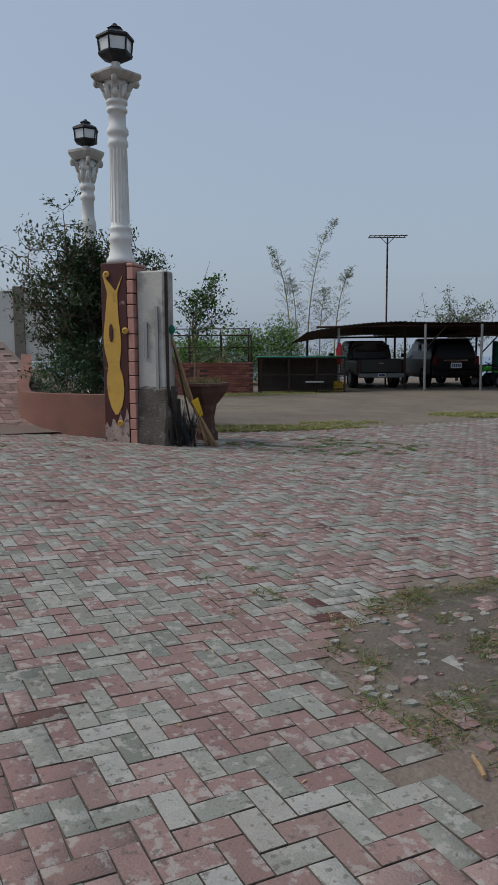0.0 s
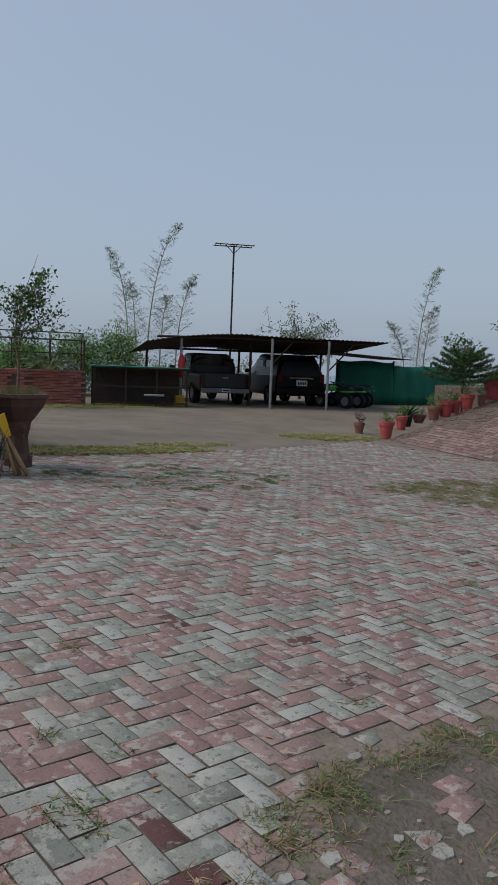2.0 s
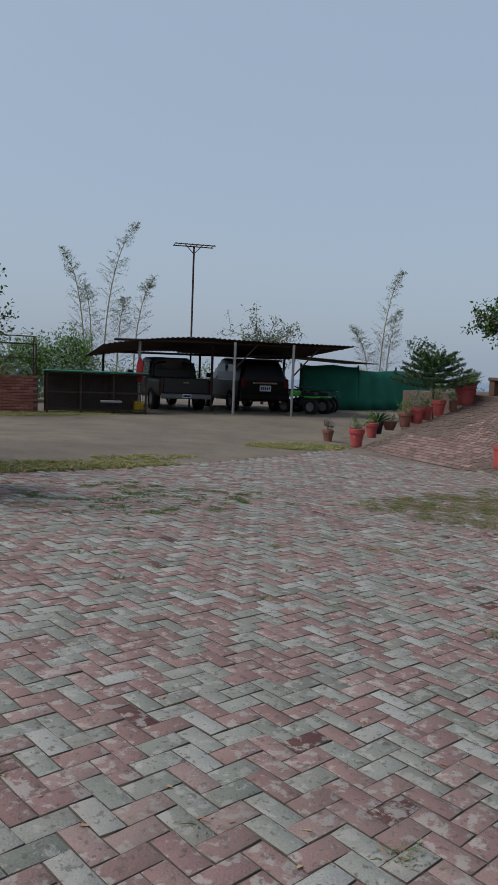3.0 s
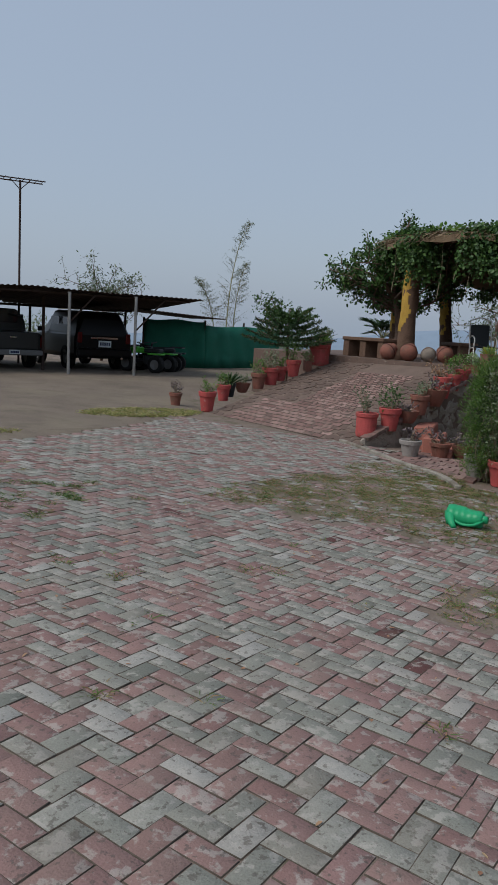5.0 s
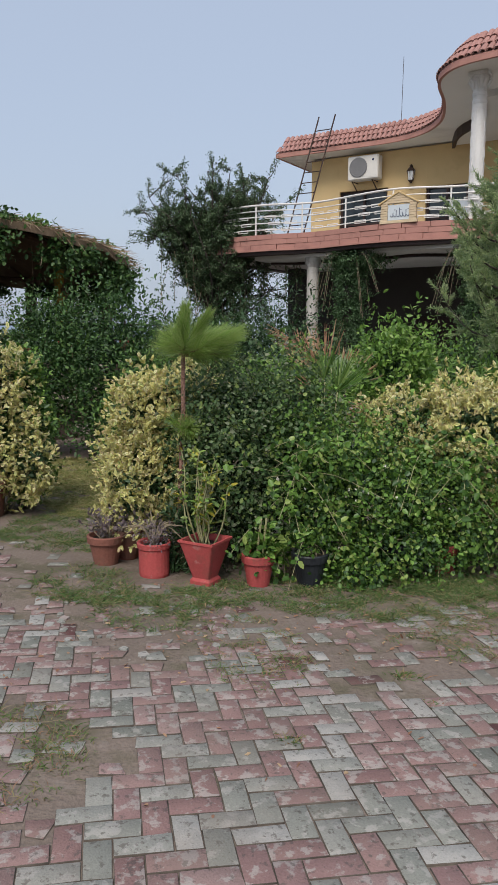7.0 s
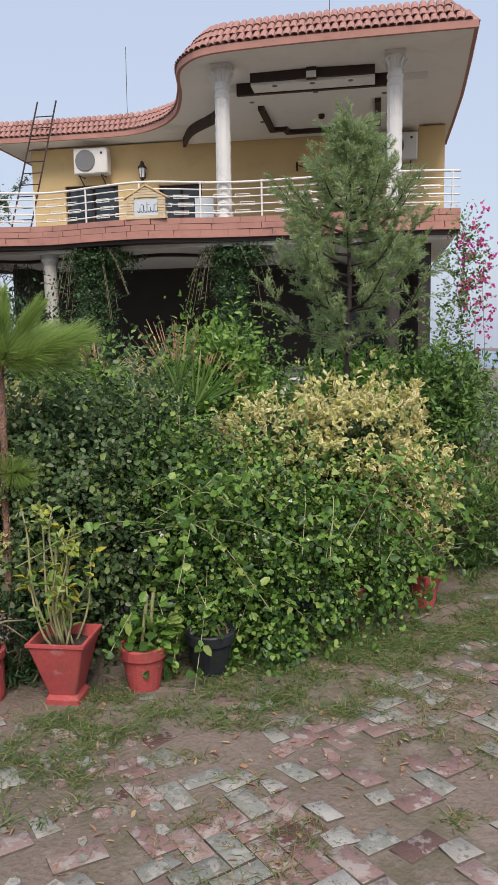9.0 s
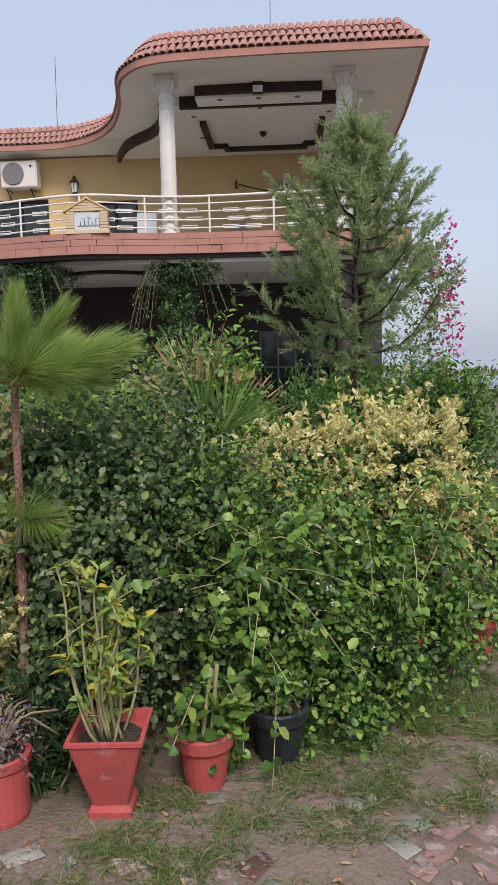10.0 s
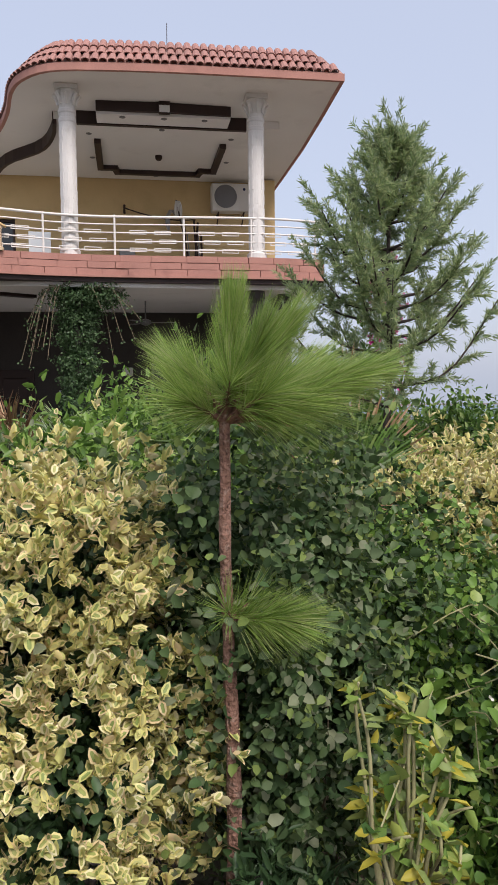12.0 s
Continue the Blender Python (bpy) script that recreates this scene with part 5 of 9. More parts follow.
def young_pine():
    rng = np.random.default_rng(31)
    x, y = 10.42, 4.17
    ob = empty("young_pine", x, y, gz(x, y), label="young long-needled pine with bare reddish stem", category="tree")
    z0 = gz(x, y)
    h = 1.4 - z0
    T = spline([(0.0, -0.02, 0), (-0.02, -0.035, 0.5), (0.0, -0.05, 0.9), (0.03, -0.07, 1.3), (0.03, -0.075, h)], 16)
    b = tube(T, list(np.linspace(0.024, 0.015, 16)), 10)
    for v in b.verts:
        v.co += Vector((noise.noise(v.co * 40), noise.noise(v.co * 40 + Vector((5, 5, 5))), 0)) * 0.006
    part("trunk", b, M_PINEBARK, ob, "flaking reddish bark")
    c = T[-1]
    right, deep = np.array([-0.788, -0.616, 0]), np.array([0.616, -0.788, 0])
    # (sideways, up, depth, needles, length, opening)
    shoots = [(0.02, 0.22, 0.0, 1500, 0.19, 0.32), (0.16, 0.2, 0.04, 1200, 0.18, 0.34), (0.3, 0.07, 0.03, 1000, 0.19, 0.5), (-0.08, 0.08, -0.02, 500, 0.18, 0.7), (0.12, 0.04, -0.1, 450, 0.2, 0.7),
              (0.02, 0.07, -0.1, 350, 0.19, 0.8), (0.05, 0.08, 0.14, 800, 0.19, 0.6), (0.12, 0.0, 0.02, 300, 0.18, 0.9), (-0.03, -0.02, 0.05, 160, 0.17, 1.0), (0.22, 0.02, -0.03, 350, 0.18, 0.75),
              (0.4, 0.09, 0.08, 900, 0.19, 0.5), (0.26, 0.12, 0.24, 800, 0.19, 0.5), (0.06, 0.12, 0.3, 900, 0.2, 0.5), (-0.14, 0.12, 0.1, 700, 0.18, 0.4), (0.09, 0.16, -0.1, 700, 0.18, 0.36), (0.3, -0.02, 0.14, 420, 0.18, 0.8), (-0.1, 0.02, -0.06, 420, 0.18, 0.75)]
    for sx, sz, sd, n, l, ang in shoots:
        s = c + [0, 0, -0.02 * (sz < 0.06) - 0.02]
        e = c + right * sx + deep * sd + [0, 0, sz]
        br = part("shoot", tube(spline([s, (s + e) / 2, e], 5), [0.011, 0.01, 0.008, 0.007, 0.004], 6), M_PINEBARK, ob, smooth=True)
        P0, P1, P2 = needle_tuft(rng, s * 0.75 + e * 0.25, e, n, l, ang)
        part("needles", strips("needles", P0, P1, P2, 0.0009, L_NEEDLE, rng), None, br, "long bright green needles")
    s = np.array([0.0, -0.055, 0.86 - z0 - 0.06])
    for e, n in (((-0.15, -0.03, 0.02), 800), ((-0.05, -0.02, 0.05), 60), ((-0.03, 0.05, 0.04), 90)):
        e = s + e
        br = part("side_shoot", tube([s, e], [0.009, 0.005], 6), M_PINEBARK, ob)
        P0, P1, P2 = needle_tuft(rng, s, e, n, 0.17, 0.7)
        part("needles", strips("needles", P0, P1, P2, 0.0011, L_NEEDLE, rng), None, br)


young_pine()
shrub("fern", 10.27, 4.14, [(0, 0, 0.24, 0.13, 0.16, 0.26), (-0.05, -0.12, 0.2, 0.1, 0.12, 0.22)], 1500, 0.07, 0.014, L_DARK, "low dark fern at the pine's foot", category="fern", seed=15, stems=6)

# pots along the foot of the hedge
HEDGE_POTS = [
    (10.55, 4.72, 0.14, 0.24, "round", M_TERRA2, "sparse", 0.22, L_PURPLE, "old clay pot with sparse purplish plant"),
    (10.7, 4.55, 0.14, 0.26, "bowl", M_TERRA2, "sparse", 0.2, L_PURPLE, "chipped clay bowl stacked beside pots"),
    (10.16, 4.36, 0.12, 0.27, "drum", M_TERRA, "twist", 0.22, L_PURPLE, "red drum pot with dry twisting succulent"),
    (9.92, 4.0, 0.145, 0.34, "square", M_TERRA, "canes", 0.7, L_YGREEN, "red square footed pot with yellowing canes"),
    (9.83, 3.62, 0.12, 0.24, "round", M_TERRA, "succulent", 0.2, L_JAS, "red round pot with two bare canes"),
    (9.8, 3.24, 0.13, 0.25, "round", M_BLACKPOT, "bush", 0.2, L_JAS, "black plastic pot under the jasmine"),
    (10.1, 2.45, 0.15, 0.25, "round", M_BLACKPOT, "bush", 0.2, L_JAS, "black plastic pot hidden under the jasmine"),
    (10.08, 2.05, 0.13, 0.24, "round", M_TERRA, "bush", 0.2, L_JAS, "red pot hidden under the jasmine"),
    (10.0, 1.42, 0.125, 0.25, "round", M_TERRA, "succulent", 0.2, L_MID, "broken red clay pot with low green plant"),
    (10.25, 1.15, 0.14, 0.22, "bowl", M_TERRA2, "twist", 0.16, L_PURPLE, "low bowl with dark trailing plant"),
]
for i, (x, y, r, h, k, pm, pl, ph, lf, lab) in enumerate(HEDGE_POTS):
    potted(x, y, gz(x, y) + 0.005, r, h, k, pm, pl, ph, lf, lab, 100 + i, rz=50 if k == "square" else 15 * i, group="pots along the hedge")


def fronds(name, x, y, z, n, length, leaf, label, seed, rise=(0.5, 1.6), width=0.35, dry=0):
    """A palm-like plant: arching ribs with narrow leaflets in fans."""
    rng = np.random.default_rng(seed)
    ob = empty(name, x, y, z, label=label, category="palm")
    for k in range(n):
        a = 2 * math.pi * k / n + rng.uniform(-0.3, 0.3)
        d = np.array([math.cos(a), math.sin(a), rng.uniform(*rise)])
        d /= np.linalg.norm(d)
        L = length * rng.uniform(0.75, 1.1)
        s = np.array([0.0, 0.0, 0.0])
        e = d * L + [0, 0, -0.18 * L]
        T = spline([s, d * L * 0.55 + [0, 0, 0.04 * L], e], 12)
        rib = part("frond_rib", tube(T, list(np.linspace(0.012, 0.003, 12)), 5), M_DRYRIB if k < dry else M_GREENSTEM, ob)
        m = 90
        u = rng.uniform(0.3, 1.0, m)
        i = np.minimum((u * 11).astype(int), 10)
        P = T[i] + (T[i + 1] - T[i]) * (u * 11 - i)[:, None]
        ax = T[i + 1] - T[i]
        ax /= np.linalg.norm(ax, axis=1, keepdims=True)
        side = np.cross(ax, [0, 0, 1.0])
        side /= np.linalg.norm(side, axis=1, keepdims=True)
        D = ax * 0.9 + side * np.where(np.arange(m) % 2, 1, -1)[:, None] * 0.7 + [0, 0, 0.15] + rng.normal(size=(m, 3)) * 0.08
        l = width * L * rng.uniform(0.8, 1.1, (m, 1))
        mid, tip = P + D * l * 0.55, P + D * l + np.array([0, 0, -0.12]) * l
        part("frond_blade", strips("frond_blade", P, mid, tip, 0.007, L_DRY if k < dry else leaf, rng), None, rib, "dry brown leaflets" if k < dry else "")
    return ob


M_DRYRIB = mat("dry_rib", (0.25, 0.14, 0.08), 0.9, 0.3, 10, 60, 0.2)


def palmetto(x, y, z):
    """A fan palm: stiff blades in upright fans on bare stalks, dry and brown towards the tips."""
    rng = np.random.default_rng(41)
    ob = empty("fan_palm", x, y, gz(x, y), label="fan palm with browned leaf tips in the hedge", category="palm")
    z0 = gz(x, y)
    right, deep = np.array([-0.76, -0.65, 0]), np.array([0.65, -0.76, 0])
    for hub, mid, half, length, n, brown in (((0, 0, z), -0.45, 0.75, 0.52, 34, True), ((-0.05, -0.1, z - 0.1), 0.35, 0.9, 0.42, 30, False), ((0.08, 0.04, z - 0.2), 1.9, 0.5, 0.42, 20, False), ((-0.02, 0.03, z - 0.15), -1.3, 0.5, 0.36, 18, True)):
        hub = np.array(hub) - [0, 0, z0]
        st = part("stalk", tube(spline([(0, 0, 0), hub * [0.5, 0.5, 0.55], hub], 8), 0.006, 6), M_GREENSTEM, ob, smooth=True)
        a = mid + np.linspace(-half, half, n) + rng.normal(size=n) * 0.02
        D = np.cos(a)[:, None] * np.array([0, 0, 1.0]) + np.sin(a)[:, None] * right + deep * (0.15 + rng.normal(size=(n, 1)) * 0.06)
        L = length * rng.uniform(0.85, 1.05, (n, 1))
        P = np.repeat(hub[None], n, axis=0)
        cut = rng.uniform(0.5, 0.68, (n, 1)) if brown else rng.uniform(0.85, 0.98, (n, 1))
        part("fan_blade", strips("fan_blade", P, P + D * L * cut * 0.6, P + D * L * cut * 1.02, 0.008, L_MID, rng), None, st)
        q = P + D * L * (cut - 0.12)
        part("dry_tip", strips("dry_tip", q, q + (P + D * L - q) * 0.5, P + D * L, 0.006, L_DRY, rng), None, st, "dry brown leaf tips")
    return ob


palmetto(10.87, 2.83, 1.14)
fronds("fan_palm", 16.2, 3.0, 0.5, 11, 1.1, L_GREY, "grey-green palm beside the house", 42, rise=(0.3, 1.8), dry=3)
fronds("fan_palm", 14.6, 1.6, 0.4, 12, 1.25, L_PALE, "tall palm with drooping fronds near the porch", 43, rise=(0.4, 2.2), dry=4)



def bottlebrush(x, y):
    """A slender dark trunk, upswept limbs and dense plumes of narrow leaves at the branch ends."""
    rng = np.random.default_rng(51)
    ob = empty("bottlebrush_tree", x, y, gz(x, y), label="young bottlebrush tree with narrow pale leaves", category="tree")
    T = spline([(0, 0, 0), (0.02, 0.01, 1.2), (-0.03, 0.03, 2.2), (0.0, 0.0, 2.9), (-0.03, 0.0, 3.62)], 30)
    part("trunk", tube(T, list(np.linspace(0.042, 0.006, 30)), 9), M_DARKBARK, ob, "slim dark trunk", True)
    P, D, A = [], [], []
    for k in range(50):
        z = 1.75 + 1.9 * (k / 49) ** 0.9
        i = int(np.argmin(np.abs(T[:, 2] - z)))
        a = k * 2.4 + rng.normal() * 0.3
        reach = float(np.interp(z, [1.75, 2.1, 2.8, 3.25, 3.65], [0.72, 0.82, 0.6, 0.28, 0.08])) * rng.uniform(0.75, 1.1)
        out = np.array([math.cos(a), math.sin(a), 0])
        s = T[i]
        e = s + out * reach + [0, 0, reach * rng.uniform(0.35, 0.7) + 0.1]
        pts = spline([s, s + out * reach * 0.55 + [0, 0, reach * 0.15], e], 8)
        limb = part("limb", tube(pts, list(np.linspace(0.014, 0.004, 8)), 6), M_DARKBARK, ob, smooth=True)
        for q in range(17):
            u = 0.22 + 0.78 * (q + rng.random()) / 17
            f = u * 7
            n = min(int(f), 6)
            st = pts[n] + (pts[n + 1] - pts[n]) * (f - n)
            d = out * rng.uniform(0.2, 1.0) + rng.normal(size=3) * 0.55 + [0, 0, 0.55]
            if q == 16:
                d = out * 0.7 + [0, 0, 0.7]
            d /= np.linalg.norm(d)
            ln = rng.uniform(0.1, 0.25)
            m = 76
            w = rng.uniform(0.0, 1.0, (m, 1))
            P.append(st + d * ln * w + rng.normal(size=(m, 3)) * 0.006)
            D.append(d * 0.9 + rng.normal(size=(m, 3)) * 0.5)
            A.append(np.repeat(d[None], m, axis=0))
    P, D, A = np.vstack(P), np.vstack(D), np.vstack(A)
    s = rng.uniform(0.6, 1.15, len(P))
    part("crown", leaf_mesh("crown", P, D, A + rng.normal(size=P.shape) * 0.6, 0.055 * s, 0.0072 * s, L_BRUSH, 0.1, 0.1), None, ob, "plumes of narrow leaves")


M_DARKBARK = mat("dark_bark", (0.06, 0.048, 0.042), 0.95, 0.4, 10, 60, 0.5)
L_BRUSH = leafmat("bottlebrush_leaf", [(0.29, 0.39, 0.16), (0.4, 0.48, 0.22), (0.22, 0.32, 0.14), (0.48, 0.54, 0.29), (0.33, 0.4, 0.23), (0.24, 0.33, 0.15)], 0.4, 0.55)
bottlebrush(11.77, 0.57)

# shrubs between hedge and house
BACK_SHRUBS = [
    (12.65, 1.45, [(0, 0, 1.0, 0.55, 0.55, 1.0), (-0.1, 0.1, 1.5, 0.4, 0.4, 0.5)], 6500, 0.075, 0.034, L_BRIGHT, "leafy green shrub behind the hedge"),
    (12.0, 0.25, [(0, 0, 0.85, 0.6, 0.6, 0.85), (0.3, -0.4, 1.1, 0.6, 0.6, 0.7), (-0.2, 0.2, 1.2, 0.4, 0.4, 0.5)], 8000, 0.07, 0.03, L_BRIGHT, "glossy green shrub under the tree"),
    (11.45, -0.25, [(0, 0, 0.8, 0.45, 0.5, 0.8), (0.1, -0.2, 1.35, 0.45, 0.5, 0.5)], 6500, 0.065, 0.03, L_MID, "dense green shrub beside the slender tree"),
    (13.6, -1.2, [(0, 0, 0.8, 0.9, 0.8, 0.8), (0.3, 0.4, 1.0, 0.5, 0.5, 0.7)], 6000, 0.075, 0.032, L_MID, "glossy green shrub near the porch"),
    (11.9, -0.9, [(0, 0, 0.65, 0.6, 0.6, 0.7)], 3500, 0.06, 0.025, L_GREY, "loose grey-green shrub by the lawn"),
    (13.0, 2.5, [(0, 0, 0.8, 0.6, 0.6, 0.85), (0.1, 0.3, 1.2, 0.4, 0.4, 0.5)], 5500, 0.09, 0.036, L_BRIGHT, "bright leafy shrub behind the yellow hedge"),
    (14.3, 0.6, [(0, 0, 0.9, 0.7, 0.8, 0.9), (-0.2, 0.3, 1.3, 0.5, 0.5, 0.6)], 5500, 0.085, 0.036, L_BRIGHT, "bright leafy shrub in front of the porch"),
    (10.45, 0.35, [(0, 0, 0.35, 0.35, 0.4, 0.45)], 2200, 0.09, 0.014, L_MID, "clump of grassy ferns at the hedge's end"),
    (10.7, -0.15, [(0, 0, 0.35, 0.3, 0.35, 0.42)], 1500, 0.09, 0.014, L_DRY, "clump of dried brown ferns"),
    (13.0, -2.6, [(0, 0, 0.6, 0.7, 0.7, 0.7), (0.3, 0.2, 1.1, 0.5, 0.5, 0.5)], 4000, 0.07, 0.03, L_GREY, "loose shrub at the lawn's edge"),
]
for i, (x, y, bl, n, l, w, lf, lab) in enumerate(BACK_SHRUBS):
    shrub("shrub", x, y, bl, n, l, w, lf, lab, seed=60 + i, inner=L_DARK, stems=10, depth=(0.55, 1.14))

bg = shrub("bougainvillea", 14.3, -3.85, [(0, 0, 2.9, 0.35, 0.35, 0.8), (0.1, 0.2, 1.7, 0.45, 0.45, 0.9), (0.1, 0.3, 0.9, 0.6, 0.6, 0.9)], 4500, 0.06, 0.032, L_MID,
           "tall bougainvillea with magenta flowers beside the house", seed=81, depth=(0.4, 1.1), stems=16)
rng_b = np.random.default_rng(82)
part("blossom", leaf_cloud("blossom", rng_b, [(-0.1, -0.1, 3.1, 0.3, 0.3, 0.6), (-0.15, -0.15, 2.4, 0.25, 0.25, 0.6)], 800, 0.05, 0.04, L_PINKFLOWER, (0.75, 1.2), 0.5, 0.2, 0.9, per=5), None, bg, "magenta bougainvillea bracts")


# ---------------------------------------------------------------- things on the house
def ac_unit(m, label):
    ob = tagged(new("air_conditioner"), label, "air conditioner", "outdoor air conditioners")
    ob.matrix_world = m @ Matrix.Scale(1.16, 4)
    part("casing", box(0.85, 0.3, 0.6, 0, 0, -0.3, 0.025), M_ACWHITE, ob, "off-white metal casing")
    grill = part("fan_grille", lathe([(0.235, 0), (0.25, 0.012), (0.235, 0.024), (0.2, 0.02)], 28), M_GREYMETAL, ob, m=pose(-0.12, -0.152, 0.01, 90))
    part("fan_recess", lathe([(0.01, 0), (0.225, 0.001), (0.225, 0.008)], 28), M_GREYMETAL, ob, m=pose(-0.12, -0.151, 0.01, 90))
    b = bmesh.new()
    for r in (0.05, 0.09, 0.13, 0.17, 0.21):
        tube([(r * math.cos(a), r * math.sin(a), 0.016) for a in np.linspace(0, 2 * math.pi, 25)], 0.003, 4, b, cap=False)
    for k in range(4):
        a = k * math.pi / 4
        tube([(-0.22 * math.cos(a), -0.22 * math.sin(a), 0.018), (0.22 * math.cos(a), 0.22 * math.sin(a), 0.018)], 0.004, 4, b)
    part("fan_guard", b, M_POLE, ob, m=pose(-0.12, -0.15, 0.01, 90))
    part("side_panel", box(0.22, 0.006, 0.5, 0.29, -0.152, -0.25, 0.002), M_ACWHITE, ob)
    part("badge", lathe([(0.03, 0), (0.03, 0.004)], 16), M_INK, ob, "dark round badge", m=pose(0.29, -0.156, 0.17, 90))
    for s in (-0.28, 0.28):
        part("bracket", tube([(s, 0.2, -0.33), (s, -0.18, -0.33), (s, 0.2, -0.55)], 0.015, 5), M_RUST, ob)
    return ob


def washing_machine():
    ob = tagged(new("washing_machine"), "white front-loading washing machine on the porch", "washing machine")
    ob.matrix_world = H(1.0, 3.85, FL + 0.1)
    part("plinth", box(0.62, 0.55, 0.14, 0, 0, 0, 0.01), M_STONE, ob, "grey block plinth")
    body = part("cabinet", box(0.6, 0.54, 0.86, 0, 0, 0.14, 0.02), M_ACWHITE, ob, "white enamel cabinet")
    door = part("door", lathe([(0.19, -0.01), (0.215, 0.01), (0.2, 0.03), (0.16, 0.035)], 28, cap=False), M_CHROME, body, "bright door ring", True, m=pose(0, -0.275, 0.56, 90))
    part("door_glass", lathe([(0.005, 0.05), (0.1, 0.04), (0.165, 0.01)], 24), M_GLASS, door, "dark round door glass")
    part("control_panel", box(0.56, 0.012, 0.1, 0, -0.275, 0.86, 0.004), M_GREYMETAL, body)
    part("dial", lathe([(0.035, -0.01), (0.035, 0.02), (0.01, 0.025)], 16), M_CHROME, body, m=pose(0.14, -0.283, 0.91, 90))


washing_machine()


def pole_bundle():
    """Dark rods leaning together on the balcony, one with a folded pale cloth."""
    ob = tagged(new("pole_bundle"), "dark metal poles leaning together on the balcony", "poles")
    ob.matrix_world = H(2.6, 4.7, 4.05)
    for x0, x1, h, r in ((-0.05, 0.12, 1.7, 0.03), (0.08, 0.02, 1.75, 0.025), (0.0, -0.42, 2.25, 0.018), (0.18, 0.2, 1.4, 0.03)):
        part("pole", tube([(x0, -0.3, 0), ((x0 + x1) / 2, -0.1, h / 2), (x1, 0.1, h)], r, 7), M_RUST, ob, smooth=True)
    b = bmesh.new()
    for k in range(5):
        tube(spline([(-0.42 + 0.02 * k, 0.08, 2.22), (-0.45 + 0.04 * k, 0.05, 2.05), (-0.43 + 0.035 * k, 0.06, 1.8)], 6), 0.02, 6, b)
    part("cloth", b, M_ACWHITE, ob, "pale furled cloth", True)


pole_bundle()

ac_unit(H(-4.86, 4.95, 6.5), "off-white outdoor air conditioner unit on ochre wall")
ac_unit(H(3.58, 5.0, 6.42), "off-white outdoor air conditioner unit beside the column")


def wall_lantern():
    ob = tagged(new("wall_lantern"), "dark iron wall lantern on ochre wall", "wall lamp")
    ob.matrix_world = H(-3.46, 5.12, 6.2)
    part("bracket", tube([(0, 0.17, 0.1), (0, 0.02, 0.2), (0, -0.02, 0.22)], 0.015, 6), M_RUST, ob)
    part("glass", lathe([(0.07, -0.16), (0.1, 0.1)], 6), M_PALEGLASS, ob)
    part("cap", lathe([(0.14, 0.1), (0.1, 0.16), (0.05, 0.22), (0.05, 0.26), (0.01, 0.3)], 6), M_RUST, ob)
    part("base", lathe([(0.02, -0.24), (0.08, -0.17), (0.08, -0.15)], 6), M_RUST, ob)
    for k in range(6):
        a = 2 * math.pi * (k + 0.5) / 6
        part("bar", tube([(0.075 * math.cos(a), 0.075 * math.sin(a), -0.16), (0.105 * math.cos(a), 0.105 * math.sin(a), 0.1)], 0.008, 4), M_RUST, ob)


wall_lantern()


M_PLAQUE = mat("plaque_brick", (0.58, 0.46, 0.3), 0.85, 0.2, 6, 60, 0.3)


def name_plaque():
    ob = tagged(new("name_plaque"), "small house-shaped brick plaque with blue-white calligraphy panel", "sign")
    ob.matrix_world = H(-1.66, -0.42, 4.0) @ Matrix.Scale(0.8, 4)
    rng = random.Random(4)
    for s in (-0.42, 0.42):
        for k in range(8):
            part("plaque_brick", box(0.2, 0.12, 0.062, s + rng.uniform(-0.01, 0.01), 0, k * 0.068, 0.006), M_PLAQUE, ob)
    for k in range(4):
        w = 1.0 - k * 0.24
        part("plaque_brick", box(w, 0.11, 0.062, 0, 0, 0.545 + k * 0.066, 0.006), M_PLAQUE, ob)
    for s in (-1, 1):
        part("gable_edge", box(0.72, 0.16, 0.04, 0, 0, 0, 0.005), M_YELLOW, ob, m=pose(s * 0.28, 0, 0.68, 0, s * 28, 0))
    pan = part("panel", box(0.66, 0.05, 0.42, 0, 0, 0.09, 0.006), M_SIGN, ob, "pale panel with dark calligraphy strokes")
    # strokes that stand for lettering that cannot be read
    for k in range(6):
        x = -0.24 + k * 0.095
        part("stroke", tube(spline([(x, -0.028, 0.22), (x + 0.03, -0.028, 0.18), (x + 0.07, -0.028, 0.2), (x + 0.075, -0.028, 0.3 + 0.06 * (k % 3))], 8), 0.009, 5), M_INK, pan)
        if k % 2:
            part("stroke", tube([(x, -0.028, 0.36), (x + 0.05, -0.028, 0.38)], 0.007, 5), M_INK, pan)
    part("base_bricks", box(1.1, 0.14, 0.08, 0, 0, 0.0, 0.008), M_PLAQUE, ob)


name_plaque()


def ladder():
    ob = tagged(new("ladder"), "rusty iron ladder leaning from balcony to roof", "ladder")
    ob.matrix_world = HM
    foot, top = Vector((-6.18, 2.7, 3.8)), Vector((-5.84, 4.3, 8.0))
    for d in (-0.27, 0.27):
        part("rail", tube([foot + Vector((d, 0, 0)), top + Vector((d, 0, 0))], 0.022, 6), M_RUST, ob)
    for k in range(12):
        p = foot.lerp(top, 0.06 + k * 0.076)
        part("rung", tube([p - Vector((0.27, 0, 0)), p + Vector((0.27, 0, 0))], 0.014, 6), M_RUST, ob)


ladder()


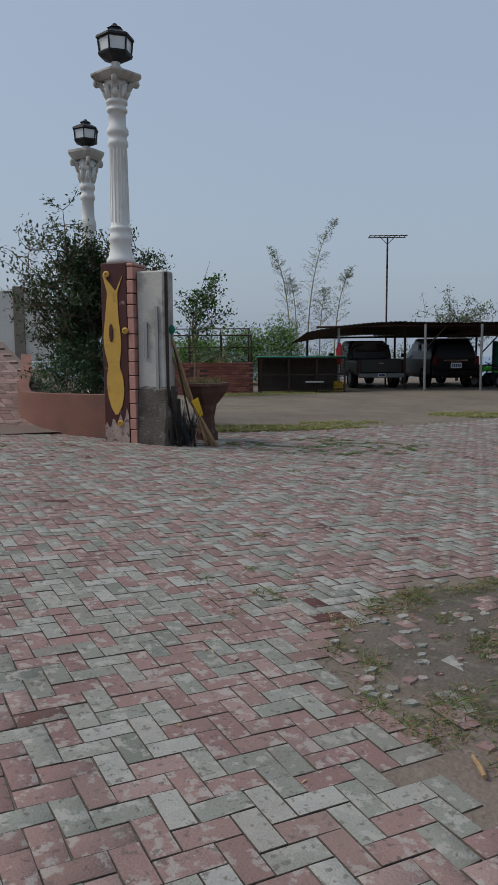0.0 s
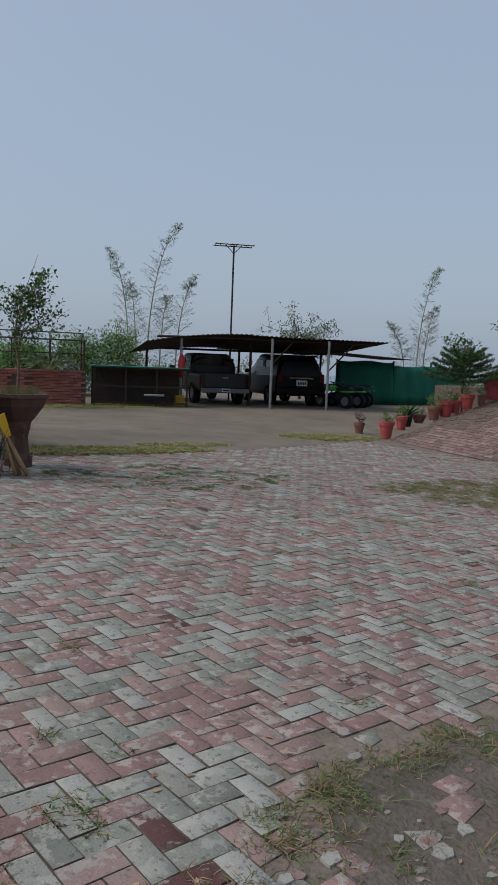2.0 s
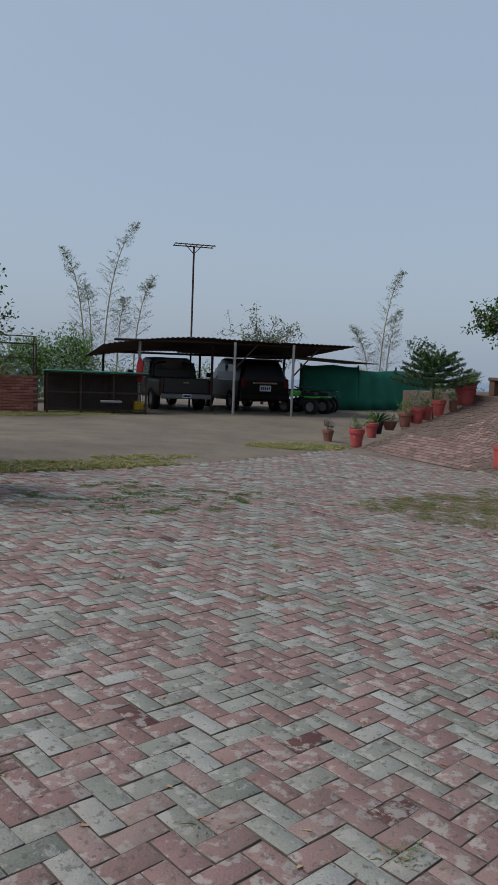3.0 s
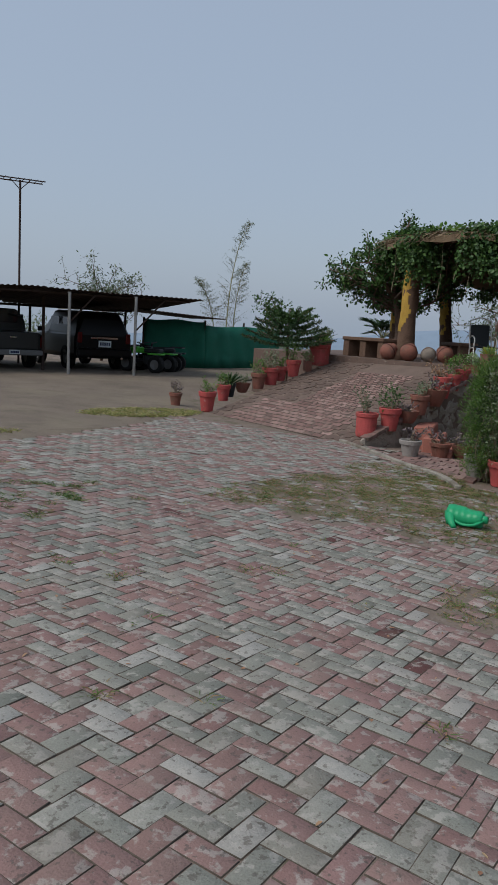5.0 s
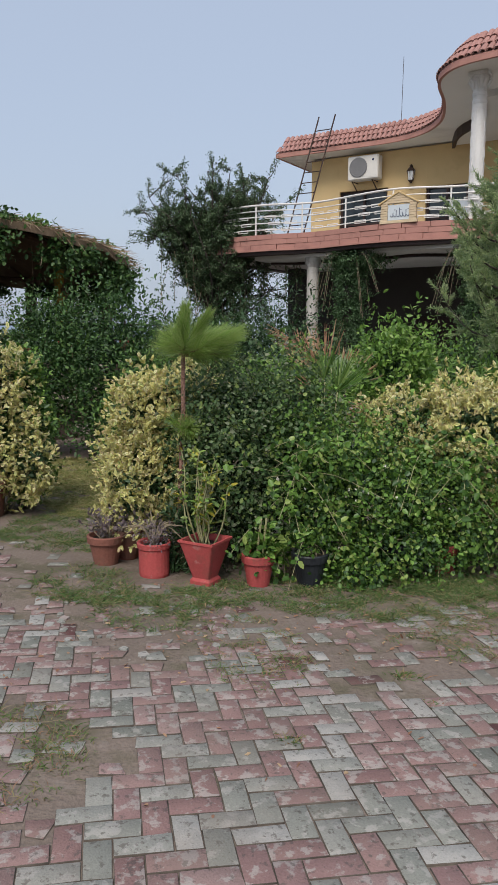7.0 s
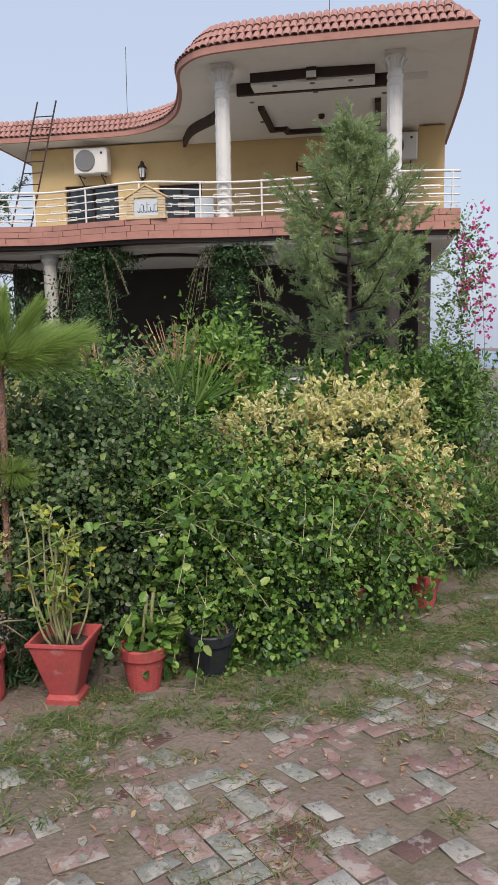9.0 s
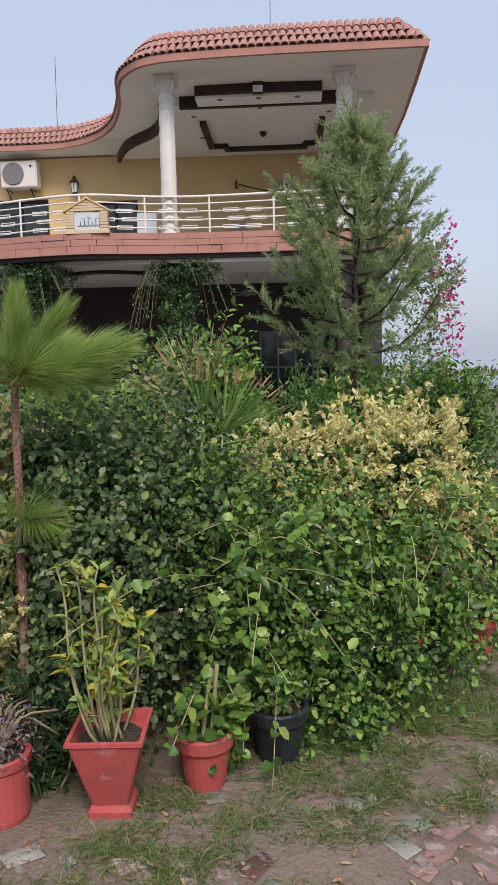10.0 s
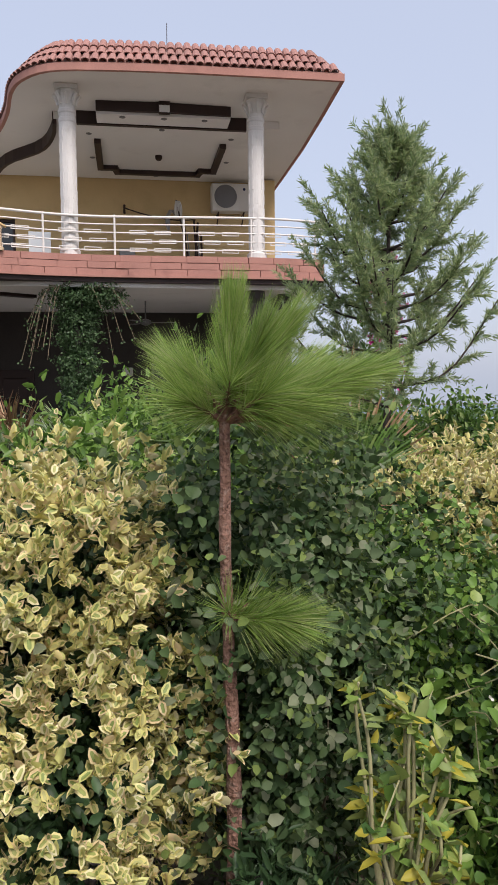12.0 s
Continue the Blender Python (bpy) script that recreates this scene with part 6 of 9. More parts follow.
def small_house_things():
    # flood lamp on the pelmet
    ob = tagged(new("flood_lamp"), "black flood lamp on the eave pelmet", "lamp")
    ob.matrix_world = H(1.7, 0.5, 6.94)
    part("body", box(0.22, 0.1, 0.28, 0, 0, -0.12, 0.015), M_BROWN, ob)
    part("face", box(0.2, 0.012, 0.13, 0, -0.054, -0.1, 0.003), M_PALEGLASS, ob, "pale lamp face")
    # paper board behind the railing
    ob = thing("white_board", box(0.42, 0.03, 0.62, 0, 0, 0, 0.005), M_SIGN, "pale blue-white board leaning behind the railing", "board", m=H(-0.75, 1.0, 4.02, rz=4))
    # antennas on the roof
    for u, v in ((1.9, 3.0), (-4.0, 5.6)):
        thing("roof_aerial", tube([(0, 0, 0), (0.02, 0, 2.0)], 0.008, 5), M_RUST, "thin steel rod on the roof", "aerial", m=H(u, v, 7.72))
    # pipes and mop-like poles at the balcony's back wall
    ob = tagged(new("pole_bundle"), "bundle of pipes and mops leaning on the ochre wall", "poles")
    ob.matrix_world = H(2.6, 5.1, 3.8)
    rng = random.Random(9)
    for k in range(6):
        x = -0.2 + k * 0.09
        part("pole", tube([(x, -0.35, 0), (x + rng.uniform(-0.1, 0.1), 0.1, rng.uniform(1.4, 2.1))], 0.018, 6), M_RUST if k % 2 else M_POLE, ob)
    part("mop_head", tube(spline([(-0.2, 0.05, 2.0), (-0.5, -0.02, 2.3), (-0.62, -0.05, 2.1), (-0.6, -0.05, 1.8)], 8), [0.03, 0.04, 0.05, 0.05, 0.05, 0.06, 0.06, 0.03], 8), M_POLE, ob)
    ob = tagged(new("wall_cable"), "dark cable draped along the ochre wall", "cable")
    ob.matrix_world = H(0.9, 5.14, 6.1)
    part("cable", tube(spline([(0, 0, 0.05), (0.5, -0.02, -0.1), (1.2, -0.02, -0.22), (1.8, 0, -0.2)], 12), 0.016, 5), M_RUST, ob)
    part("hook", tube([(0, 0.02, -0.08), (0, -0.06, 0.0), (0, -0.02, 0.12)], 0.03, 6), M_RUST, ob)
    ob = thing("wall_box", box(0.4, 0.08, 0.28, 0, 0, 0, 0.01), M_POLE, "grey electric box low on the ochre wall", "electric box", m=H(0.95, 5.1, 4.85))
    ob = tagged(new("exercise_frame"), "dark folded stand on the balcony floor", "stand")
    ob.matrix_world = H(1.9, 4.2, 3.8)
    for p in (((-0.2, 0, 0), (0.1, 0, 0.95)), ((0.15, 0.1, 0), (-0.1, 0, 0.8)), ((-0.15, -0.1, 0.6), (0.35, -0.1, 0.68))):
        part("bar", tube(p, 0.03, 6), M_RUST, ob)
    part("pad", box(0.42, 0.2, 0.16, 0.15, 0, 0.6, 0.05, seg=2), M_BLACKPOT, ob)
    # porch: washing machine, mirror, door, fan, switch box
    ob = tagged(new("washing_machine"), "white front-loading washing machine on the porch", "washing machine")
    ob.matrix_world = H(1.25, 0.9, FL + 0.1)
    part("body", box(0.6, 0.55, 0.85, 0, 0, 0, 0.02), M_ACWHITE, ob)
    part("door_ring", lathe([(0.15, 0), (0.21, 0.01), (0.21, 0.03), (0.16, 0.035)], 24), M_CHROME, ob, m=pose(0, -0.275, 0.42, 90))
    part("door_glass", lathe([(0.01, 0.02), (0.15, 0.012), (0.15, 0.0)], 24), M_GLASS, ob, m=pose(0, -0.278, 0.42, 90))
    part("control_panel", box(0.56, 0.012, 0.1, 0, -0.28, 0.72, 0.003), M_GREYMETAL, ob)
    thing("mirror_panel", box(0.5, 0.04, 1.0, 0, 0, 0, 0.01), M_MIRROR, "framed mirror leaning on the dark porch wall", "mirror", m=H(-0.5, 4.2, FL + 0.9))
    d = tagged(new("front_door"), "dark carved double front door", "door", kind="structure")
    d.matrix_world = H(-2.2, 4.26, FL + 0.1)
    for s in (-0.45, 0.45):
        lf = part("door_leaf", box(0.88, 0.06, 2.3, s, 0, 0, 0.01), M_BROWN, d)
        for z in (0.2, 1.0, 1.6):
            part("door_panel", box(0.6, 0.03, 0.5, s, -0.035, z, 0.02), M_BROWN, lf)
        part("door_handle", tube([(s * 0.2, -0.06, 1.0), (s * 0.2, -0.06, 1.25)], 0.015, 6), M_CHROME, lf)
    w = tagged(new("window_1"), "dark porch window with steel bars", "window", kind="structure")
    w.matrix_world = H(2.4, 4.24, FL + 0.8)
    part("pane", box(1.8, 0.03, 1.7, 0, 0, 0), M_GLASS, w)
    for k in range(5):
        part("bar", box(0.05, 0.07, 1.8, -0.9 + k * 0.45, -0.02, -0.05), M_GREYMETAL, w)
    for z in (-0.05, 0.8, 1.7):
        part("rail", box(1.85, 0.066, 0.05, 0, -0.02, z), M_GREYMETAL, w)
    f = tagged(new("ceiling_fan"), "ceiling fan hanging under the porch", "fan")
    f.matrix_world = H(1.3, 2.0, 3.44)
    part("rod", tube([(0, 0, 0), (0, 0, -0.4)], 0.015, 6), M_GREYMETAL, f)
    part("motor", lathe([(0.04, -0.52), (0.12, -0.48), (0.12, -0.42), (0.04, -0.38)], 16), M_GREYMETAL, f)
    for k in range(3):
        part("blade", box(0.55, 0.12, 0.01, 0.36, 0, -0.46, 0.003, m=Matrix.Rotation(k * 2.094, 4, 'Z')), M_GREYMETAL, f)
    thing("switch_box", box(0.25, 0.08, 0.2, 0, 0, 0, 0.01), M_ACWHITE, "white switch box on the dark porch wall", "switch box", m=H(0.9, 4.2, 1.9))


small_house_things()


L_CLIMB = leafmat("climber_leaf", [(0.05, 0.095, 0.04), (0.07, 0.12, 0.05), (0.095, 0.15, 0.065), (0.04, 0.075, 0.03), (0.13, 0.18, 0.09)], 0.5, 0.2)
L_IVY = leafmat("ivy_leaf", [(0.04, 0.085, 0.03), (0.055, 0.11, 0.04), (0.075, 0.14, 0.055), (0.05, 0.1, 0.035)], 0.5, 0.15)


def ivy_column(u, v, w, seed, label, top=3.5, drop=3.0):
    """Dense small-leaved ivy hanging down a porch column."""
    rng = np.random.default_rng(seed)
    ob = tagged(new("ivy"), label, "ivy", "ivy on the porch columns")
    ob.matrix_world = H(u, v, 0)
    bl = [(0, 0, top - 0.3 - k * drop / 5, w * (1 - 0.06 * k), w * 0.8, drop / 7) for k in range(5)] + [(0.2, 0, top - 0.2, w * 1.5, w, 0.25)]
    part("foliage", leaf_cloud("foliage", rng, bl, 17000, 0.05, 0.038, L_IVY, (0.5, 1.15), -5, -0.3, 0.9), None, ob)
    Ps, Ds = [], []
    for k in range(16):
        a = rng.uniform(-1.6, 1.6)
        e = np.array([math.copysign(rng.uniform(0.4, 1.2), a), rng.uniform(-0.5, 0.1), top - rng.uniform(0.3, 1.6)])
        pts = spline([(0, -0.1, top - 0.2), (e[0] * 0.6, e[1], top - 0.1), e], 10)
        part("runner", tube(pts, 0.006, 4), M_TWIG, ob)
        for i in range(2, 10):
            for q in range(4):
                Ps.append(pts[i] + rng.normal(size=3) * 0.03)
                Ds.append(rng.normal(size=3) + [0, 0, -0.5])
    part("runner_leaves", leaf_mesh("runner_leaves", np.array(Ps), np.array(Ds), rng.normal(size=(len(Ps), 3)), 0.05, 0.035, L_IVY), None, ob)


ivy_column(0.0, 0.2, 0.42, 91, "dense dark ivy hanging down a porch column")
ivy_column(-3.1, 0.2, 0.48, 92, "dense dark ivy covering another porch column")
# tall climber at the balcony's end
cl = tree("climbing_shrub", 25.4, 1.7, gz(25.4, 1.7), [(0, 0, 0), (0.1, -0.1, 1.4), (0.0, 0.1, 3.0), (0.0, 0.0, 5.4)], 0.13,
          [(0, 0, 5.4, 1.5, 1.5, 0.95), (0.2, -1.0, 5.5, 1.1, 1.2, 0.7), (0, 1.3, 5.0, 0.8, 0.9, 0.8), (-0.2, -0.2, 3.9, 0.9, 1.2, 0.8), (-0.2, -0.1, 2.6, 0.5, 0.6, 1.0), (-0.1, -1.6, 3.5, 0.4, 0.7, 0.6), (0, -0.3, 1.2, 0.5, 0.6, 0.8), (-0.8, 0.1, 5.0, 0.5, 0.7, 0.65), (-0.3, 0.8, 4.7, 0.6, 0.7, 0.8), (-0.95, -0.5, 5.3, 0.4, 0.5, 0.4), (-0.9, -0.8, 4.7, 0.4, 0.6, 0.5), (-0.8, 0.2, 4.3, 0.4, 0.8, 0.45)], 120000, 0.065, 0.028, L_CLIMB,
          "dense small-leaved climber grown over the balcony's end", 95, limbs=110, up=0.1, twig=9, category="climber", bark=M_DARKBARK)


def hanging_runners():
    """Long leafy runners trailing from the climber under the balcony's end."""
    rng = np.random.default_rng(97)
    Ps, Ds = [], []
    for k in range(46):
        p = np.array([rng.uniform(-0.6, 0.4), rng.uniform(-2.3, 1.6), rng.uniform(3.8, 4.7)])
        ln = rng.uniform(0.8, 2.6)
        pts = spline([p, p + rng.normal(size=3) * 0.12 - [0, 0, ln * 0.5], p + rng.normal(size=3) * 0.2 - [0, 0, ln]], 8)
        part("runner", tube(pts, 0.008, 4), M_TWIG, cl)
        for q in range(60):
            u = rng.uniform(0, 6.99)
            Ps.append(pts[int(u)] + (pts[int(u) + 1] - pts[int(u)]) * (u % 1) + rng.normal(size=3) * 0.05)
            Ds.append(rng.normal(size=3) + [0, 0, -0.6])
    part("runner_leaves", leaf_mesh("runner_leaves", np.array(Ps), np.array(Ds), rng.normal(size=(len(Ps), 3)), 0.07, 0.035, L_CLIMB), None, cl)


hanging_runners()


# ---------------------------------------------------------------- ramp, platform, gazebo
PZ = 1.14
RAMP = [(15.4, 13.3, -0.26), (14.4, 9.3, -0.33), (17.9, 8.3, 1.0), (19.8, 12.8, 0.86)]


def ramp_point(a, b):
    """a from the left side to the right, b from foot to top."""
    P = [Vector(p) for p in RAMP]
    return (P[0].lerp(P[1], a)).lerp(P[3].lerp(P[2], a), b)


def ramp():
    bm = bmesh.new()
    n = 12
    top = [[bm.verts.new(ramp_point(i / n, j / n)) for j in range(n + 1)] for i in range(n + 1)]
    for i in range(n):
        for j in range(n):
            bm.faces.new((top[i][j], top[i + 1][j], top[i + 1][j + 1], top[i][j + 1]))
    side = [(v.co.copy()) for v in top[n]]
    low = [bm.verts.new((c.x, c.y, -0.6)) for c in side]
    for j in range(n):
        bm.faces.new((top[n][j], low[j], low[j + 1], top[n][j + 1]))
    ob = thing("ramp", bm, M_MORTAR, "sloping brick and flagstone ramp", "ramp", kind="structure")
    rng = random.Random(6)
    # brick lane up the middle, flagstones to either side
    V, F = paver_mesh("ramp_brick", 0.1, 0.2, M_REDPAVER)
    one = soiled(from_arrays("ramp_brick", V, F, M_REDPAVER_OB))
    count = 0
    nrow = 30
    for k in range(nrow):
        b = (k + 0.5) / nrow
        for q in range(12):
            a = 0.34 + (q + 0.5 + 0.5 * (k % 2)) / 12 * 0.36
            if b < 0.3:
                a = 0.12 + (q + 0.5 + 0.5 * (k % 2)) / 12 * 0.66
            p = ramp_point(a, b)
            t = (ramp_point(a, b + 0.02) - p).normalized()
            s = (ramp_point(a + 0.02, b) - p).normalized()
            up = s.cross(t).normalized()
            m = Matrix((s, t, up)).transposed().to_4x4()
            m.translation = p + up * 0.012
            if count < 300:
                o = new("ramp_brick", one)
                o.parent = ob
                o.matrix_local = m @ Matrix.Diagonal((0.57 if b >= 0.3 else 1.1, 1.22, 1, 1)) @ Matrix.Rotation(rng.gauss(0, 0.015), 4, 'Z')
                count += 1
    cells = [((q + 0.5 + 0.5 * (k % 2)) / 19 + rng.uniform(-0.008, 0.008), (k + 0.5) / 19 + rng.uniform(-0.01, 0.01)) for k in range(19) for q in range(19)]
    for a, b in cells:
        if a > 0.985 or (0.1 < a < 0.8 if b < 0.3 else 0.32 < a < 0.73):
            continue
        c = ramp_point(a, b)
        ra = (ramp_point(a + 0.026, b) - c).length
        rb = (ramp_point(a, b + 0.026) - c).length
        t = (ramp_point(a, b + 0.02) - c).normalized()
        s = (ramp_point(a + 0.02, b) - c).normalized()
        up = s.cross(t).normalized()
        fb = bmesh.new()
        ph = rng.random()
        pts = [(ra * rng.uniform(0.85, 1.25) * math.cos(i * 1.047 + ph), rb * rng.uniform(0.85, 1.25) * math.sin(i * 1.047 + ph)) for i in range(6)]
        prism(pts, -0.02, rng.uniform(0.008, 0.018), fb)
        m = Matrix((s, t, up)).transposed().to_4x4()
        m.translation = c
        part("flagstone", fb, M_FLAG, ob, m=m)
    # platform behind
    pl = thing("platform", prism([(17.85, 8.25), (19.85, 12.9), (21, 16), (30, 16), (30, 3.5), (20.5, 3.5), (18.5, 6.0)], -0.6, PZ - 0.12), M_FLAG, "raised flagstone terrace", "terrace", kind="structure")
    # rubble retaining wall along the ramp's flank
    wall = tagged(new("wall_rubble", None), "low rubble retaining wall beside the ramp", "wall", kind="structure")
    a, c = ramp_point(1, 0.05), ramp_point(1, 1)
    for k in range(230):
        u = rng.random()
        p = a.lerp(c, u)
        z = rng.uniform(-0.4, p.z - 0.05)
        s = rng.uniform(0.09, 0.17)
        st = stone_mesh(rng, s)
        part("stone", st, None, wall, m=Matrix.Translation((p.x, p.y + 0.03, z)) @ pose(0, 0, 0, 0, 0, -16) @ Matrix.Diagonal((1.2, 0.42, 0.9, 1)) @ Euler((0, rng.random() * 6, 0)).to_matrix().to_4x4())
    for k in range(16):
        p, q = a.lerp(c, k / 16), a.lerp(c, (k + 1) / 16)
        d = q - p
        part("coping_brick", box(d.length - 0.012, 0.2, 0.07, 0, 0, 0, 0.008), M_REDPAVER_OB, wall, m=Matrix.Translation((p + q) / 2 + Vector((0, 0.03, 0.01))) @ d.to_track_quat('X', 'Z').to_matrix().to_4x4())
    for k in range(50):
        p = Vector((18.5, 6.0, 0)).lerp(Vector((17.9, 8.3, 0)), rng.random()) if k % 2 else Vector((18.5, 6.0, 0)).lerp(Vector((20.5, 3.5, 0)), rng.random())
        part("stone", stone_mesh(rng, rng.uniform(0.12, 0.24)), None, wall, m=Matrix.Translation((p.x, p.y, rng.uniform(-0.4, PZ - 0.15))) @ Euler((rng.random() * 6, rng.random() * 6, rng.random() * 6)).to_matrix().to_4x4())


STONES = {}


def stone_mesh(rng, s):
    """One of a few lumpy stones, shared, near the given size."""
    k = (round(s, 2), rng.randrange(3))
    if k not in STONES:
        b = bmesh.new()
        bmesh.ops.create_icosphere(b, subdivisions=1, radius=s)
        for v in b.verts:
            v.co *= 1 + 0.35 * noise.noise(v.co * 9 / max(s * 5, 0.3) + Vector((k[1] * 3.3, s * 40, 1)))
            v.co.z *= 0.7
        STONES[k] = mesh_from("stone", b, M_STONE)
    return STONES[k]


M_REDPAVER_OB = mat("red_paver_loose", (0.3, 0.15, 0.12), 0.9, 0.25, 2, 80, 0.3, per_object=True,
                    ramp=['L', (0, (0.15, 0.088, 0.076)), (0.5, (0.21, 0.128, 0.112)), (1, (0.29, 0.195, 0.17))], stain=[((0.2, 0.16, 0.13), 3, 0.5, 0.7, 0.7), ((0.085, 0.068, 0.054), 7, 0.52, 0.62, 0.7)])


# ---------------------------------------------------------------- gazebo
GX, GY = 22.6, 8.3


def gazebo():
    rng = np.random.default_rng(15)
    g = empty("gazebo", GX, GY, PZ - 0.1, label="rustic log gazebo with thatched roof", category="gazebo")
    posts = [(19.99, 10.94, 0.2, True), (20.98, 7.8, 0.2, False), (23.8, 8.93, 0.19, False), (23.3, 5.6, 0.17, True), (23.2, 11.05, 0.17, True),
             (26.2, 6.7, 0.17, False), (21.75, 12.0, 0.14, True), (24.9, 4.6, 0.18, False)]
    for x, y, r, yel in posts:
        x, y = x - GX, y - GY
        top = 2.5 if y < -2 else 2.75
        lean = rng.normal(size=2) * 0.06
        pts = spline([(x, y, -0.05), (x + lean[0], y + lean[1], top * 0.5), (x + lean[0] * 0.5, y + lean[1] * 2, top)], 9)
        p = part("log_post", tube(pts, [r * 1.25, r * 1.1, r, r * 0.95, r * 0.9, r * 0.9, r * 0.88, r * 0.88, r * 0.9], 12), M_LOG, g, "rough log post", True)
        for v in p.data.vertices:
            v.co += Vector((noise.noise(v.co * 6), noise.noise(v.co * 6 + Vector((3, 1, 7))), 0)) * 0.035
        if yel:
            mid = spline([pts[i] for i in (2, 3, 4, 5, 6, 7)], 18)
            k = tube(mid, [float(np.interp(i, [0, 6, 17], [r * 1.06, r * 0.99, r * 0.95])) for i in range(18)], 28, cap=False)
            for v in k.verts:
                v.co += Vector((noise.noise(v.co * 6), noise.noise(v.co * 6 + Vector((3, 1, 7))), 0)) * 0.035
            gone = []
            for f in k.faces:
                c = f.calc_center_median()
                ax = mid[int(np.argmin([abs(q[2] - c.z) for q in mid]))]
                off = abs((math.degrees(math.atan2(c.y - ax[1], c.x - ax[0])) - 140 + 180) % 360 - 180)
                if off > 62 + 45 * noise.noise(c * 3.1) - 40 * abs(c.z - 1.5) ** 2:
                    gone.append(f)
            bmesh.ops.delete(k, geom=gone, context='FACES')
            part("painted_patch", k, M_LOGYEL, p, "yellow painted patch", True)
    # roof: rim higher towards the courtyard
    def rim(a, rad):
        x, y = math.cos(a) * rad, math.sin(a) * rad
        z = 2.3 + 0.35 * (-math.cos(a)) + 0.28 * math.sin(a)
        return x, y, z
    n = 36
    bm = bmesh.new()
    apex_z = 3.6
    rings = []
    for f in (1.0, 0.75, 0.5, 0.25, 0.1):
        ring = []
        for i in range(n):
            a = 2 * math.pi * i / n
            x, y, z = rim(a, 4.2 * f)
            z = z * f ** 0.8 + apex_z * (1 - f ** 0.8) + 0.05 * math.sin(i * 2.7)
            ring.append(bm.verts.new((x, y, z)))
        rings.append(ring)
    for r0, r1 in zip(rings, rings[1:]):
        for i in range(n):
            bm.faces.new((r0[i], r0[(i + 1) % n], r1[(i + 1) % n], r1[i]))
    r = bmesh.ops.extrude_face_region(bm, geom=bm.faces[:])
    bmesh.ops.translate(bm, vec=(0, 0, -0.14), verts=[v for v in r["geom"] if isinstance(v, bmesh.types.BMVert)])
    bmesh.ops.recalc_face_normals(bm, faces=bm.faces)
    roof_ob = part("thatched_roof", bm, M_THATCH, g, "weathered brown thatch")
    # loose straw over the thatch
    m = 9000
    a = rng.uniform(0, 2 * math.pi, m)
    f = rng.uniform(0.08, 1.0, m) ** 0.6
    ca, sa = np.cos(a), np.sin(a)
    zr = 2.3 - 0.35 * ca + 0.28 * sa
    z = zr * f ** 0.8 + apex_z * (1 - f ** 0.8) + 0.03
    P = np.c_[ca * 4.2 * f, sa * 4.2 * f, z]
    D = np.c_[ca, sa, -0.32 * np.ones(m)] + rng.normal(size=(m, 3)) * 0.2
    L = rng.uniform(0.2, 0.5, (m, 1))
    st = part("straw", strips("straw", P, P + D * L * 0.5 + [0, 0, 0.02], P + D * L, 0.007, M_THATCH, rng), None, roof_ob, "loose straw")
    # rafters and ring beam
    b = bmesh.new()
    for i in range(14):
        a = 2 * math.pi * i / 14
        x, y, z = rim(a, 4.0)
        part("rafter", tube([(0, 0, apex_z - 0.2), (x, y, z - 0.12)], 0.045, 7), M_LOG, g)
    pts = [rim(2 * math.pi * i / 24, 3.2) for i in range(25)]
    part("ring_beam", tube([(x, y, z + 0.02) for x, y, z in pts], 0.07, 8, cap=False), M_LOG, g)
    ty = part("roof_tyre", lathe([(0.35, -0.12), (0.5, -0.12), (0.58, -0.05), (0.58, 0.05), (0.5, 0.12), (0.35, 0.12)], 26, cap=False), M_RUBBER, g, "old tyre on the roof top", True, m=pose(0, 0, apex_z - 0.1))
    # vines hanging from the rim
    vine = empty("gazebo_vine", GX, GY, PZ - 0.1, label="leafy vine draped round the gazebo eaves", category="vine")
    bl = []
    for i in range(26):
        a = 2 * math.pi * (i + 0.3 * math.sin(i * 3.3)) / 26
        x, y, z = rim(a, 4.0)
        side = 1.0 if -0.2 < -math.cos(a) + 0.5 else 0.5
        h = rng.uniform(0.2, 0.6) * side
        bl.append((x, y, z - 0.18 - h * 0.5, 0.4, 0.4, h))
        if -math.cos(a) > 0.1 and math.sin(a) > -0.55:
            bl.append((x * 0.96, y * 0.96, z + 0.06, 0.45, 0.45, 0.16))
            bl.append((x * 1.0, y * 1.0, z - 0.05, 0.35, 0.35, 0.2))
    part("foliage", leaf_cloud("foliage", rng, bl, 22000, 0.085, 0.066, L_VINE, (0.4, 1.2), -5, -0.2, 0.9), None, vine)
    bl = [(*rim(2 * math.pi * i / 12 + 1.7, 3.7)[:2], rim(2 * math.pi * i / 12 + 1.7, 3.7)[2] + 0.12, 0.5, 0.5, 0.12) for i in range(8)]
    part("top_foliage", leaf_cloud("top_foliage", rng, bl, 1600, 0.1, 0.07, L_MID, (0.4, 1.1), -5, 0.5, 0.9), None, vine)
    Ps, Ds = [], []
    for k in range(40):
        a = rng.uniform(0, 6.28)
        x, y, z = rim(a, rng.uniform(3.0, 4.2))
        ln = rng.uniform(0.4, 1.4)
        part("runner", tube([(x, y, z - 0.1), (x + 0.05, y, z - 0.1 - ln * 0.5), (x, y + 0.04, z - 0.1 - ln)], 0.008, 4), M_TWIG, vine)
        for q in range(14):
            Ps.append((x, y, z - 0.1 - ln * rng.random()))
            Ds.append(rng.normal(size=3) + [0, 0, -0.6])
    part("runner_leaves", leaf_mesh("runner_leaves", np.array(Ps), np.array(Ds), rng.normal(size=(len(Ps), 3)), 0.1, 0.075, L_VINE), None, vine)


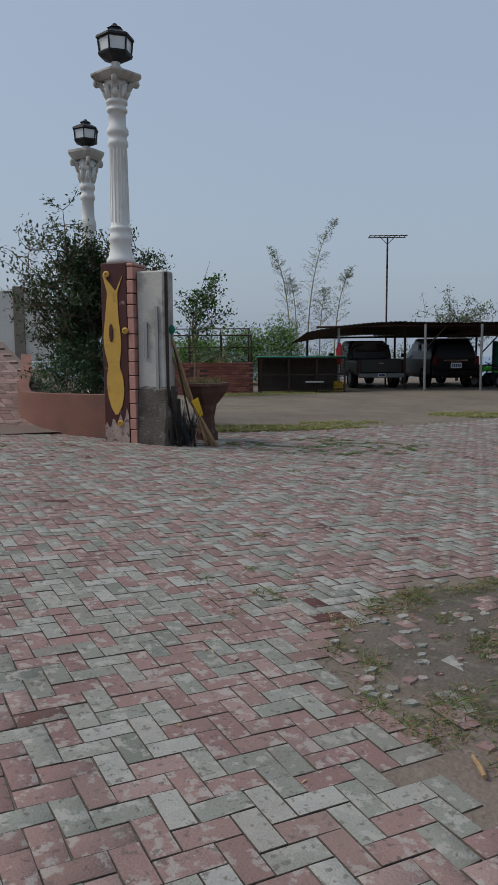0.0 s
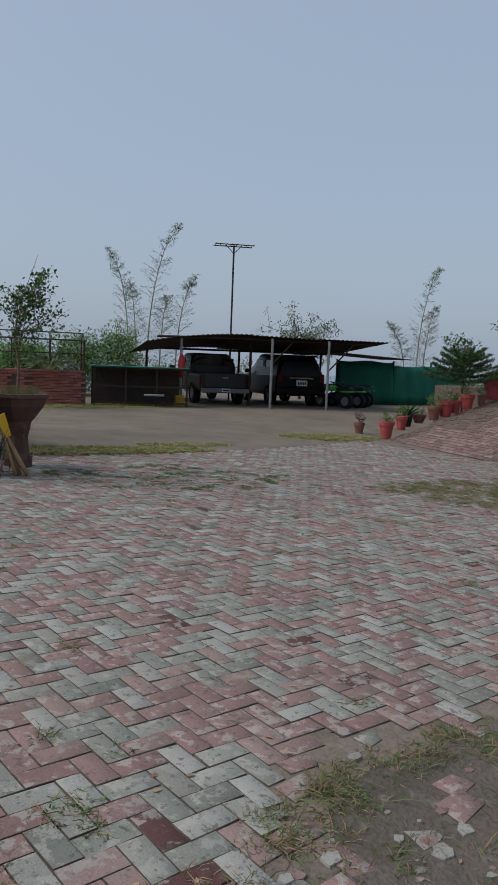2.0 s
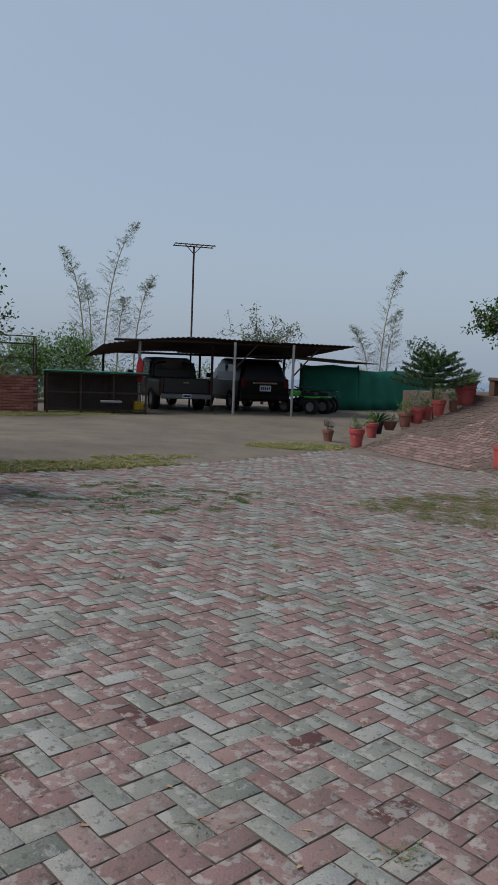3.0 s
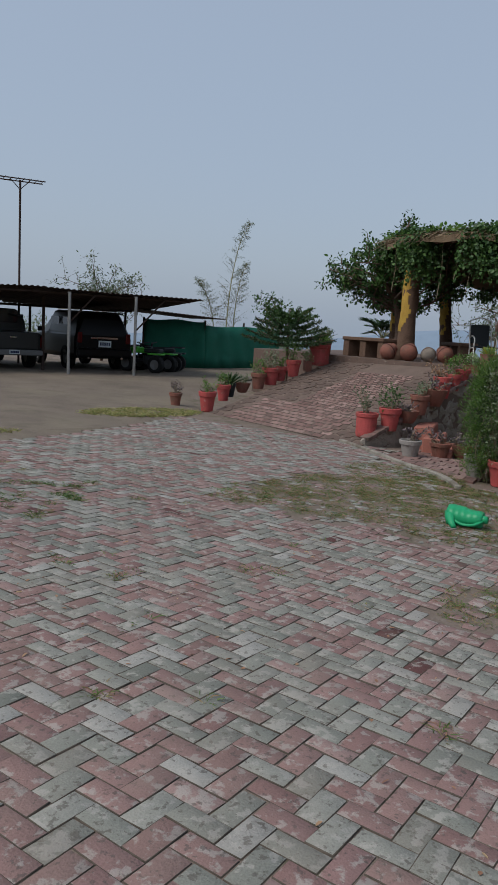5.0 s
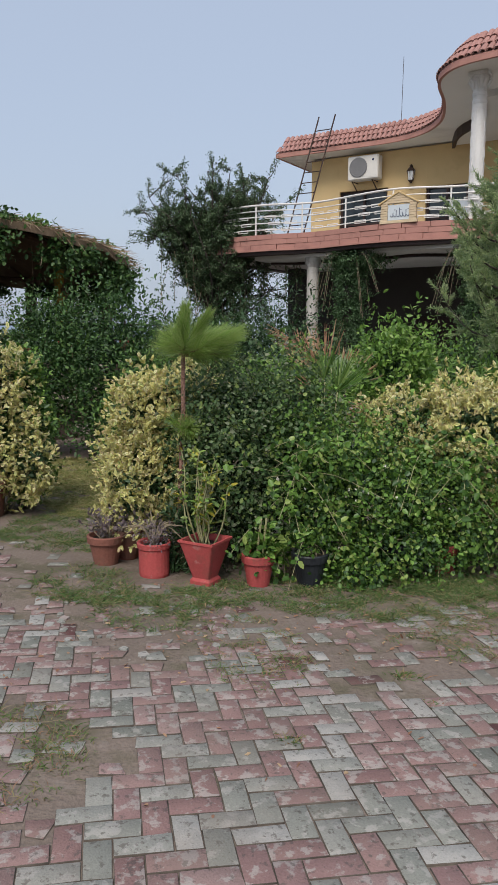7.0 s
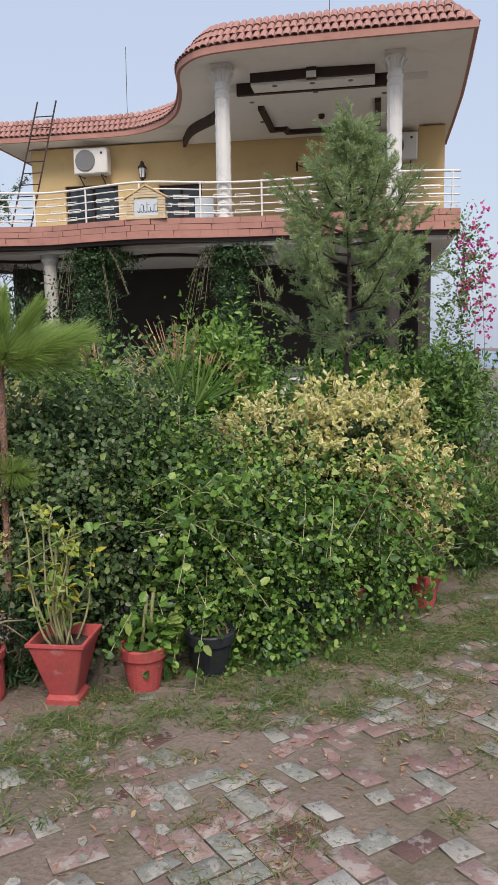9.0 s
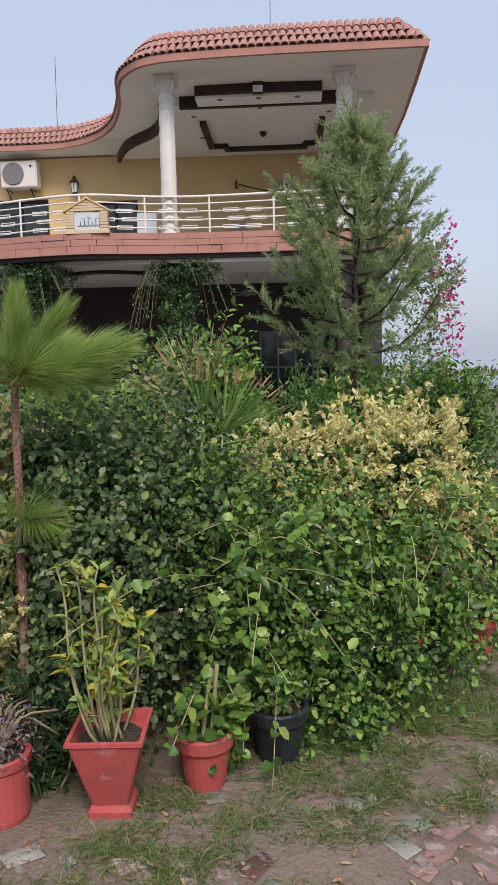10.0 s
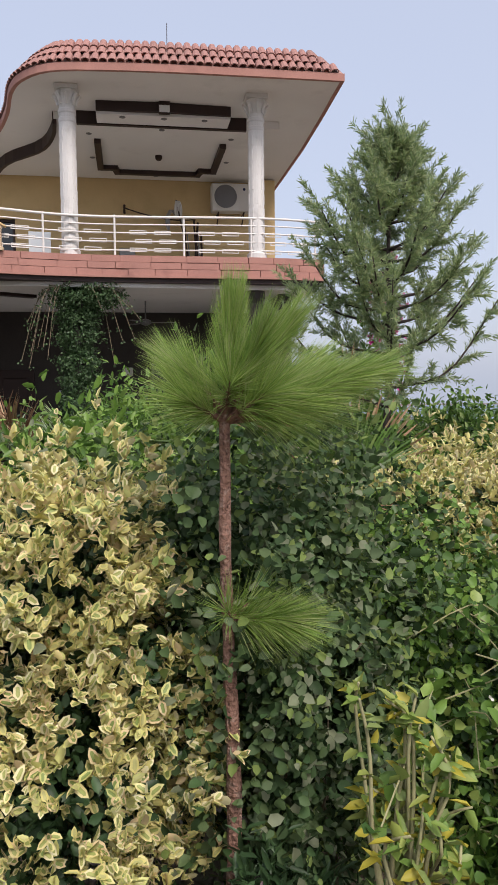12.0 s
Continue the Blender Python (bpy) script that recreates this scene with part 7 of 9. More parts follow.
L_VINE = leafmat("vine_leaf", [(0.03, 0.075, 0.018), (0.045, 0.1, 0.025), (0.06, 0.13, 0.03), (0.035, 0.085, 0.02), (0.09, 0.17, 0.04)], 0.5, 0.2)
gazebo()


def on_platform_things():
    rng = random.Random(17)
    # benches of brick and slab
    for x, y, rz, l in ((21.6, 10.2, 30, 2.4), (20.2, 12.0, 60, 1.8), (23.2, 6.9, -20, 2.2)):
        b = empty("stone_bench", x, y, PZ - 0.12, rz, label="low dark brick bench with slab top", category="bench", group="benches in the gazebo")
        part("seat_slab", box(l, 0.45, 0.09, 0, 0, 0.4, 0.015), M_LOG, b)
        for s in (-0.42, 0, 0.42):
            part("support", box(0.25, 0.38, 0.4, s * l, 0, 0, 0.01), M_LOG, b)
    # clay jars lying in a row
    for k, (x, y, s) in enumerate(((19.25, 11.05, 0.2), (19.4, 10.6, 0.21), (19.6, 10.2, 0.18), (19.72, 9.85, 0.2))):
        j = empty("clay_jar", x, y, PZ - 0.12 + s * 0.97, 0, label="round earthen jar resting by the log post", category="jar", group="clay jars on the terrace")
        body = part("body", lathe([(s * 0.3, -s * 0.85), (s * 0.8, -s * 0.6), (s, 0), (s * 0.8, s * 0.55), (s * 0.45, s * 0.8), (s * 0.42, s * 0.95), (s * 0.55, s * 1.05)], 20), M_TERRA2 if k != 2 else M_STONE, j, smooth=True)
        part("painted_band", lathe([(s * 1.0, -0.01), (s * 1.012, 0), (s * 0.997, 0.02)], 20, cap=False), M_MAROON, j)
        j.matrix_world = j.matrix_world @ pose(0, 0, 0, 62, 0, 70 + 25 * k)
    # white garden chairs
    for x, y, rz in ((20.5, 9.25, -60), (22.2, 8.6, -110)):
        c = empty("garden_chair", x, y, PZ - 0.12, rz, label="white tubular garden chair with dark webbing", category="chair", group="garden chairs")
        part("seat", box(0.46, 0.44, 0.04, 0, 0, 0.4, 0.015), M_BLACKPOT, c, "dark webbed seat")
        part("backrest", box(0.44, 0.04, 0.55, 0, 0.24, 0.45, 0.015, m=Matrix.Rotation(-0.2, 4, 'X')), M_BLACKPOT, c, "dark webbed back")
        for s in (-0.25, 0.25):
            part("arm", tube(spline([(s, -0.2, 0.38), (s, -0.27, 0.58), (s, 0.0, 0.66), (s, 0.25, 0.62)], 9), 0.016, 6), M_STEEL, c, smooth=True)
            part("frame_side", tube(spline([(s, -0.28, 0), (s, -0.22, 0.38), (s, 0.2, 0.42), (s, 0.4, 1.02)], 10), 0.016, 6), M_STEEL, c, smooth=True)
            part("back_leg", tube([(s, 0.18, 0.4), (s, 0.32, 0)], 0.016, 6), M_STEEL, c)
        part("top_rail", tube(spline([(-0.25, 0.4, 1.02), (0, 0.43, 1.1), (0.25, 0.4, 1.02)], 8), 0.016, 6), M_STEEL, c)
    # pale boulder
    b = bmesh.new()
    bmesh.ops.create_icosphere(b, subdivisions=3, radius=0.5)
    for v in b.verts:
        v.co = Vector((v.co.x * (0.78 - 0.8 * v.co.z), v.co.y * (0.72 - 0.75 * v.co.z), max(v.co.z, -0.3) * 1.0))
        v.co *= 1 + 0.22 * noise.noise(v.co * 2.3)
    thing("boulder", b, M_PALEROCK, "pale pointed boulder standing among shrubs", "rock", m=pose(18.6, 7.9, 1.3))
    # low fence of the terrace behind
    f = empty("terrace_rail", 26.3, 5.5, PZ - 0.12, 70, label="dark iron terrace railing with white stones behind", category="railing")
    for z in (0.35, 0.75):
        part("rail", tube([(-2.4, 0, z), (2.4, 0, z)], 0.03, 6), M_RUST, f)
    for k in range(6):
        part("post", tube([(-2.4 + k * 0.96, 0, 0), (-2.4 + k * 0.96, 0, 0.85)], 0.03, 6), M_RUST, f)


on_platform_things()

# trees round the gazebo
tree("ficus_tree", 20.9, 11.5, PZ - 0.15, [(0, 0, 0), (0.15, 0.1, 0.9), (-0.1, 0.25, 1.8), (-0.1, 0.3, 2.6)], 0.15,
     [(-0.3, 0.5, 2.4, 1.4, 1.5, 1.0), (0.2, -0.5, 2.75, 1.1, 1.2, 0.7), (-0.2, 1.1, 1.8, 1.0, 1.0, 0.7), (0.0, -0.8, 2.2, 0.9, 0.9, 0.7)], 11000, 0.1, 0.055, L_VINE,
     "leafy tree beside the gazebo", 111, limbs=50, twig=6)
tree("bush_tree", 29.5, 11.5, 0.6, [(0, 0, 0), (0, 0.1, 1.2), (0.1, 0, 2.6)], 0.08, [(0, 0, 2.0, 1.9, 1.9, 1.3), (1.2, -1.5, 1.6, 1.5, 1.5, 1.2)], 4500, 0.1, 0.04, L_GREY, "pale shrubby tree beyond the gazebo", 112, limbs=30, twig=6)
tree("bush_tree", 30.0, 6.0, 0.6, [(0, 0, 0), (0, 0.1, 1.0), (0.1, 0, 2.0)], 0.08, [(0, 0, 1.7, 1.9, 2.4, 1.2)], 4500, 0.1, 0.04, L_GREY, "pale shrubby tree beyond the terrace", 113, limbs=30, twig=6)
fronds("yucca", 22.3, 12.6, PZ + 0.35, 16, 0.75, L_DARK, "dark spiky yucca on the terrace", 114, rise=(0.1, 1.6), width=0.3)


def araucaria():
    rng = np.random.default_rng(116)
    x, y = 18.6, 13.4
    ob = empty("norfolk_pine", x, y, 0.35, label="small norfolk pine with flat tiers", category="tree")
    part("trunk", tube([(0, 0, 0), (0, 0, 1.75)], [0.045, 0.015], 8), M_BARK, ob)
    for t in range(6):
        z = 0.85 + t * 0.14
        R = 1.15 - t * 0.12
        for k in range(7):
            a = 2 * math.pi * (k + 0.5 * (t % 2)) / 7 + rng.uniform(-0.1, 0.1)
            e = np.array([math.cos(a) * R, math.sin(a) * R, z + 0.2])
            s = np.array([0, 0, z])
            br = part("branch", tube([s, (s + e) / 2 + [0, 0, -0.06], e], 0.012, 5), M_BARK, ob)
            m = 260
            u = rng.uniform(0.15, 1.0, (m, 1))
            P = s + (e - s) * u - np.array([0, 0, 0.24]) * u * (1 - u) + rng.normal(size=(m, 3)) * [0.05, 0.05, 0.012] * (1.3 - u)
            D = (e - s) * 0.6 + rng.normal(size=(m, 3)) * 0.5 + [0, 0, 0.1]
            part("needles", leaf_mesh("needles", P, D, rng.normal(size=(m, 3)) + [0, 0, 1], 0.075, 0.018, L_VINE if t > 3 else L_DARK), None, br)


araucaria()

# pots up both sides of the ramp
rngp = random.Random(44)
POT_STYLES = [("round", M_TERRA, "bush", L_MID), ("round", M_TERRA, "bush", L_GREY), ("drum", M_TERRA, "sparse", L_MID), ("trough", M_TERRA2, "bush", L_PALE),
              ("bowl", M_TERRA2, "sparse", L_PURPLE), ("round", M_BLACKPOT, "spiky", L_MID)]


def ramp_pots():
    left = [(15.4, 14.2, 0, "sparse", L_PURPLE, M_TERRA2, 0.3), (15.55, 13.45, 0, "sparse", L_MID, M_TERRA, 0.42), (16.25, 13.55, 0, "bush", L_MID, M_TERRA, 0.36), (16.55, 13.6, 1, "spiky", L_DARK, M_BLACKPOT, 0.3),
            (16.9, 13.5, 4, "sparse", L_GREY, M_TERRA2, 0.22), (17.25, 13.3, 0, "bush", L_MID, M_TERRA2, 0.36), (17.6, 13.2, 0, "bush", L_GREY, M_TERRA, 0.4), (17.95, 13.15, 0, "sparse", L_MID, M_TERRA, 0.34),
            (18.35, 13.05, 0, "bush", L_MID, M_TERRA, 0.4), (18.85, 12.95, 3, "bush", L_PALE, M_TERRA2, 0.26), (19.4, 12.95, 2, "spiky", L_MID, M_TERRA, 0.52), (19.9, 13.1, 3, "bush", L_MID, M_TERRA2, 0.3),
            (20.3, 13.3, 0, "bush", L_GREY, M_TERRA2, 0.36), (22.6, 14.6, 0, "spiky", L_DARK, M_TERRA, 0.4)]
    right = [(14.85, 9.4, 2, "sparse", L_GREY, M_TERRA, 0.42), (15.15, 9.1, 0, "bush", L_VINE, M_TERRA, 0.4), (15.5, 8.9, 4, "sparse", L_PURPLE, M_TERRA2, 0.22), (15.85, 8.85, 0, "sparse", L_GREY, M_TERRA2, 0.36),
             (16.25, 8.75, 4, "sparse", L_PURPLE, M_TERRA2, 0.3), (16.6, 8.72, 0, "sparse", L_DRY, M_TERRA, 0.4), (16.95, 8.64, 0, "bush", L_MID, M_TERRA, 0.32), (17.2, 8.58, 0, "bush", L_MID, M_TERRA, 0.32),
             (17.6, 8.5, 3, "bush", L_PALE, M_TERRA2, 0.26), (18.2, 8.4, 3, "spiky", L_YGREEN, M_TERRA2, 0.3)]
    kinds = ["round", "round", "drum", "trough", "bowl"]
    for i, (x, y, k, pl, lf, pm, h) in enumerate(left + right):
        # height of the ramp below the pot
        if i == 0:
            z = gz(x, y)
        else:
            b = min(max((x - (15.4 if i < len(left) else 14.5)) / (4.4 if i < len(left) else 3.5), 0), 1)
            z = ramp_point(0.02 if i < len(left) else 0.98, b).z
            z = max(z, gz(x, y))
            if b >= 1:
                z = PZ - 0.12
        r = h * rngp.uniform(0.42, 0.5) if k != 4 else h * 0.8
        potted(x, y, z - 0.01, r, h, kinds[k], pm, pl, h * rngp.uniform(0.8, 1.3), lf,
               {"sparse": "clay pot with sparse twiggy plant", "bush": "red clay pot with bushy green plant", "spiky": "clay pot with spiky upright leaves"}[pl] + " by the ramp",
               200 + i, rz=rngp.uniform(0, 90), stretch=(1.7, 0.8) if k == 3 else (1, 1), group="pots along the ramp")


ramp_pots()

# brick steps and low pots at the ramp's foot
st = empty("garden_steps", 15.2, 8.35, gz(15.2, 8.35), 15, label="low crumbling brick steps with clay bowls", category="steps")
for k in range(3):
    part("step", box(1.1, 0.32, 0.14 + 0.14 * k, 0.35 * k, -0.25 + 0.2 * k, 0, 0.02), M_BRICK, st)
for i, (x, y, dz, h) in enumerate(((14.2, 8.3, 0, 0.28), (14.75, 8.0, 0.0, 0.26), (15.1, 7.75, 0.0, 0.24), (15.6, 7.7, 0.0, 0.2))):
    potted(x, y, gz(x, y) + dz, 0.17, h, "round" if i < 2 else "bowl", M_GREYPOT if i == 0 else M_TERRA2, "sparse", 0.25, L_PURPLE, "weathered clay pot at the foot of the steps", 240 + i, group="pots by the steps")

# potted shrubs and bushes between steps and lawn
potted(13.3, 6.95, gz(13.3, 6.95), 0.17, 0.32, "round", M_GREYPOT, "sparse", 0.3, L_DRY, "grey pot with withered plant", 250)
potted(12.95, 6.5, gz(12.95, 6.5), 0.18, 0.34, "round", M_TERRA, "bush", 1.3, L_GREY, "red pot with tall feathery thuja", 251, spreadr=0.38)
shrub("thuja", 13.1, 6.75, [(0, 0, 0.8, 0.34, 0.34, 0.8), (0.05, 0.05, 1.3, 0.24, 0.24, 0.4)], 9000, 0.075, 0.008, L_MID, "feathery bright green thuja bush", seed=253, inner=L_DARK, up=0.9, spread=0.5)
shrub("shrub", 12.98, 5.55, [(0, 0, 0.8, 0.36, 0.3, 0.8), (0.1, 0.1, 1.3, 0.3, 0.3, 0.5)], 6500, 0.06, 0.032, L_JAS, "dark green shrub grown into a variegated one", seed=254, inner=L_DARK)
potted(12.6, 6.0, gz(12.6, 6.0), 0.25, 0.36, "drum", M_TERRA2, "sparse", 0.9, L_GREY, "dark red drum pot with twiggy plant", 252, spreadr=0.3)
shrub("variegated_shrub", 12.72, 5.78, [(0, 0.05, 0.85, 0.42, 0.45, 0.85), (0.1, 0.1, 1.35, 0.36, 0.4, 0.5), (-0.2, -0.3, 0.6, 0.25, 0.25, 0.45)], 12000, 0.055, 0.028, L_YEL, "yellow variegated shrub beside the lawn", seed=261, per=6, vein=L_VEIN, inner=L_DARK, spread=0.6, depth=(0.6, 1.12))
shrub("shrub", 13.4, 6.35, [(0, 0, 0.7, 0.4, 0.4, 0.7)], 3500, 0.07, 0.02, L_MID, "fine-leaved green shrub beside the pots", seed=262, inner=L_DARK)
shrub("shrub", 16.8, 5.7, [(0, 0, 1.6, 0.7, 0.75, 0.9), (0.2, -0.3, 1.9, 0.6, 0.65, 0.7), (0, 0.1, 0.7, 0.4, 0.4, 0.6)], 9000, 0.07, 0.03, L_VINE, "tall dark shrub before the gazebo", seed=263, inner=L_DARK, depth=(0.45, 1.14))
shrub("shrub", 16.5, 4.6, [(0, 0, 1.3, 0.9, 1.0, 1.3), (0.4, -0.9, 1.4, 0.8, 0.9, 1.0)], 17000, 0.075, 0.034, L_VINE, "tall loose shrub beside the terrace", seed=264, inner=L_DARK, depth=(0.45, 1.14))
shrub("shrub", 16.6, 6.6, [(0, 0, 0.9, 0.8, 0.8, 1.0)], 9000, 0.08, 0.03, L_GREY, "grey-green shrub below the terrace", seed=265, inner=L_DARK, depth=(0.45, 1.14))
shrub("shrub", 14.4, 4.0, [(0, 0, 0.8, 0.7, 0.8, 0.8)], 4000, 0.07, 0.03, L_MID, "green shrub behind the lawn", seed=266, inner=L_DARK)
shrub("shrub", 17.0, 2.0, [(0, 0, 1.2, 1.1, 1.2, 1.2), (0.3, 0.8, 1.4, 0.8, 0.8, 0.9)], 15000, 0.08, 0.035, L_DARK, "dark shrub near the house", seed=267, inner=L_DARK, depth=(0.45, 1.14))
shrub("shrub", 15.6, -0.6, [(0, 0, 1.0, 1.0, 1.0, 1.0)], 5000, 0.08, 0.035, L_MID, "green shrub before the porch", seed=268, inner=L_DARK, depth=(0.45, 1.14))
for i, (x, y) in enumerate(((18.9, 6.15), (19.5, 5.4), (19.9, 4.8), (20.3, 4.2))):
    potted(x, y, PZ - 0.12, 0.2, 0.36, "round", M_TERRA if i != 2 else M_BLACKPOT, "bush", 0.35, L_MID, "red pot on the terrace wall", 270 + i, group="pots on the terrace edge")


def watering_can():
    """A squashed green plastic can lying on its side."""
    ob = empty("watering_can", 9.9, 5.98, gz(9.9, 5.98) + 0.095, 8, label="bright green plastic watering can lying on its side", category="watering can")
    ob.scale = (0.86, 0.86, 0.86)
    prof = [(0.02, -0.2), (0.1, -0.195), (0.118, -0.18)]
    for k in range(5):
        y = -0.15 + k * 0.065
        prof += [(0.12 + 0.003 * k, y), (0.1225 + 0.003 * k, y + 0.01), (0.1225 + 0.003 * k, y + 0.03), (0.12 + 0.003 * k, y + 0.04)]
    b = lathe(prof + [(0.13, 0.185), (0.09, 0.2), (0.02, 0.2)], 24)
    bmesh.ops.rotate(b, cent=(0, 0, 0), matrix=Matrix.Rotation(-math.pi / 2, 3, 'X'), verts=b.verts)
    for v in b.verts:
        v.co.z *= 0.8 + 0.1 * (v.co.y > 0)
        v.co.z += 0.02 * noise.noise(v.co * 7)
        v.co.x *= 1.1
    part("body", b, M_GREEN, ob, smooth=True)
    part("spout", tube([(-0.06, 0.15, 0.03), (-0.14, 0.14, -0.01), (-0.2, 0.11, -0.045), (-0.26, 0.07, -0.075)], [0.07, 0.055, 0.036, 0.028], 12), M_GREEN, ob, smooth=True)
    part("handle", tube(spline([(-0.15, 0.1, -0.02), (-0.175, 0.0, -0.05), (-0.165, -0.12, -0.04), (-0.1, -0.2, 0.0)], 12), 0.017, 8), M_GREEN, ob, smooth=True)
    part("filler_neck", tube([(-0.06, -0.17, 0.01), (-0.07, -0.25, 0.015)], [0.045, 0.04], 12), M_GREEN, ob, smooth=True)


watering_can()
stick = tube([(0, 0, 0.012), (0.06, 0.01, 0.013), (0.13, 0.03, 0.012)], [0.009, 0.011, 0.007], 7)
thing("wood_stick", stick, M_WOOD, "short splintered piece of wood on bare earth", "stick", m=pose(1.86, 1.76, gz(1.86, 1.76) + 0.01, 0, 0, 50))


# ---------------------------------------------------------------- gate side: planter, bush, urn, tools
def red_slope():
    bm = bmesh.new()
    n = 10
    P = [[bm.verts.new((-5 + i * 0.82, 11.0 + j * 0.7, 0.3 + max(0, j * 0.7 - 0.3) * 0.21 + 0.02 * math.sin(i))) for j in range(n + 1)] for i in range(n + 1)]
    for i in range(n):
        for j in range(n):
            bm.faces.new((P[i][j], P[i + 1][j], P[i + 1][j + 1], P[i][j + 1]))
    ob = thing("slope", bm, M_MORTAR, "dark red herringbone drive sloping up", "drive", kind="structure")
    V, F = paver_mesh("slope_brick", 0.16, 0.33, M_REDPAVER)
    one = from_arrays("slope_brick", V, F, M_REDPAVER_OB)
    rng = random.Random(61)
    k = 0
    ang = math.atan(0.21)
    W = 0.17
    for i in reversed(range(0, 23)):
        for j in range(0, 36):
            r = (i - j) % 4
            if r == 0:
                cx, cy, t = (i + 1) * W, (j + 0.5) * W, 0
            elif r == 3:
                cx, cy, t = (i + 0.5) * W, (j + 1) * W, 90
            else:
                continue
            x, y = -1.0 + cx, 11.35 + cy
            if x > 3.0 - 0.0 * y or k >= 300:
                continue
            o = new("slope_brick", one)
            o.parent = ob
            o.matrix_local = Matrix.Translation((x, y, 0.325 + max(0, (y - 11.3)) * 0.21)) @ Matrix.Rotation(ang, 4, 'X') @ Matrix.Rotation(radians(t + rng.gauss(0, 1)), 4, 'Z')
            k += 1
    # mound with rough grass beside the drive
    b = bmesh.new()
    bmesh.ops.create_grid(b, x_segments=24, y_segments=24, size=1)
    for v in b.verts:
        x, y = v.co.x, v.co.y
        f = max(0, 1 - x * x) * max(0, 1 - y * y)
        v.co = Vector((3.0 + x * 2.1, 17.5 + y * 5.0, -0.1 + 1.35 * f ** 0.7 + 0.08 * noise.noise(v.co * 4)))
    thing("mound", b, M_DIRT, "earth mound with rough grass", "mound", kind="structure")


def gate_side():
    pts = [tuple(p) for p in spline([(3.3, 10.45), (2.9, 10.9), (2.55, 11.5), (2.45, 12.2), (2.7, 13.2), (3.0, 14.6)], 26)]
    bm = band(pts, -0.09, 0.09, -0.1, 0.86)
    for v in bm.verts:
        if v.co.y > 12 and v.co.z > 0.3:
            v.co.z += (v.co.y - 12) * 0.22
    thing("planter_wall", bm, M_PLANTER, "curved terracotta-plastered planter wall", "planter", kind="structure")
    thing("planter_soil", prism([(3.25, 10.6), (2.7, 11.4), (2.6, 12.2), (2.9, 13.5), (5.2, 13.5), (4.6, 10.9), (3.9, 10.5)], 0.1, 0.72), M_SOIL, "dark soil in the planter", "soil", kind="structure")
    tree("olive_bush", 3.75, 12.6, 0.7, [(0, 0, 0), (-0.05, 0.05, 0.7), (0.05, 0, 1.4), (0, 0.1, 2.2)], 0.07,
         [(-0.2, 0, 1.4, 1.15, 1.05, 1.25), (-0.8, 0.1, 1.8, 0.8, 0.7, 0.8), (0.4, -0.1, 2.0, 0.85, 0.8, 0.9), (-0.3, 0, 0.7, 0.95, 0.8, 0.65), (-0.4, 0, 2.4, 0.5, 0.5, 0.6)], 24000, 0.07, 0.028, L_OLIVE, "dark olive-like bush in the planter", 121, limbs=90, twig=8)
    shrub("shrub", 3.0, 11.7, [(0, 0, 0.3, 0.45, 0.5, 0.4), (0.3, 0.3, 0.5, 0.5, 0.5, 0.5)], 3500, 0.06, 0.02, L_DARK, "low dark shrub spilling over the planter", seed=122, z=0.72)
    # old whitewashed wall far behind
    w = empty("old_wall", 3.6, 22.5, 1.2, -20, label="weathered whitewashed wall with broken top", category="wall")
    part("wall_body", box(5.5, 0.3, 2.0, -1.0, 0, 0, 0.02), M_OLDWALL, w)
    part("wall_step", box(2.6, 0.32, 0.3, -1.6, 0, 2.0, 0.02), M_OLDWALL, w)
    part("wall_pier", box(0.3, 0.4, 2.1, 0.9, -0.05, 0, 0.02), M_STONE, w)
    # urn planter on a flared foot
    u = empty("urn_planter", 4.7, 10.15, gz(4.7, 10.15), 30, label="dark clay urn planter with dry grass tuft", category="planter")
    b = lathe([(0.17, 0), (0.17, 0.1), (0.13, 0.18), (0.12, 0.36), (0.15, 0.5), (0.16, 0.54), (0.2, 0.58), (0.3, 0.72), (0.33, 0.8), (0.33, 0.84), (0.29, 0.84), (0.26, 0.76)], 8)
    part("body", b, M_URN, u)
    part("rim", lathe([(0.33, 0.8), (0.355, 0.82), (0.355, 0.86), (0.3, 0.865), (0.29, 0.82)], 8, cap=False), M_URN, u)
    part("soil", lathe([(0.01, 0.8), (0.29, 0.8), (0.29, 0.78)], 8), M_SOIL, u)
    rng = np.random.default_rng(7)
    m = 420
    a = rng.uniform(0, 6.28, m)
    r = np.sqrt(rng.uniform(0, 1, m)) * 0.28
    P = np.c_[np.cos(a) * r, np.sin(a) * r, np.full(m, 0.79)]
    D = rng.normal(size=(m, 3)) * [0.4, 0.4, 0.2] + [0, 0, 1]
    part("grass", strips("grass", P, P + D * 0.07, P + D * 0.13, 0.004, L_DRYGRASS, rng), None, u)
    for z in (0.12, 0.62):
        for k in range(4):
            part("boss", lathe([(0.03, 0), (0.02, 0.02)], 8), M_URN, u, m=pose(0.18 * math.cos(k * 1.57), 0.18 * math.sin(k * 1.57), z))
    # garden tools leaning on the gate post
    g = gz(4.1, 9.6)

    def tool(name, a, c, r, material, label):
        ob = tagged(new(name), label, "tool", "garden tools by the gate")
        ob.matrix_world = Matrix.Translation(a)
        e = Vector(c) - Vector(a)
        part("handle", tube(spline([(0, 0, 0), tuple(e * 0.5 + Vector((0.01, 0.015, 0))), tuple(e)], 8), r, 8), material, ob, smooth=True)
        return ob, e
    ob, e = tool("shovel", (4.38, 9.45, g), (3.97, 9.72, g + 1.55), 0.02, M_WOOD, "wooden-handled shovel with yellow blade leaning")
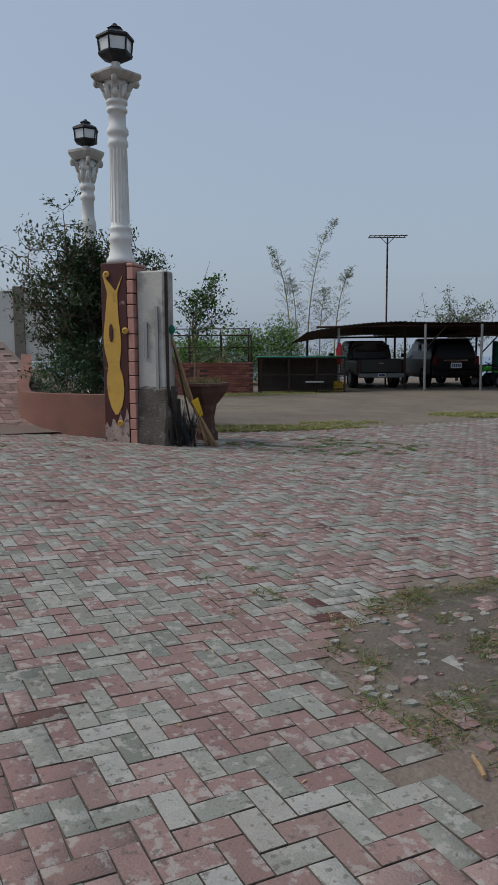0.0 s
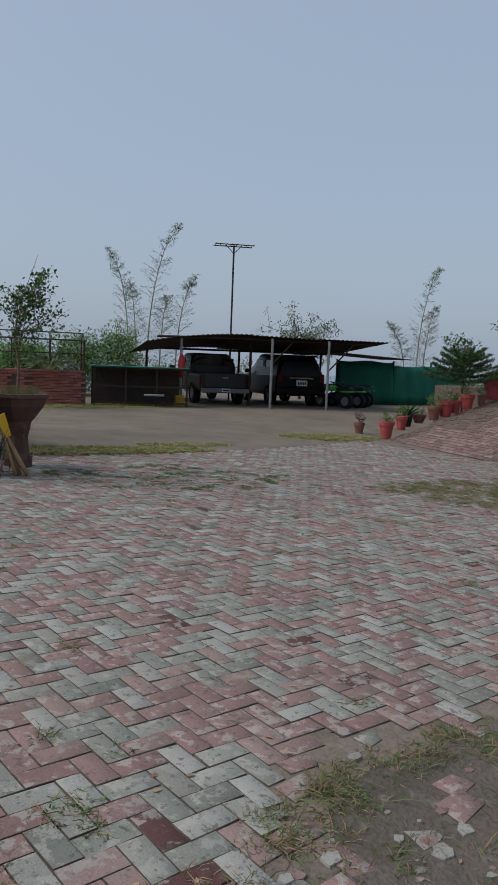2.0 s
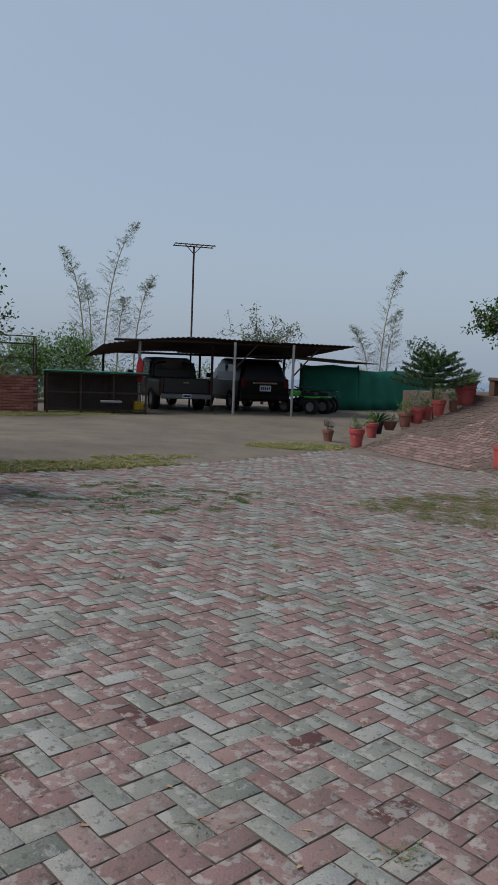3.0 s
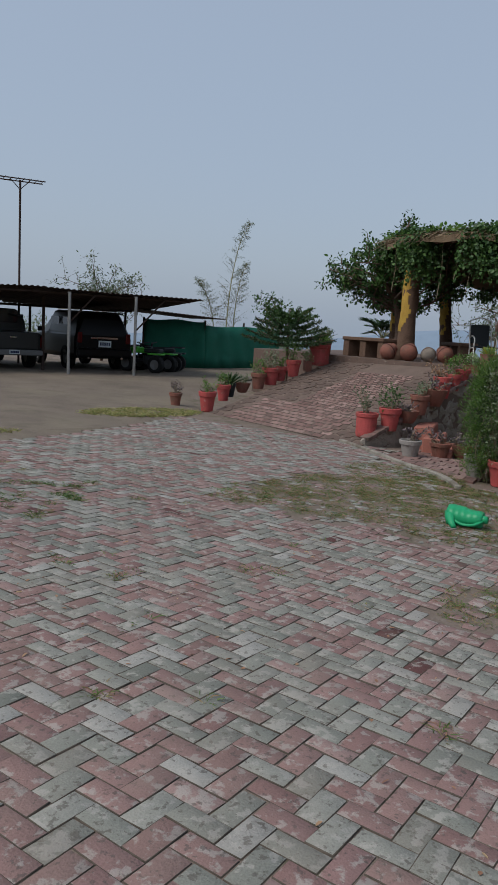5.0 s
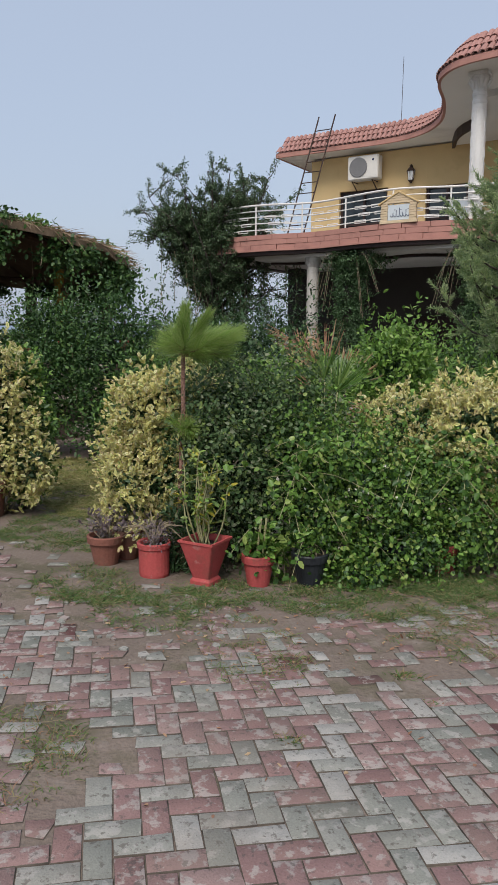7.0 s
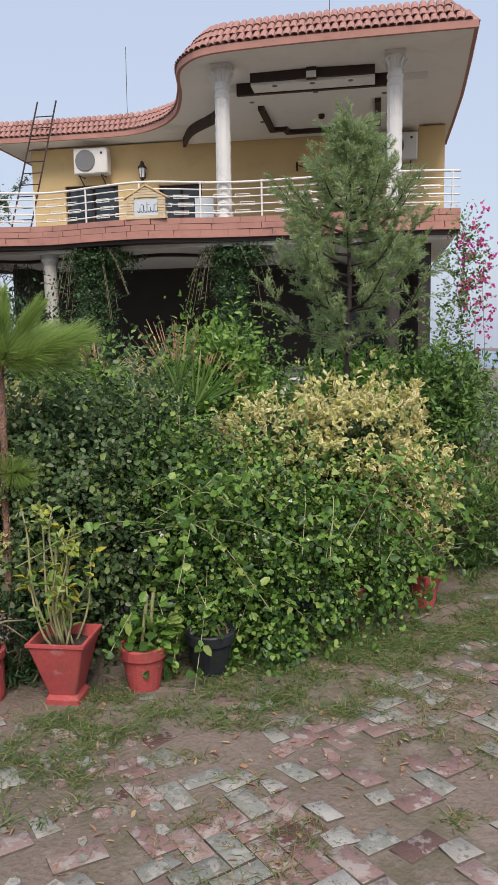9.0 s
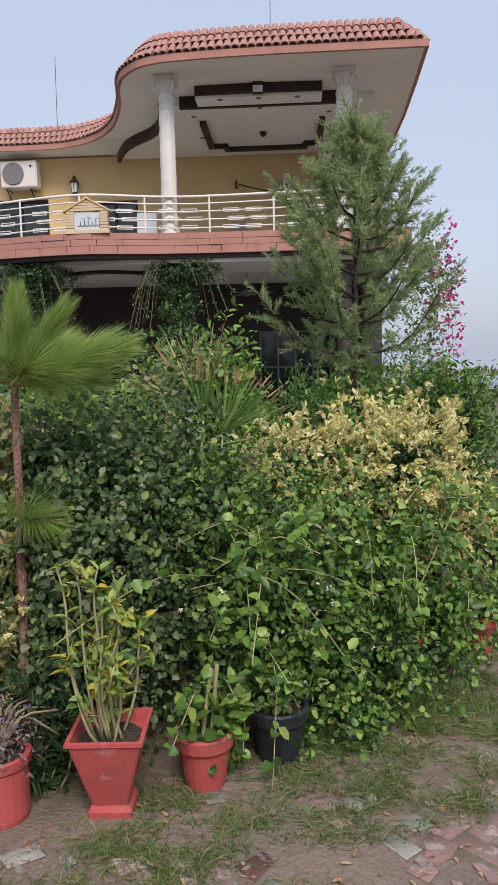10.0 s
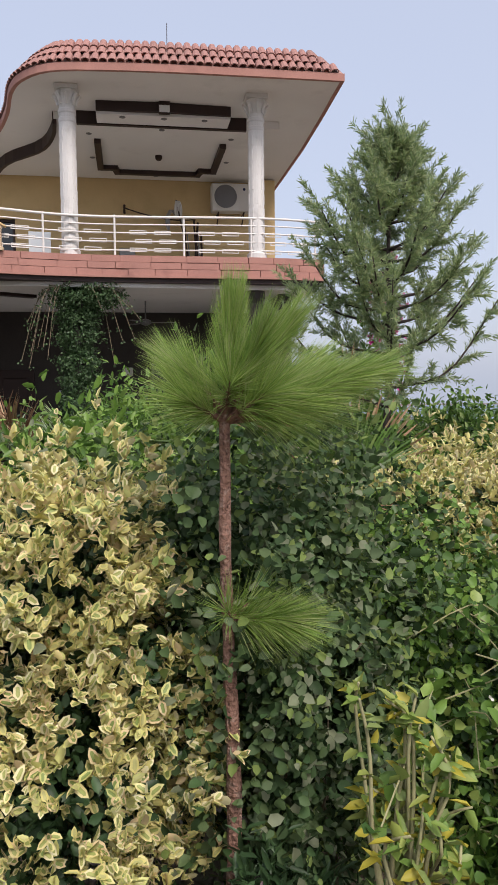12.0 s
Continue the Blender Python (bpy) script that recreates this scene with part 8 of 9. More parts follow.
    bl = box(0.2, 0.012, 0.3, 0, 0, -0.15, 0.004)
    for v in bl.verts:
        v.co.x *= 1 - 0.5 * max(0, -v.co.z / 0.15)
        v.co.y += v.co.x * v.co.x * 1.5
    part("blade", bl, M_YELLOWPOT, ob, "yellow painted blade", m=pose(-0.16, -0.08, 0.55, 0, -24, 10) @ Matrix.Diagonal((0.6, 1, 0.85, 1)))
    tool("rake", (4.45, 9.5, g), (4.0, 9.75, g + 1.25), 0.024, M_WOOD, "pale wooden pole leaning on the post")
    tool("pick_handle", (4.5, 9.42, g), (4.05, 9.7, g + 0.95), 0.027, M_WOOD, "stout pale wooden pole leaning low")
    tool("iron_bar", (3.98, 9.5, g), (3.86, 9.72, g + 1.2), 0.016, M_RUST, "dark iron bar leaning on the post")
    tool("broom", (4.2, 9.45, g), (3.95, 9.75, g + 1.75), 0.014, M_RUST, "thin dark broom stick leaning")
    br = empty("twig_broom", 4.12, 9.6, g, 0, label="bundle of dark twigs and rags by the post", category="broom")
    rng = np.random.default_rng(8)
    m = 240
    P = np.c_[rng.normal(size=(m, 2)) * 0.07, rng.uniform(0.0, 0.1, m)]
    D = rng.normal(size=(m, 3)) * [0.25, 0.25, 0.1] + [0, 0, 1]
    L = rng.uniform(0.2, 0.65, (m, 1))
    part("bristles", strips("bristles", P, P + D * L * 0.5, P + D * L, 0.004, M_BLACKPOT, rng), None, br)
    b = bmesh.new()
    bmesh.ops.create_uvsphere(b, u_segments=14, v_segments=8, radius=0.07)
    part("green_cap", b, M_NET, br, "dark green plastic cap", m=pose(-0.15, 0.12, 1.62))


M_PLANTER = mat("terracotta_plaster", (0.21, 0.1, 0.075), 0.9, 0.2, 2, 60, 0.3, stain=[((0.15, 0.085, 0.065), 2.5, 0.5, 0.7, 0.7)])
M_OLDWALL = mat("old_whitewash", (0.62, 0.6, 0.56), 0.95, 0.2, 1, 40, 0.3, stain=[((0.2, 0.18, 0.15), 1.2, 0.5, 0.68, 0.8)])
M_URN = mat("urn_clay", (0.11, 0.06, 0.045), 0.8, 0.3, 5, 60, 0.3, stain=[((0.25, 0.13, 0.09), 5, 0.6, 0.7, 0.6)])
L_OLIVE = leafmat("olive_leaf", [(0.03, 0.058, 0.02), (0.042, 0.078, 0.026), (0.06, 0.098, 0.035), (0.035, 0.065, 0.022), (0.09, 0.13, 0.05)], 0.5, 0.15)
gate_side()


# ---------------------------------------------------------------- yard beyond: carport, cars, sheds
CF = pose(17.5, 19.9, 0, 0, 0, -25)


def C(r, h, z=0, rz=0):
    """A pose in the carport's axes: r along its front, h away from the courtyard."""
    return CF @ pose(r, h, z, 0, 0, rz)


def corrugated(w, d, z_of, material, name, pitch=0.16):
    """A corrugated sheet w wide, d deep; z_of gives its height."""
    nx, ny = int(w / (pitch / 4)), 8
    V, F = [], []
    for j in range(ny + 1):
        for i in range(nx + 1):
            x, y = -w / 2 + w * i / nx, d * j / ny
            V.append((x, y, z_of(x, y) + 0.02 * math.sin(2 * math.pi * x / pitch)))
    for j in range(ny):
        for i in range(nx):
            a = j * (nx + 1) + i
            F.append((a, a + 1, a + nx + 2, a + nx + 1))
    return from_arrays(name, V, F, material, True)


def carport():
    ob = tagged(new("carport"), "low carport with rusty corrugated sheet roof on steel posts", "carport")
    ob.matrix_world = CF
    sheets = [(-2.3, 3.5, lambda x, y: 2.32 + 0.1 * x - 0.03 * x * x - 0.07 * y), (1.05, 3.5, lambda x, y: 2.38 - 0.02 * x - 0.075 * y), (2.9, 2.6, lambda x, y: 2.36 - 0.0 * x - 0.075 * y)]
    for c, w, zf in sheets:
        s = part("roof_sheet", corrugated(w, 5.2, zf, M_SHEET, "roof_sheet"), None, ob, "rusty dark roof sheet")
        s.location = (c, 0.2 if c < 0 else 0.0, 0.0 if c != 1.05 else -0.03)
    for r, h in ((-2.9, 0.5), (0, 0), (1.97, 0), (-3.4, 5.0), (0.2, 5), (3.6, 5), (-0.25, 1.7)):
        part("post", tube([(r, h, 0), (r, h, 2.3 - 0.072 * h)], 0.045, 8), M_POLE if h < 1 else M_RUST, ob)
    part("beam", tube([(-3.7, 0.4, 2.22), (-1, 0.4, 2.27), (3.8, 0.2, 2.27)], 0.04, 6), M_RUST, ob)
    part("rear_beam", tube([(-3.7, 4.9, 1.92), (3.8, 4.9, 1.96)], 0.04, 6), M_RUST, ob)
    part("brace", tube([(1.97, 0, 1.3), (3.0, 0.2, 2.3)], 0.025, 6), M_RUST, ob)
    part("brace", tube([(0.1, 0.2, 1.5), (0.8, 0.2, 2.25)], 0.025, 6), M_RUST, ob)
    k = thing("post_base", box(0.3, 0.3, 0.36, 0, 0, 0, 0.03), M_YELLOWPOT, "bright yellow painted concrete post base", "post base", m=C(-2.92, 0.5, 0))
    ex = empty("fire_extinguisher", 0, 0, 0, label="red cloth bundle hung on a carport post", category="cloth bundle")
    ex.matrix_world = C(-2.9, 0.4, 0.95)
    part("body", lathe([(0.06, 0), (0.1, 0.1), (0.11, 0.5), (0.06, 0.7), (0.03, 0.75)], 12), M_REDCLOTH, ex, smooth=True)


carport()


def wheel(parent, x, y, r, w):
    t = part("wheel", lathe([(r * 0.6, -w / 2), (r * 0.92, -w / 2), (r, -w * 0.35), (r, w * 0.35), (r * 0.92, w / 2), (r * 0.6, w / 2)], 24, cap=False), M_RUBBER, parent, smooth=False, m=pose(x, y, r, 0, 90, 0))
    part("rim", lathe([(0.02, -w * 0.3), (r * 0.25, -w * 0.34), (r * 0.6, -w * 0.4), (r * 0.62, w * 0.4), (0.02, w * 0.3)], 16), M_GREYMETAL, t)


def body_from(sections, material_name):
    """A car body lofted through (y, half width, floor z, belt z, roof z, roof half width) sections."""
    b = bmesh.new()
    rings = []
    for y, hw, z0, zb, zt, tw in sections:
        prof = [(-hw * 0.92, z0), (-hw, z0 + 0.15), (-hw, zb - 0.05), (-hw * 0.97, zb), (-tw, zt - 0.06), (-tw * 0.85, zt), (tw * 0.85, zt), (tw, zt - 0.06), (hw * 0.97, zb), (hw, zb - 0.05), (hw, z0 + 0.15), (hw * 0.92, z0)]
        rings.append([b.verts.new((x, y, z)) for x, z in prof])
    for r0, r1 in zip(rings, rings[1:]):
        for i in range(len(r0)):
            j = (i + 1) % len(r0)
            b.faces.new((r0[i], r0[j], r1[j], r1[i]))
    b.faces.new(rings[0])
    b.faces.new(rings[-1][::-1])
    bmesh.ops.recalc_face_normals(b, faces=b.faces)
    es = [e for e in b.edges if e.calc_length() > 0.05 and len(e.link_faces) == 2 and e.calc_face_angle(0) > 0.6]
    bmesh.ops.bevel(b, geom=es, offset=0.025, segments=2, affect='EDGES', profile=0.5)
    return b


def plate(parent, x, y, z, w=0.42, h=0.2):
    p = part("number_plate", box(w, 0.02, h, x, y, z - h / 2, 0.004), M_SIGN, parent, "pale number plate")
    for k in range(5):
        part("plate_mark", box(0.045, 0.006, h * 0.5, x - w * 0.33 + k * w * 0.165, y - 0.012, z - h * 0.25), M_INK, p)


def pickup():
    ob = tagged(new("pickup_truck"), "charcoal double-cab pickup truck seen from behind", "pickup truck")
    ob.matrix_world = C(-1.13, 1.75, 0, 4)
    bed = part("bed", body_from([(0, 0.9, 0.5, 1.02, 1.1, 0.88), (1.5, 0.92, 0.48, 1.04, 1.12, 0.9)], "bed"), M_TRUCK, ob)
    cab = part("cab", body_from([(1.5, 0.92, 0.42, 1.12, 1.72, 0.68), (1.75, 0.92, 0.42, 1.12, 1.78, 0.7), (2.9, 0.92, 0.42, 1.12, 1.78, 0.7), (3.6, 0.92, 0.42, 1.1, 1.2, 0.8), (4.9, 0.9, 0.45, 0.98, 1.05, 0.78), (5.1, 0.8, 0.5, 0.85, 0.9, 0.7)], "cab"), M_TRUCK, ob)
    part("rear_window", box(1.2, 0.02, 0.38, 0, 1.53, 1.28, 0.01, m=Matrix.Rotation(0.05, 4, 'X')), M_GLASS, cab, "dark rear window")
    part("tailgate", box(1.5, 0.05, 0.5, 0, -0.02, 0.6, 0.02), M_TRUCK, bed)
    part("tailgate_handle", box(0.2, 0.03, 0.06, 0, -0.06, 0.92, 0.01), M_CHROME, bed)
    part("bumper", box(1.7, 0.18, 0.16, 0, -0.1, 0.42, 0.03), M_GREYMETAL, ob, "grey steel rear bumper")
    for s in (-1, 1):
        part("tail_lamp", box(0.08, 0.06, 0.34, s * 0.86, -0.01, 0.66, 0.015), M_LAMPRED, ob, "red tail lamp")
        part("side_mirror", box(0.2, 0.1, 0.2, s * 1.06, 3.3, 1.1, 0.03), M_TRUCK, ob)
        for y in (1.9, 2.75):
            part("side_window", box(0.03, 0.7, 0.4, s * 0.8, y, 1.22, 0.01, m=Matrix()), M_GLASS, cab)
        for y in (0.95, 4.2):
            wheel(ob, s * 0.8, y, 0.38, 0.26)
    plate(ob, 0, -0.2, 0.52, 0.3, 0.12)
    for s in (-0.5, 0.5):
        part("bed_bar", tube(spline([(s * 1.5, 1.2, 1.1), (s * 1.4, 1.35, 1.5), (s * 0.6, 1.4, 1.62)], 8), 0.03, 6), M_TRUCK, ob)


def suv():
    ob = tagged(new("suv_car"), "black sport utility car seen from behind", "car")
    ob.matrix_world = C(1.74, 1.95, 0, 3)
    body = part("body", body_from([(0, 0.9, 0.45, 1.05, 1.1, 0.82), (0.12, 0.94, 0.38, 1.1, 1.62, 0.66), (0.45, 0.94, 0.36, 1.12, 1.84, 0.68), (2.6, 0.94, 0.36, 1.12, 1.86, 0.7), (3.4, 0.94, 0.36, 1.1, 1.2, 0.8), (4.6, 0.92, 0.4, 1.0, 1.05, 0.78), (4.85, 0.8, 0.45, 0.85, 0.9, 0.7)], "body"), M_CARBLACK, ob)
    part("rear_window", box(1.25, 0.02, 0.42, 0, 0.05, 1.18, 0.02, m=Matrix.Translation((0, 0.08, 0)) @ Matrix.Rotation(-0.2, 4, 'X')), M_GLASS, body, "dark rear window")
    part("chrome_strip", box(0.9, 0.03, 0.08, 0, -0.03, 0.98, 0.012), M_CHROME, body, "bright chrome tailgate strip")
    part("spoiler", box(1.3, 0.28, 0.05, 0, 0.2, 1.78, 0.02), M_CARBLACK, body)
    part("bumper", box(1.82, 0.16, 0.28, 0, -0.04, 0.42, 0.05), M_CARBLACK, ob)
    for s in (-1, 1):
        part("tail_lamp", box(0.16, 0.06, 0.32, s * 0.8, -0.0, 0.86, 0.02), M_LAMPRED, ob, "red tail lamp")
        part("side_mirror", box(0.2, 0.1, 0.16, s * 1.05, 3.0, 1.12, 0.03), M_CARBLACK, ob)
        part("roof_rail", tube([(s * 0.62, 0.6, 1.88), (s * 0.62, 2.5, 1.9)], 0.02, 6), M_CHROME, ob)
        part("exhaust", tube([(s * 0.55, -0.12, 0.4), (s * 0.55, 0.1, 0.4)], 0.04, 10), M_CHROME, ob)
        for y in (0.95, 3.7):
            wheel(ob, s * 0.82, y, 0.38, 0.26)
        for y in (1.2, 2.2):
            part("side_window", box(0.03, 0.8, 0.42, s * 0.815, y, 1.22, 0.01), M_GLASS, body)
    plate(ob, 0, -0.05, 0.84)


pickup()
suv()


def quad_bike(r, h, rz, cloth, label):
    q = tagged(new("quad_bike"), label, "quad bike", "quad bikes by the carport")
    q.matrix_world = C(r, h, 0, rz)
    for x in (-0.42, 0.42):
        for y in (0, 1.1):
            wheel(q, x, y, 0.27, 0.22)
    part("frame", tube([(0, 0, 0.35), (0, 1.1, 0.35)], 0.07, 8), M_BLACKPOT, q)
    part("seat", box(0.3, 0.6, 0.14, 0, 0.35, 0.62, 0.05, seg=2), M_BLACKPOT, q)
    for y in (0.0, 1.1):
        for s in (-0.4, 0.4):
            part("mudguard", box(0.32, 0.5, 0.05, s, y, 0.58, 0.02), cloth, q, "bright plastic mudguard")
    part("handlebar", tube(spline([(-0.36, 0.75, 0.95), (0, 0.85, 0.9), (0.36, 0.75, 0.95)], 8), 0.018, 6), M_BLACKPOT, q)
    part("steering_stem", tube([(0, 0.95, 0.4), (0, 0.84, 0.9)], 0.03, 6), M_BLACKPOT, q)
    part("engine", box(0.3, 0.45, 0.3, 0, 0.45, 0.25, 0.04), M_BLACKPOT, q)
    part("front_cowl", box(0.42, 0.4, 0.2, 0, 1.02, 0.6, 0.06, seg=2), cloth, q, "bright plastic front cowl")
    part("fuel_tank", box(0.26, 0.4, 0.16, 0, 0.75, 0.6, 0.05, seg=2), cloth, q)
    for y0 in (-0.25, 1.0):
        for s in (-0.26, -0.09, 0.09, 0.26):
            part("rack_bar", tube([(s, y0, 0.82), (s, y0 + 0.45, 0.82)], 0.012, 5), M_BLACKPOT, q)
        part("rack_rail", tube([(-0.3, y0 + 0.02, 0.8), (0.3, y0 + 0.02, 0.8), (0.3, y0 + 0.43, 0.8), (-0.3, y0 + 0.43, 0.8), (-0.3, y0 + 0.02, 0.8)], 0.014, 5), M_BLACKPOT, q)
    for s in (-0.16, 0.16):
        part("head_lamp", lathe([(0.01, 0.02), (0.055, 0.015), (0.06, -0.03)], 12), M_GLASS, q, m=pose(s, 1.23, 0.7, -90))


quad_bike(3.6, 1.6, 35, M_LIME, "lime green and black quad bike")
quad_bike(4.5, 2.5, 55, M_BLACKPOT, "black quad bike parked by the shed")


def sheds():
    s = tagged(new("net_shed"), "shed walled with green shade net and rusty roof", "shed")
    s.matrix_world = CF
    # two net walls meeting in a corner
    A, B, D = (4.3, 4.9), (6.6, 4.5), (11.0, 6.2)
    for p, q, h in ((A, B, 1.75), (B, D, 1.62)):
        d = math.dist(p, q)
        n = int(d / 0.15)
        V, F = [], []
        for i in range(n + 1):
            for j in range(5):
                u = i / n
                V.append((p[0] + (q[0] - p[0]) * u, p[1] + (q[1] - p[1]) * u + 0.03 * math.sin(i * 1.1 + j), h * j / 4 - 0.03 * math.sin(u * 9) * (j == 4)))
        for i in range(n):
            for j in range(4):
                a = i * 5 + j
                F.append((a, a + 5, a + 6, a + 1))
        me = from_arrays("net_wall", V, F, M_NET, True)
        ob = part("net_wall", me, None, s, "green shade net wall")
        md = ob.modifiers.new("thick", 'SOLIDIFY')
        md.thickness = 0.02
    for x, y in (A, B, D, (8.8, 5.4)):
        part("post", tube([(x, y + 0.05, 0), (x, y + 0.05, 1.8)], 0.04, 6), M_RUST, s)
    r = part("roof_sheet", corrugated(4.2, 3.0, lambda x, y: 1.98 - 0.05 * x, M_SHEET, "roof_sheet"), None, s, "rusty roof sheet")
    r.location = (5.0, 3.8, 0)
    # brick wall with a honeycomb vent
    w = tagged(new("wall_brick", None), "low red brick wall with honeycomb vent", "wall", kind="structure")
    base = pose(9.1, 23.6, 0, 0, 0, -25)
    w.matrix_world = base
    part("wall_core", box(3.3, 0.18, 1.05, 1.6, 0.06, 0), M_MORTAR, w)
    one = mesh_from("brick", box(0.225, 0.1, 0.07, 0, 0, 0, 0.006), M_BRICK_OB)
    for j in range(13):
        for i in range(14):
            x = 0.06 + i * 0.235 + (0.117 if j % 2 else 0)
            if x > 3.2 or (6 < j < 11 and 3 < i < 7 and (i + j) % 2):
                continue
            o = new("brick", one)
            o.parent = w
            o.matrix_local = pose(x, -0.06, 0.005 + j * 0.081)
    # iron cage frame above the brick wall
    c = tagged(new("cage_frame"), "open iron cage frame above the brick wall", "cage")
    c.matrix_world = base
    for x in (0.0, 1.1, 2.2, 3.2):
        part("upright", tube([(x, 0.2, 1.0), (x, 0.2, 1.95)], 0.022, 5), M_RUST, c)
        part("upright", tube([(x, 2.0, 0.0), (x, 2.0, 2.0)], 0.022, 5), M_RUST, c)
        part("roof_bar", tube([(x, 0.2, 1.95), (x, 1.1, 2.2), (x, 2.0, 2.0)], 0.018, 5), M_RUST, c)
    for y, z in ((0.2, 1.95), (1.1, 2.2), (2.0, 2.0), (0.2, 1.55)):
        part("roof_bar", tube([(0, y, z), (3.2, y, z)], 0.018, 5), M_RUST, c)
    # wire hen cages with a green cover
    h = tagged(new("hen_cage"), "dark wire hen cages with green sheet cover", "cage")
    h.matrix_world = base @ pose(3.5, -0.1, 0)
    for k in range(4):
        part("upright", box(0.05, 0.05, 1.2, k * 0.95, 0, 0), M_RUST, h)
        part("upright", box(0.05, 0.05, 1.2, k * 0.95, 1.0, 0), M_RUST, h)
    for z in (0.1, 0.6, 1.15):
        part("rail", box(2.9, 0.045, 0.045, 1.42, 0, z), M_RUST, h)
    b = bmesh.new()
    for k in range(58):
        tube([(k * 0.05, 0.02, 0.05), (k * 0.05, 0.02, 1.2)], 0.004, 3, b, cap=False)
    for k in range(23):
        tube([(0, 0.02, 0.05 + k * 0.05), (2.85, 0.02, 0.05 + k * 0.05)], 0.004, 3, b, cap=False)
    part("wire_mesh", b, M_RUST, h)
    # added dark sheet that stands in for the shade inside the cages
    part("interior_shade_panel", box(2.9, 0.03, 1.15, 1.42, 1.0, 0.02), M_SHADE, h)
    part("cover", box(3.0, 1.2, 0.04, 1.42, 0.5, 1.2, 0.01), M_NET, h, "green sheet cover")
    part("feeding_tray", box(0.6, 0.2, 0.06, 1.8, -0.15, 0.35, 0.01), M_POLE, h)
    # antenna mast behind the carport
    a = tagged(new("antenna_mast"), "thin mast with flat television antenna", "antenna")
    a.matrix_world = pose(19.3, 24.3, 0, 0, 0, -30)
    part("mast", tube([(0, 0, 0), (0, 0, 5.9)], 0.035, 8), M_RUST, a)
    for y in (-0.25, 0.25):
        part("boom", tube([(-0.75, y, 5.9), (0.75, y, 5.9)], 0.02, 5), M_RUST, a)
    for k in range(8):
        part("element", tube([(-0.7 + k * 0.2, -0.3, 5.92), (-0.7 + k * 0.2, 0.3, 5.92)], 0.012, 5), M_RUST, a)
    for s in (-0.3, 0.3):
        part("strut", tube([(0, 0, 5.6), (s, 0, 5.9)], 0.015, 5), M_RUST, a)


M_BRICK_OB = mat("red_brick_loose", (0.3, 0.12, 0.09), 0.9, 0.2, 3, 60, 0.4, per_object=True, ramp=['L', (0, (0.24, 0.09, 0.07)), (1, (0.36, 0.15, 0.11))])
sheds()

# plants beyond the yard
tree("sapling", 9.6, 21.6, 0, [(0, 0, 0), (0.05, 0, 1.2), (0.0, 0.05, 2.4), (0.5, -0.2, 4.2)], 0.045, [(0, 0, 2.4, 0.9, 0.9, 0.7), (0.5, -0.2, 2.8, 0.7, 0.7, 0.7), (0.6, -0.3, 3.7, 0.25, 0.25, 0.5)], 1500, 0.11, 0.06, L_VINE, "slender sapling with open crown", 131, limbs=16, twig=6)
fronds("yucca", 11.0, 22.7, 1.0, 16, 0.8, L_GREY, "spiky yucca before the cage", 132, rise=(0.2, 2.0), width=0.3)
bamboo(18.0, 28.6, 0, [(-0.4, 0.2, 5.9, -0.9, 0.4), (0.2, 0, 7.1, 1.1, -0.7), (1.2, -0.7, 5.0, 0.7, -0.4), (-0.1, 0.2, 4.6, -0.3, 0.2), (0.7, -0.3, 4.2, 0.4, 0)], L_GREY, "slender arching bamboo beyond the carport", 133)
bamboo(31.8, 25.0, 0, [(0, 0, 6.5, 0.8, -0.6), (-0.3, 0.3, 3.8, -0.9, 0.7), (0.3, -0.2, 4.6, 0.4, -0.4)], L_GREY, "slender feathery bamboo beyond the shed", 134, n=150)
tree("bush_tree", 33.2, 23.2, 0, [(0, 0, 0), (0, 0, 1.5), (0.1, 0, 3.0)], 0.06, [(0, 0, 2.6, 1.0, 1.0, 1.0)], 900, 0.13, 0.08, L_VINE, "sparse young tree beyond the shed", 135, limbs=14)
for i, (x, y, s) in enumerate(((14.6, 28.4, 1.0), (16.2, 28.0, 1.1), (13.0, 29.5, 0.8), (12.0, 27.5, 0.8))):
    shrub("shrub", x, y, [(0, 0, 1.1 * s, 1.3, 1.3, 1.2 * s), (0.6, 0.3, 1.7 * s, 0.8, 0.8, 0.7 * s)], 4500, 0.12, 0.05, L_MID, "green willowy thicket behind the cages", seed=140 + i, inner=L_DARK, depth=(0.5, 1.15), z=0)
tree("bush_tree", 24.4, 25.6, 0, [(0, 0, 0), (0, 0, 1.6), (0.1, 0, 2.8)], 0.07, [(0, 0, 3.0, 1.7, 1.7, 0.9), (0.8, -0.6, 2.6, 1.2, 1.2, 0.8)], 2200, 0.12, 0.05, L_GREY, "pale open-crowned tree behind the carport", 145, limbs=30, twig=6)
for i in range(9):
    x, y = 6 + i * 4.2, 33 + 2.0 * math.sin(i * 1.7) - max(0, i - 4) * 2.2
    shrub("shrub", x, y, [(0, 0, 0.8, 2.0, 1.6, 1.0)], 2200, 0.16, 0.06, L_GREY, "low scrub at the edge of the hill", seed=150 + i, z=-0.3, depth=(0.5, 1.1))
for i, (x, y) in enumerate(((24, -14), (19, -16), (14, -18), (28, -9), (17, -9.5), (13.5, -12))):
    shrub("shrub", x, y, [(0, 0, 0.6, 1.3, 1.3, 0.8)], 1800, 0.14, 0.06, L_GREY, "low scrub on the slope beyond the house", seed=170 + i, z=gz(x, y) - 0.1, depth=(0.5, 1.1))


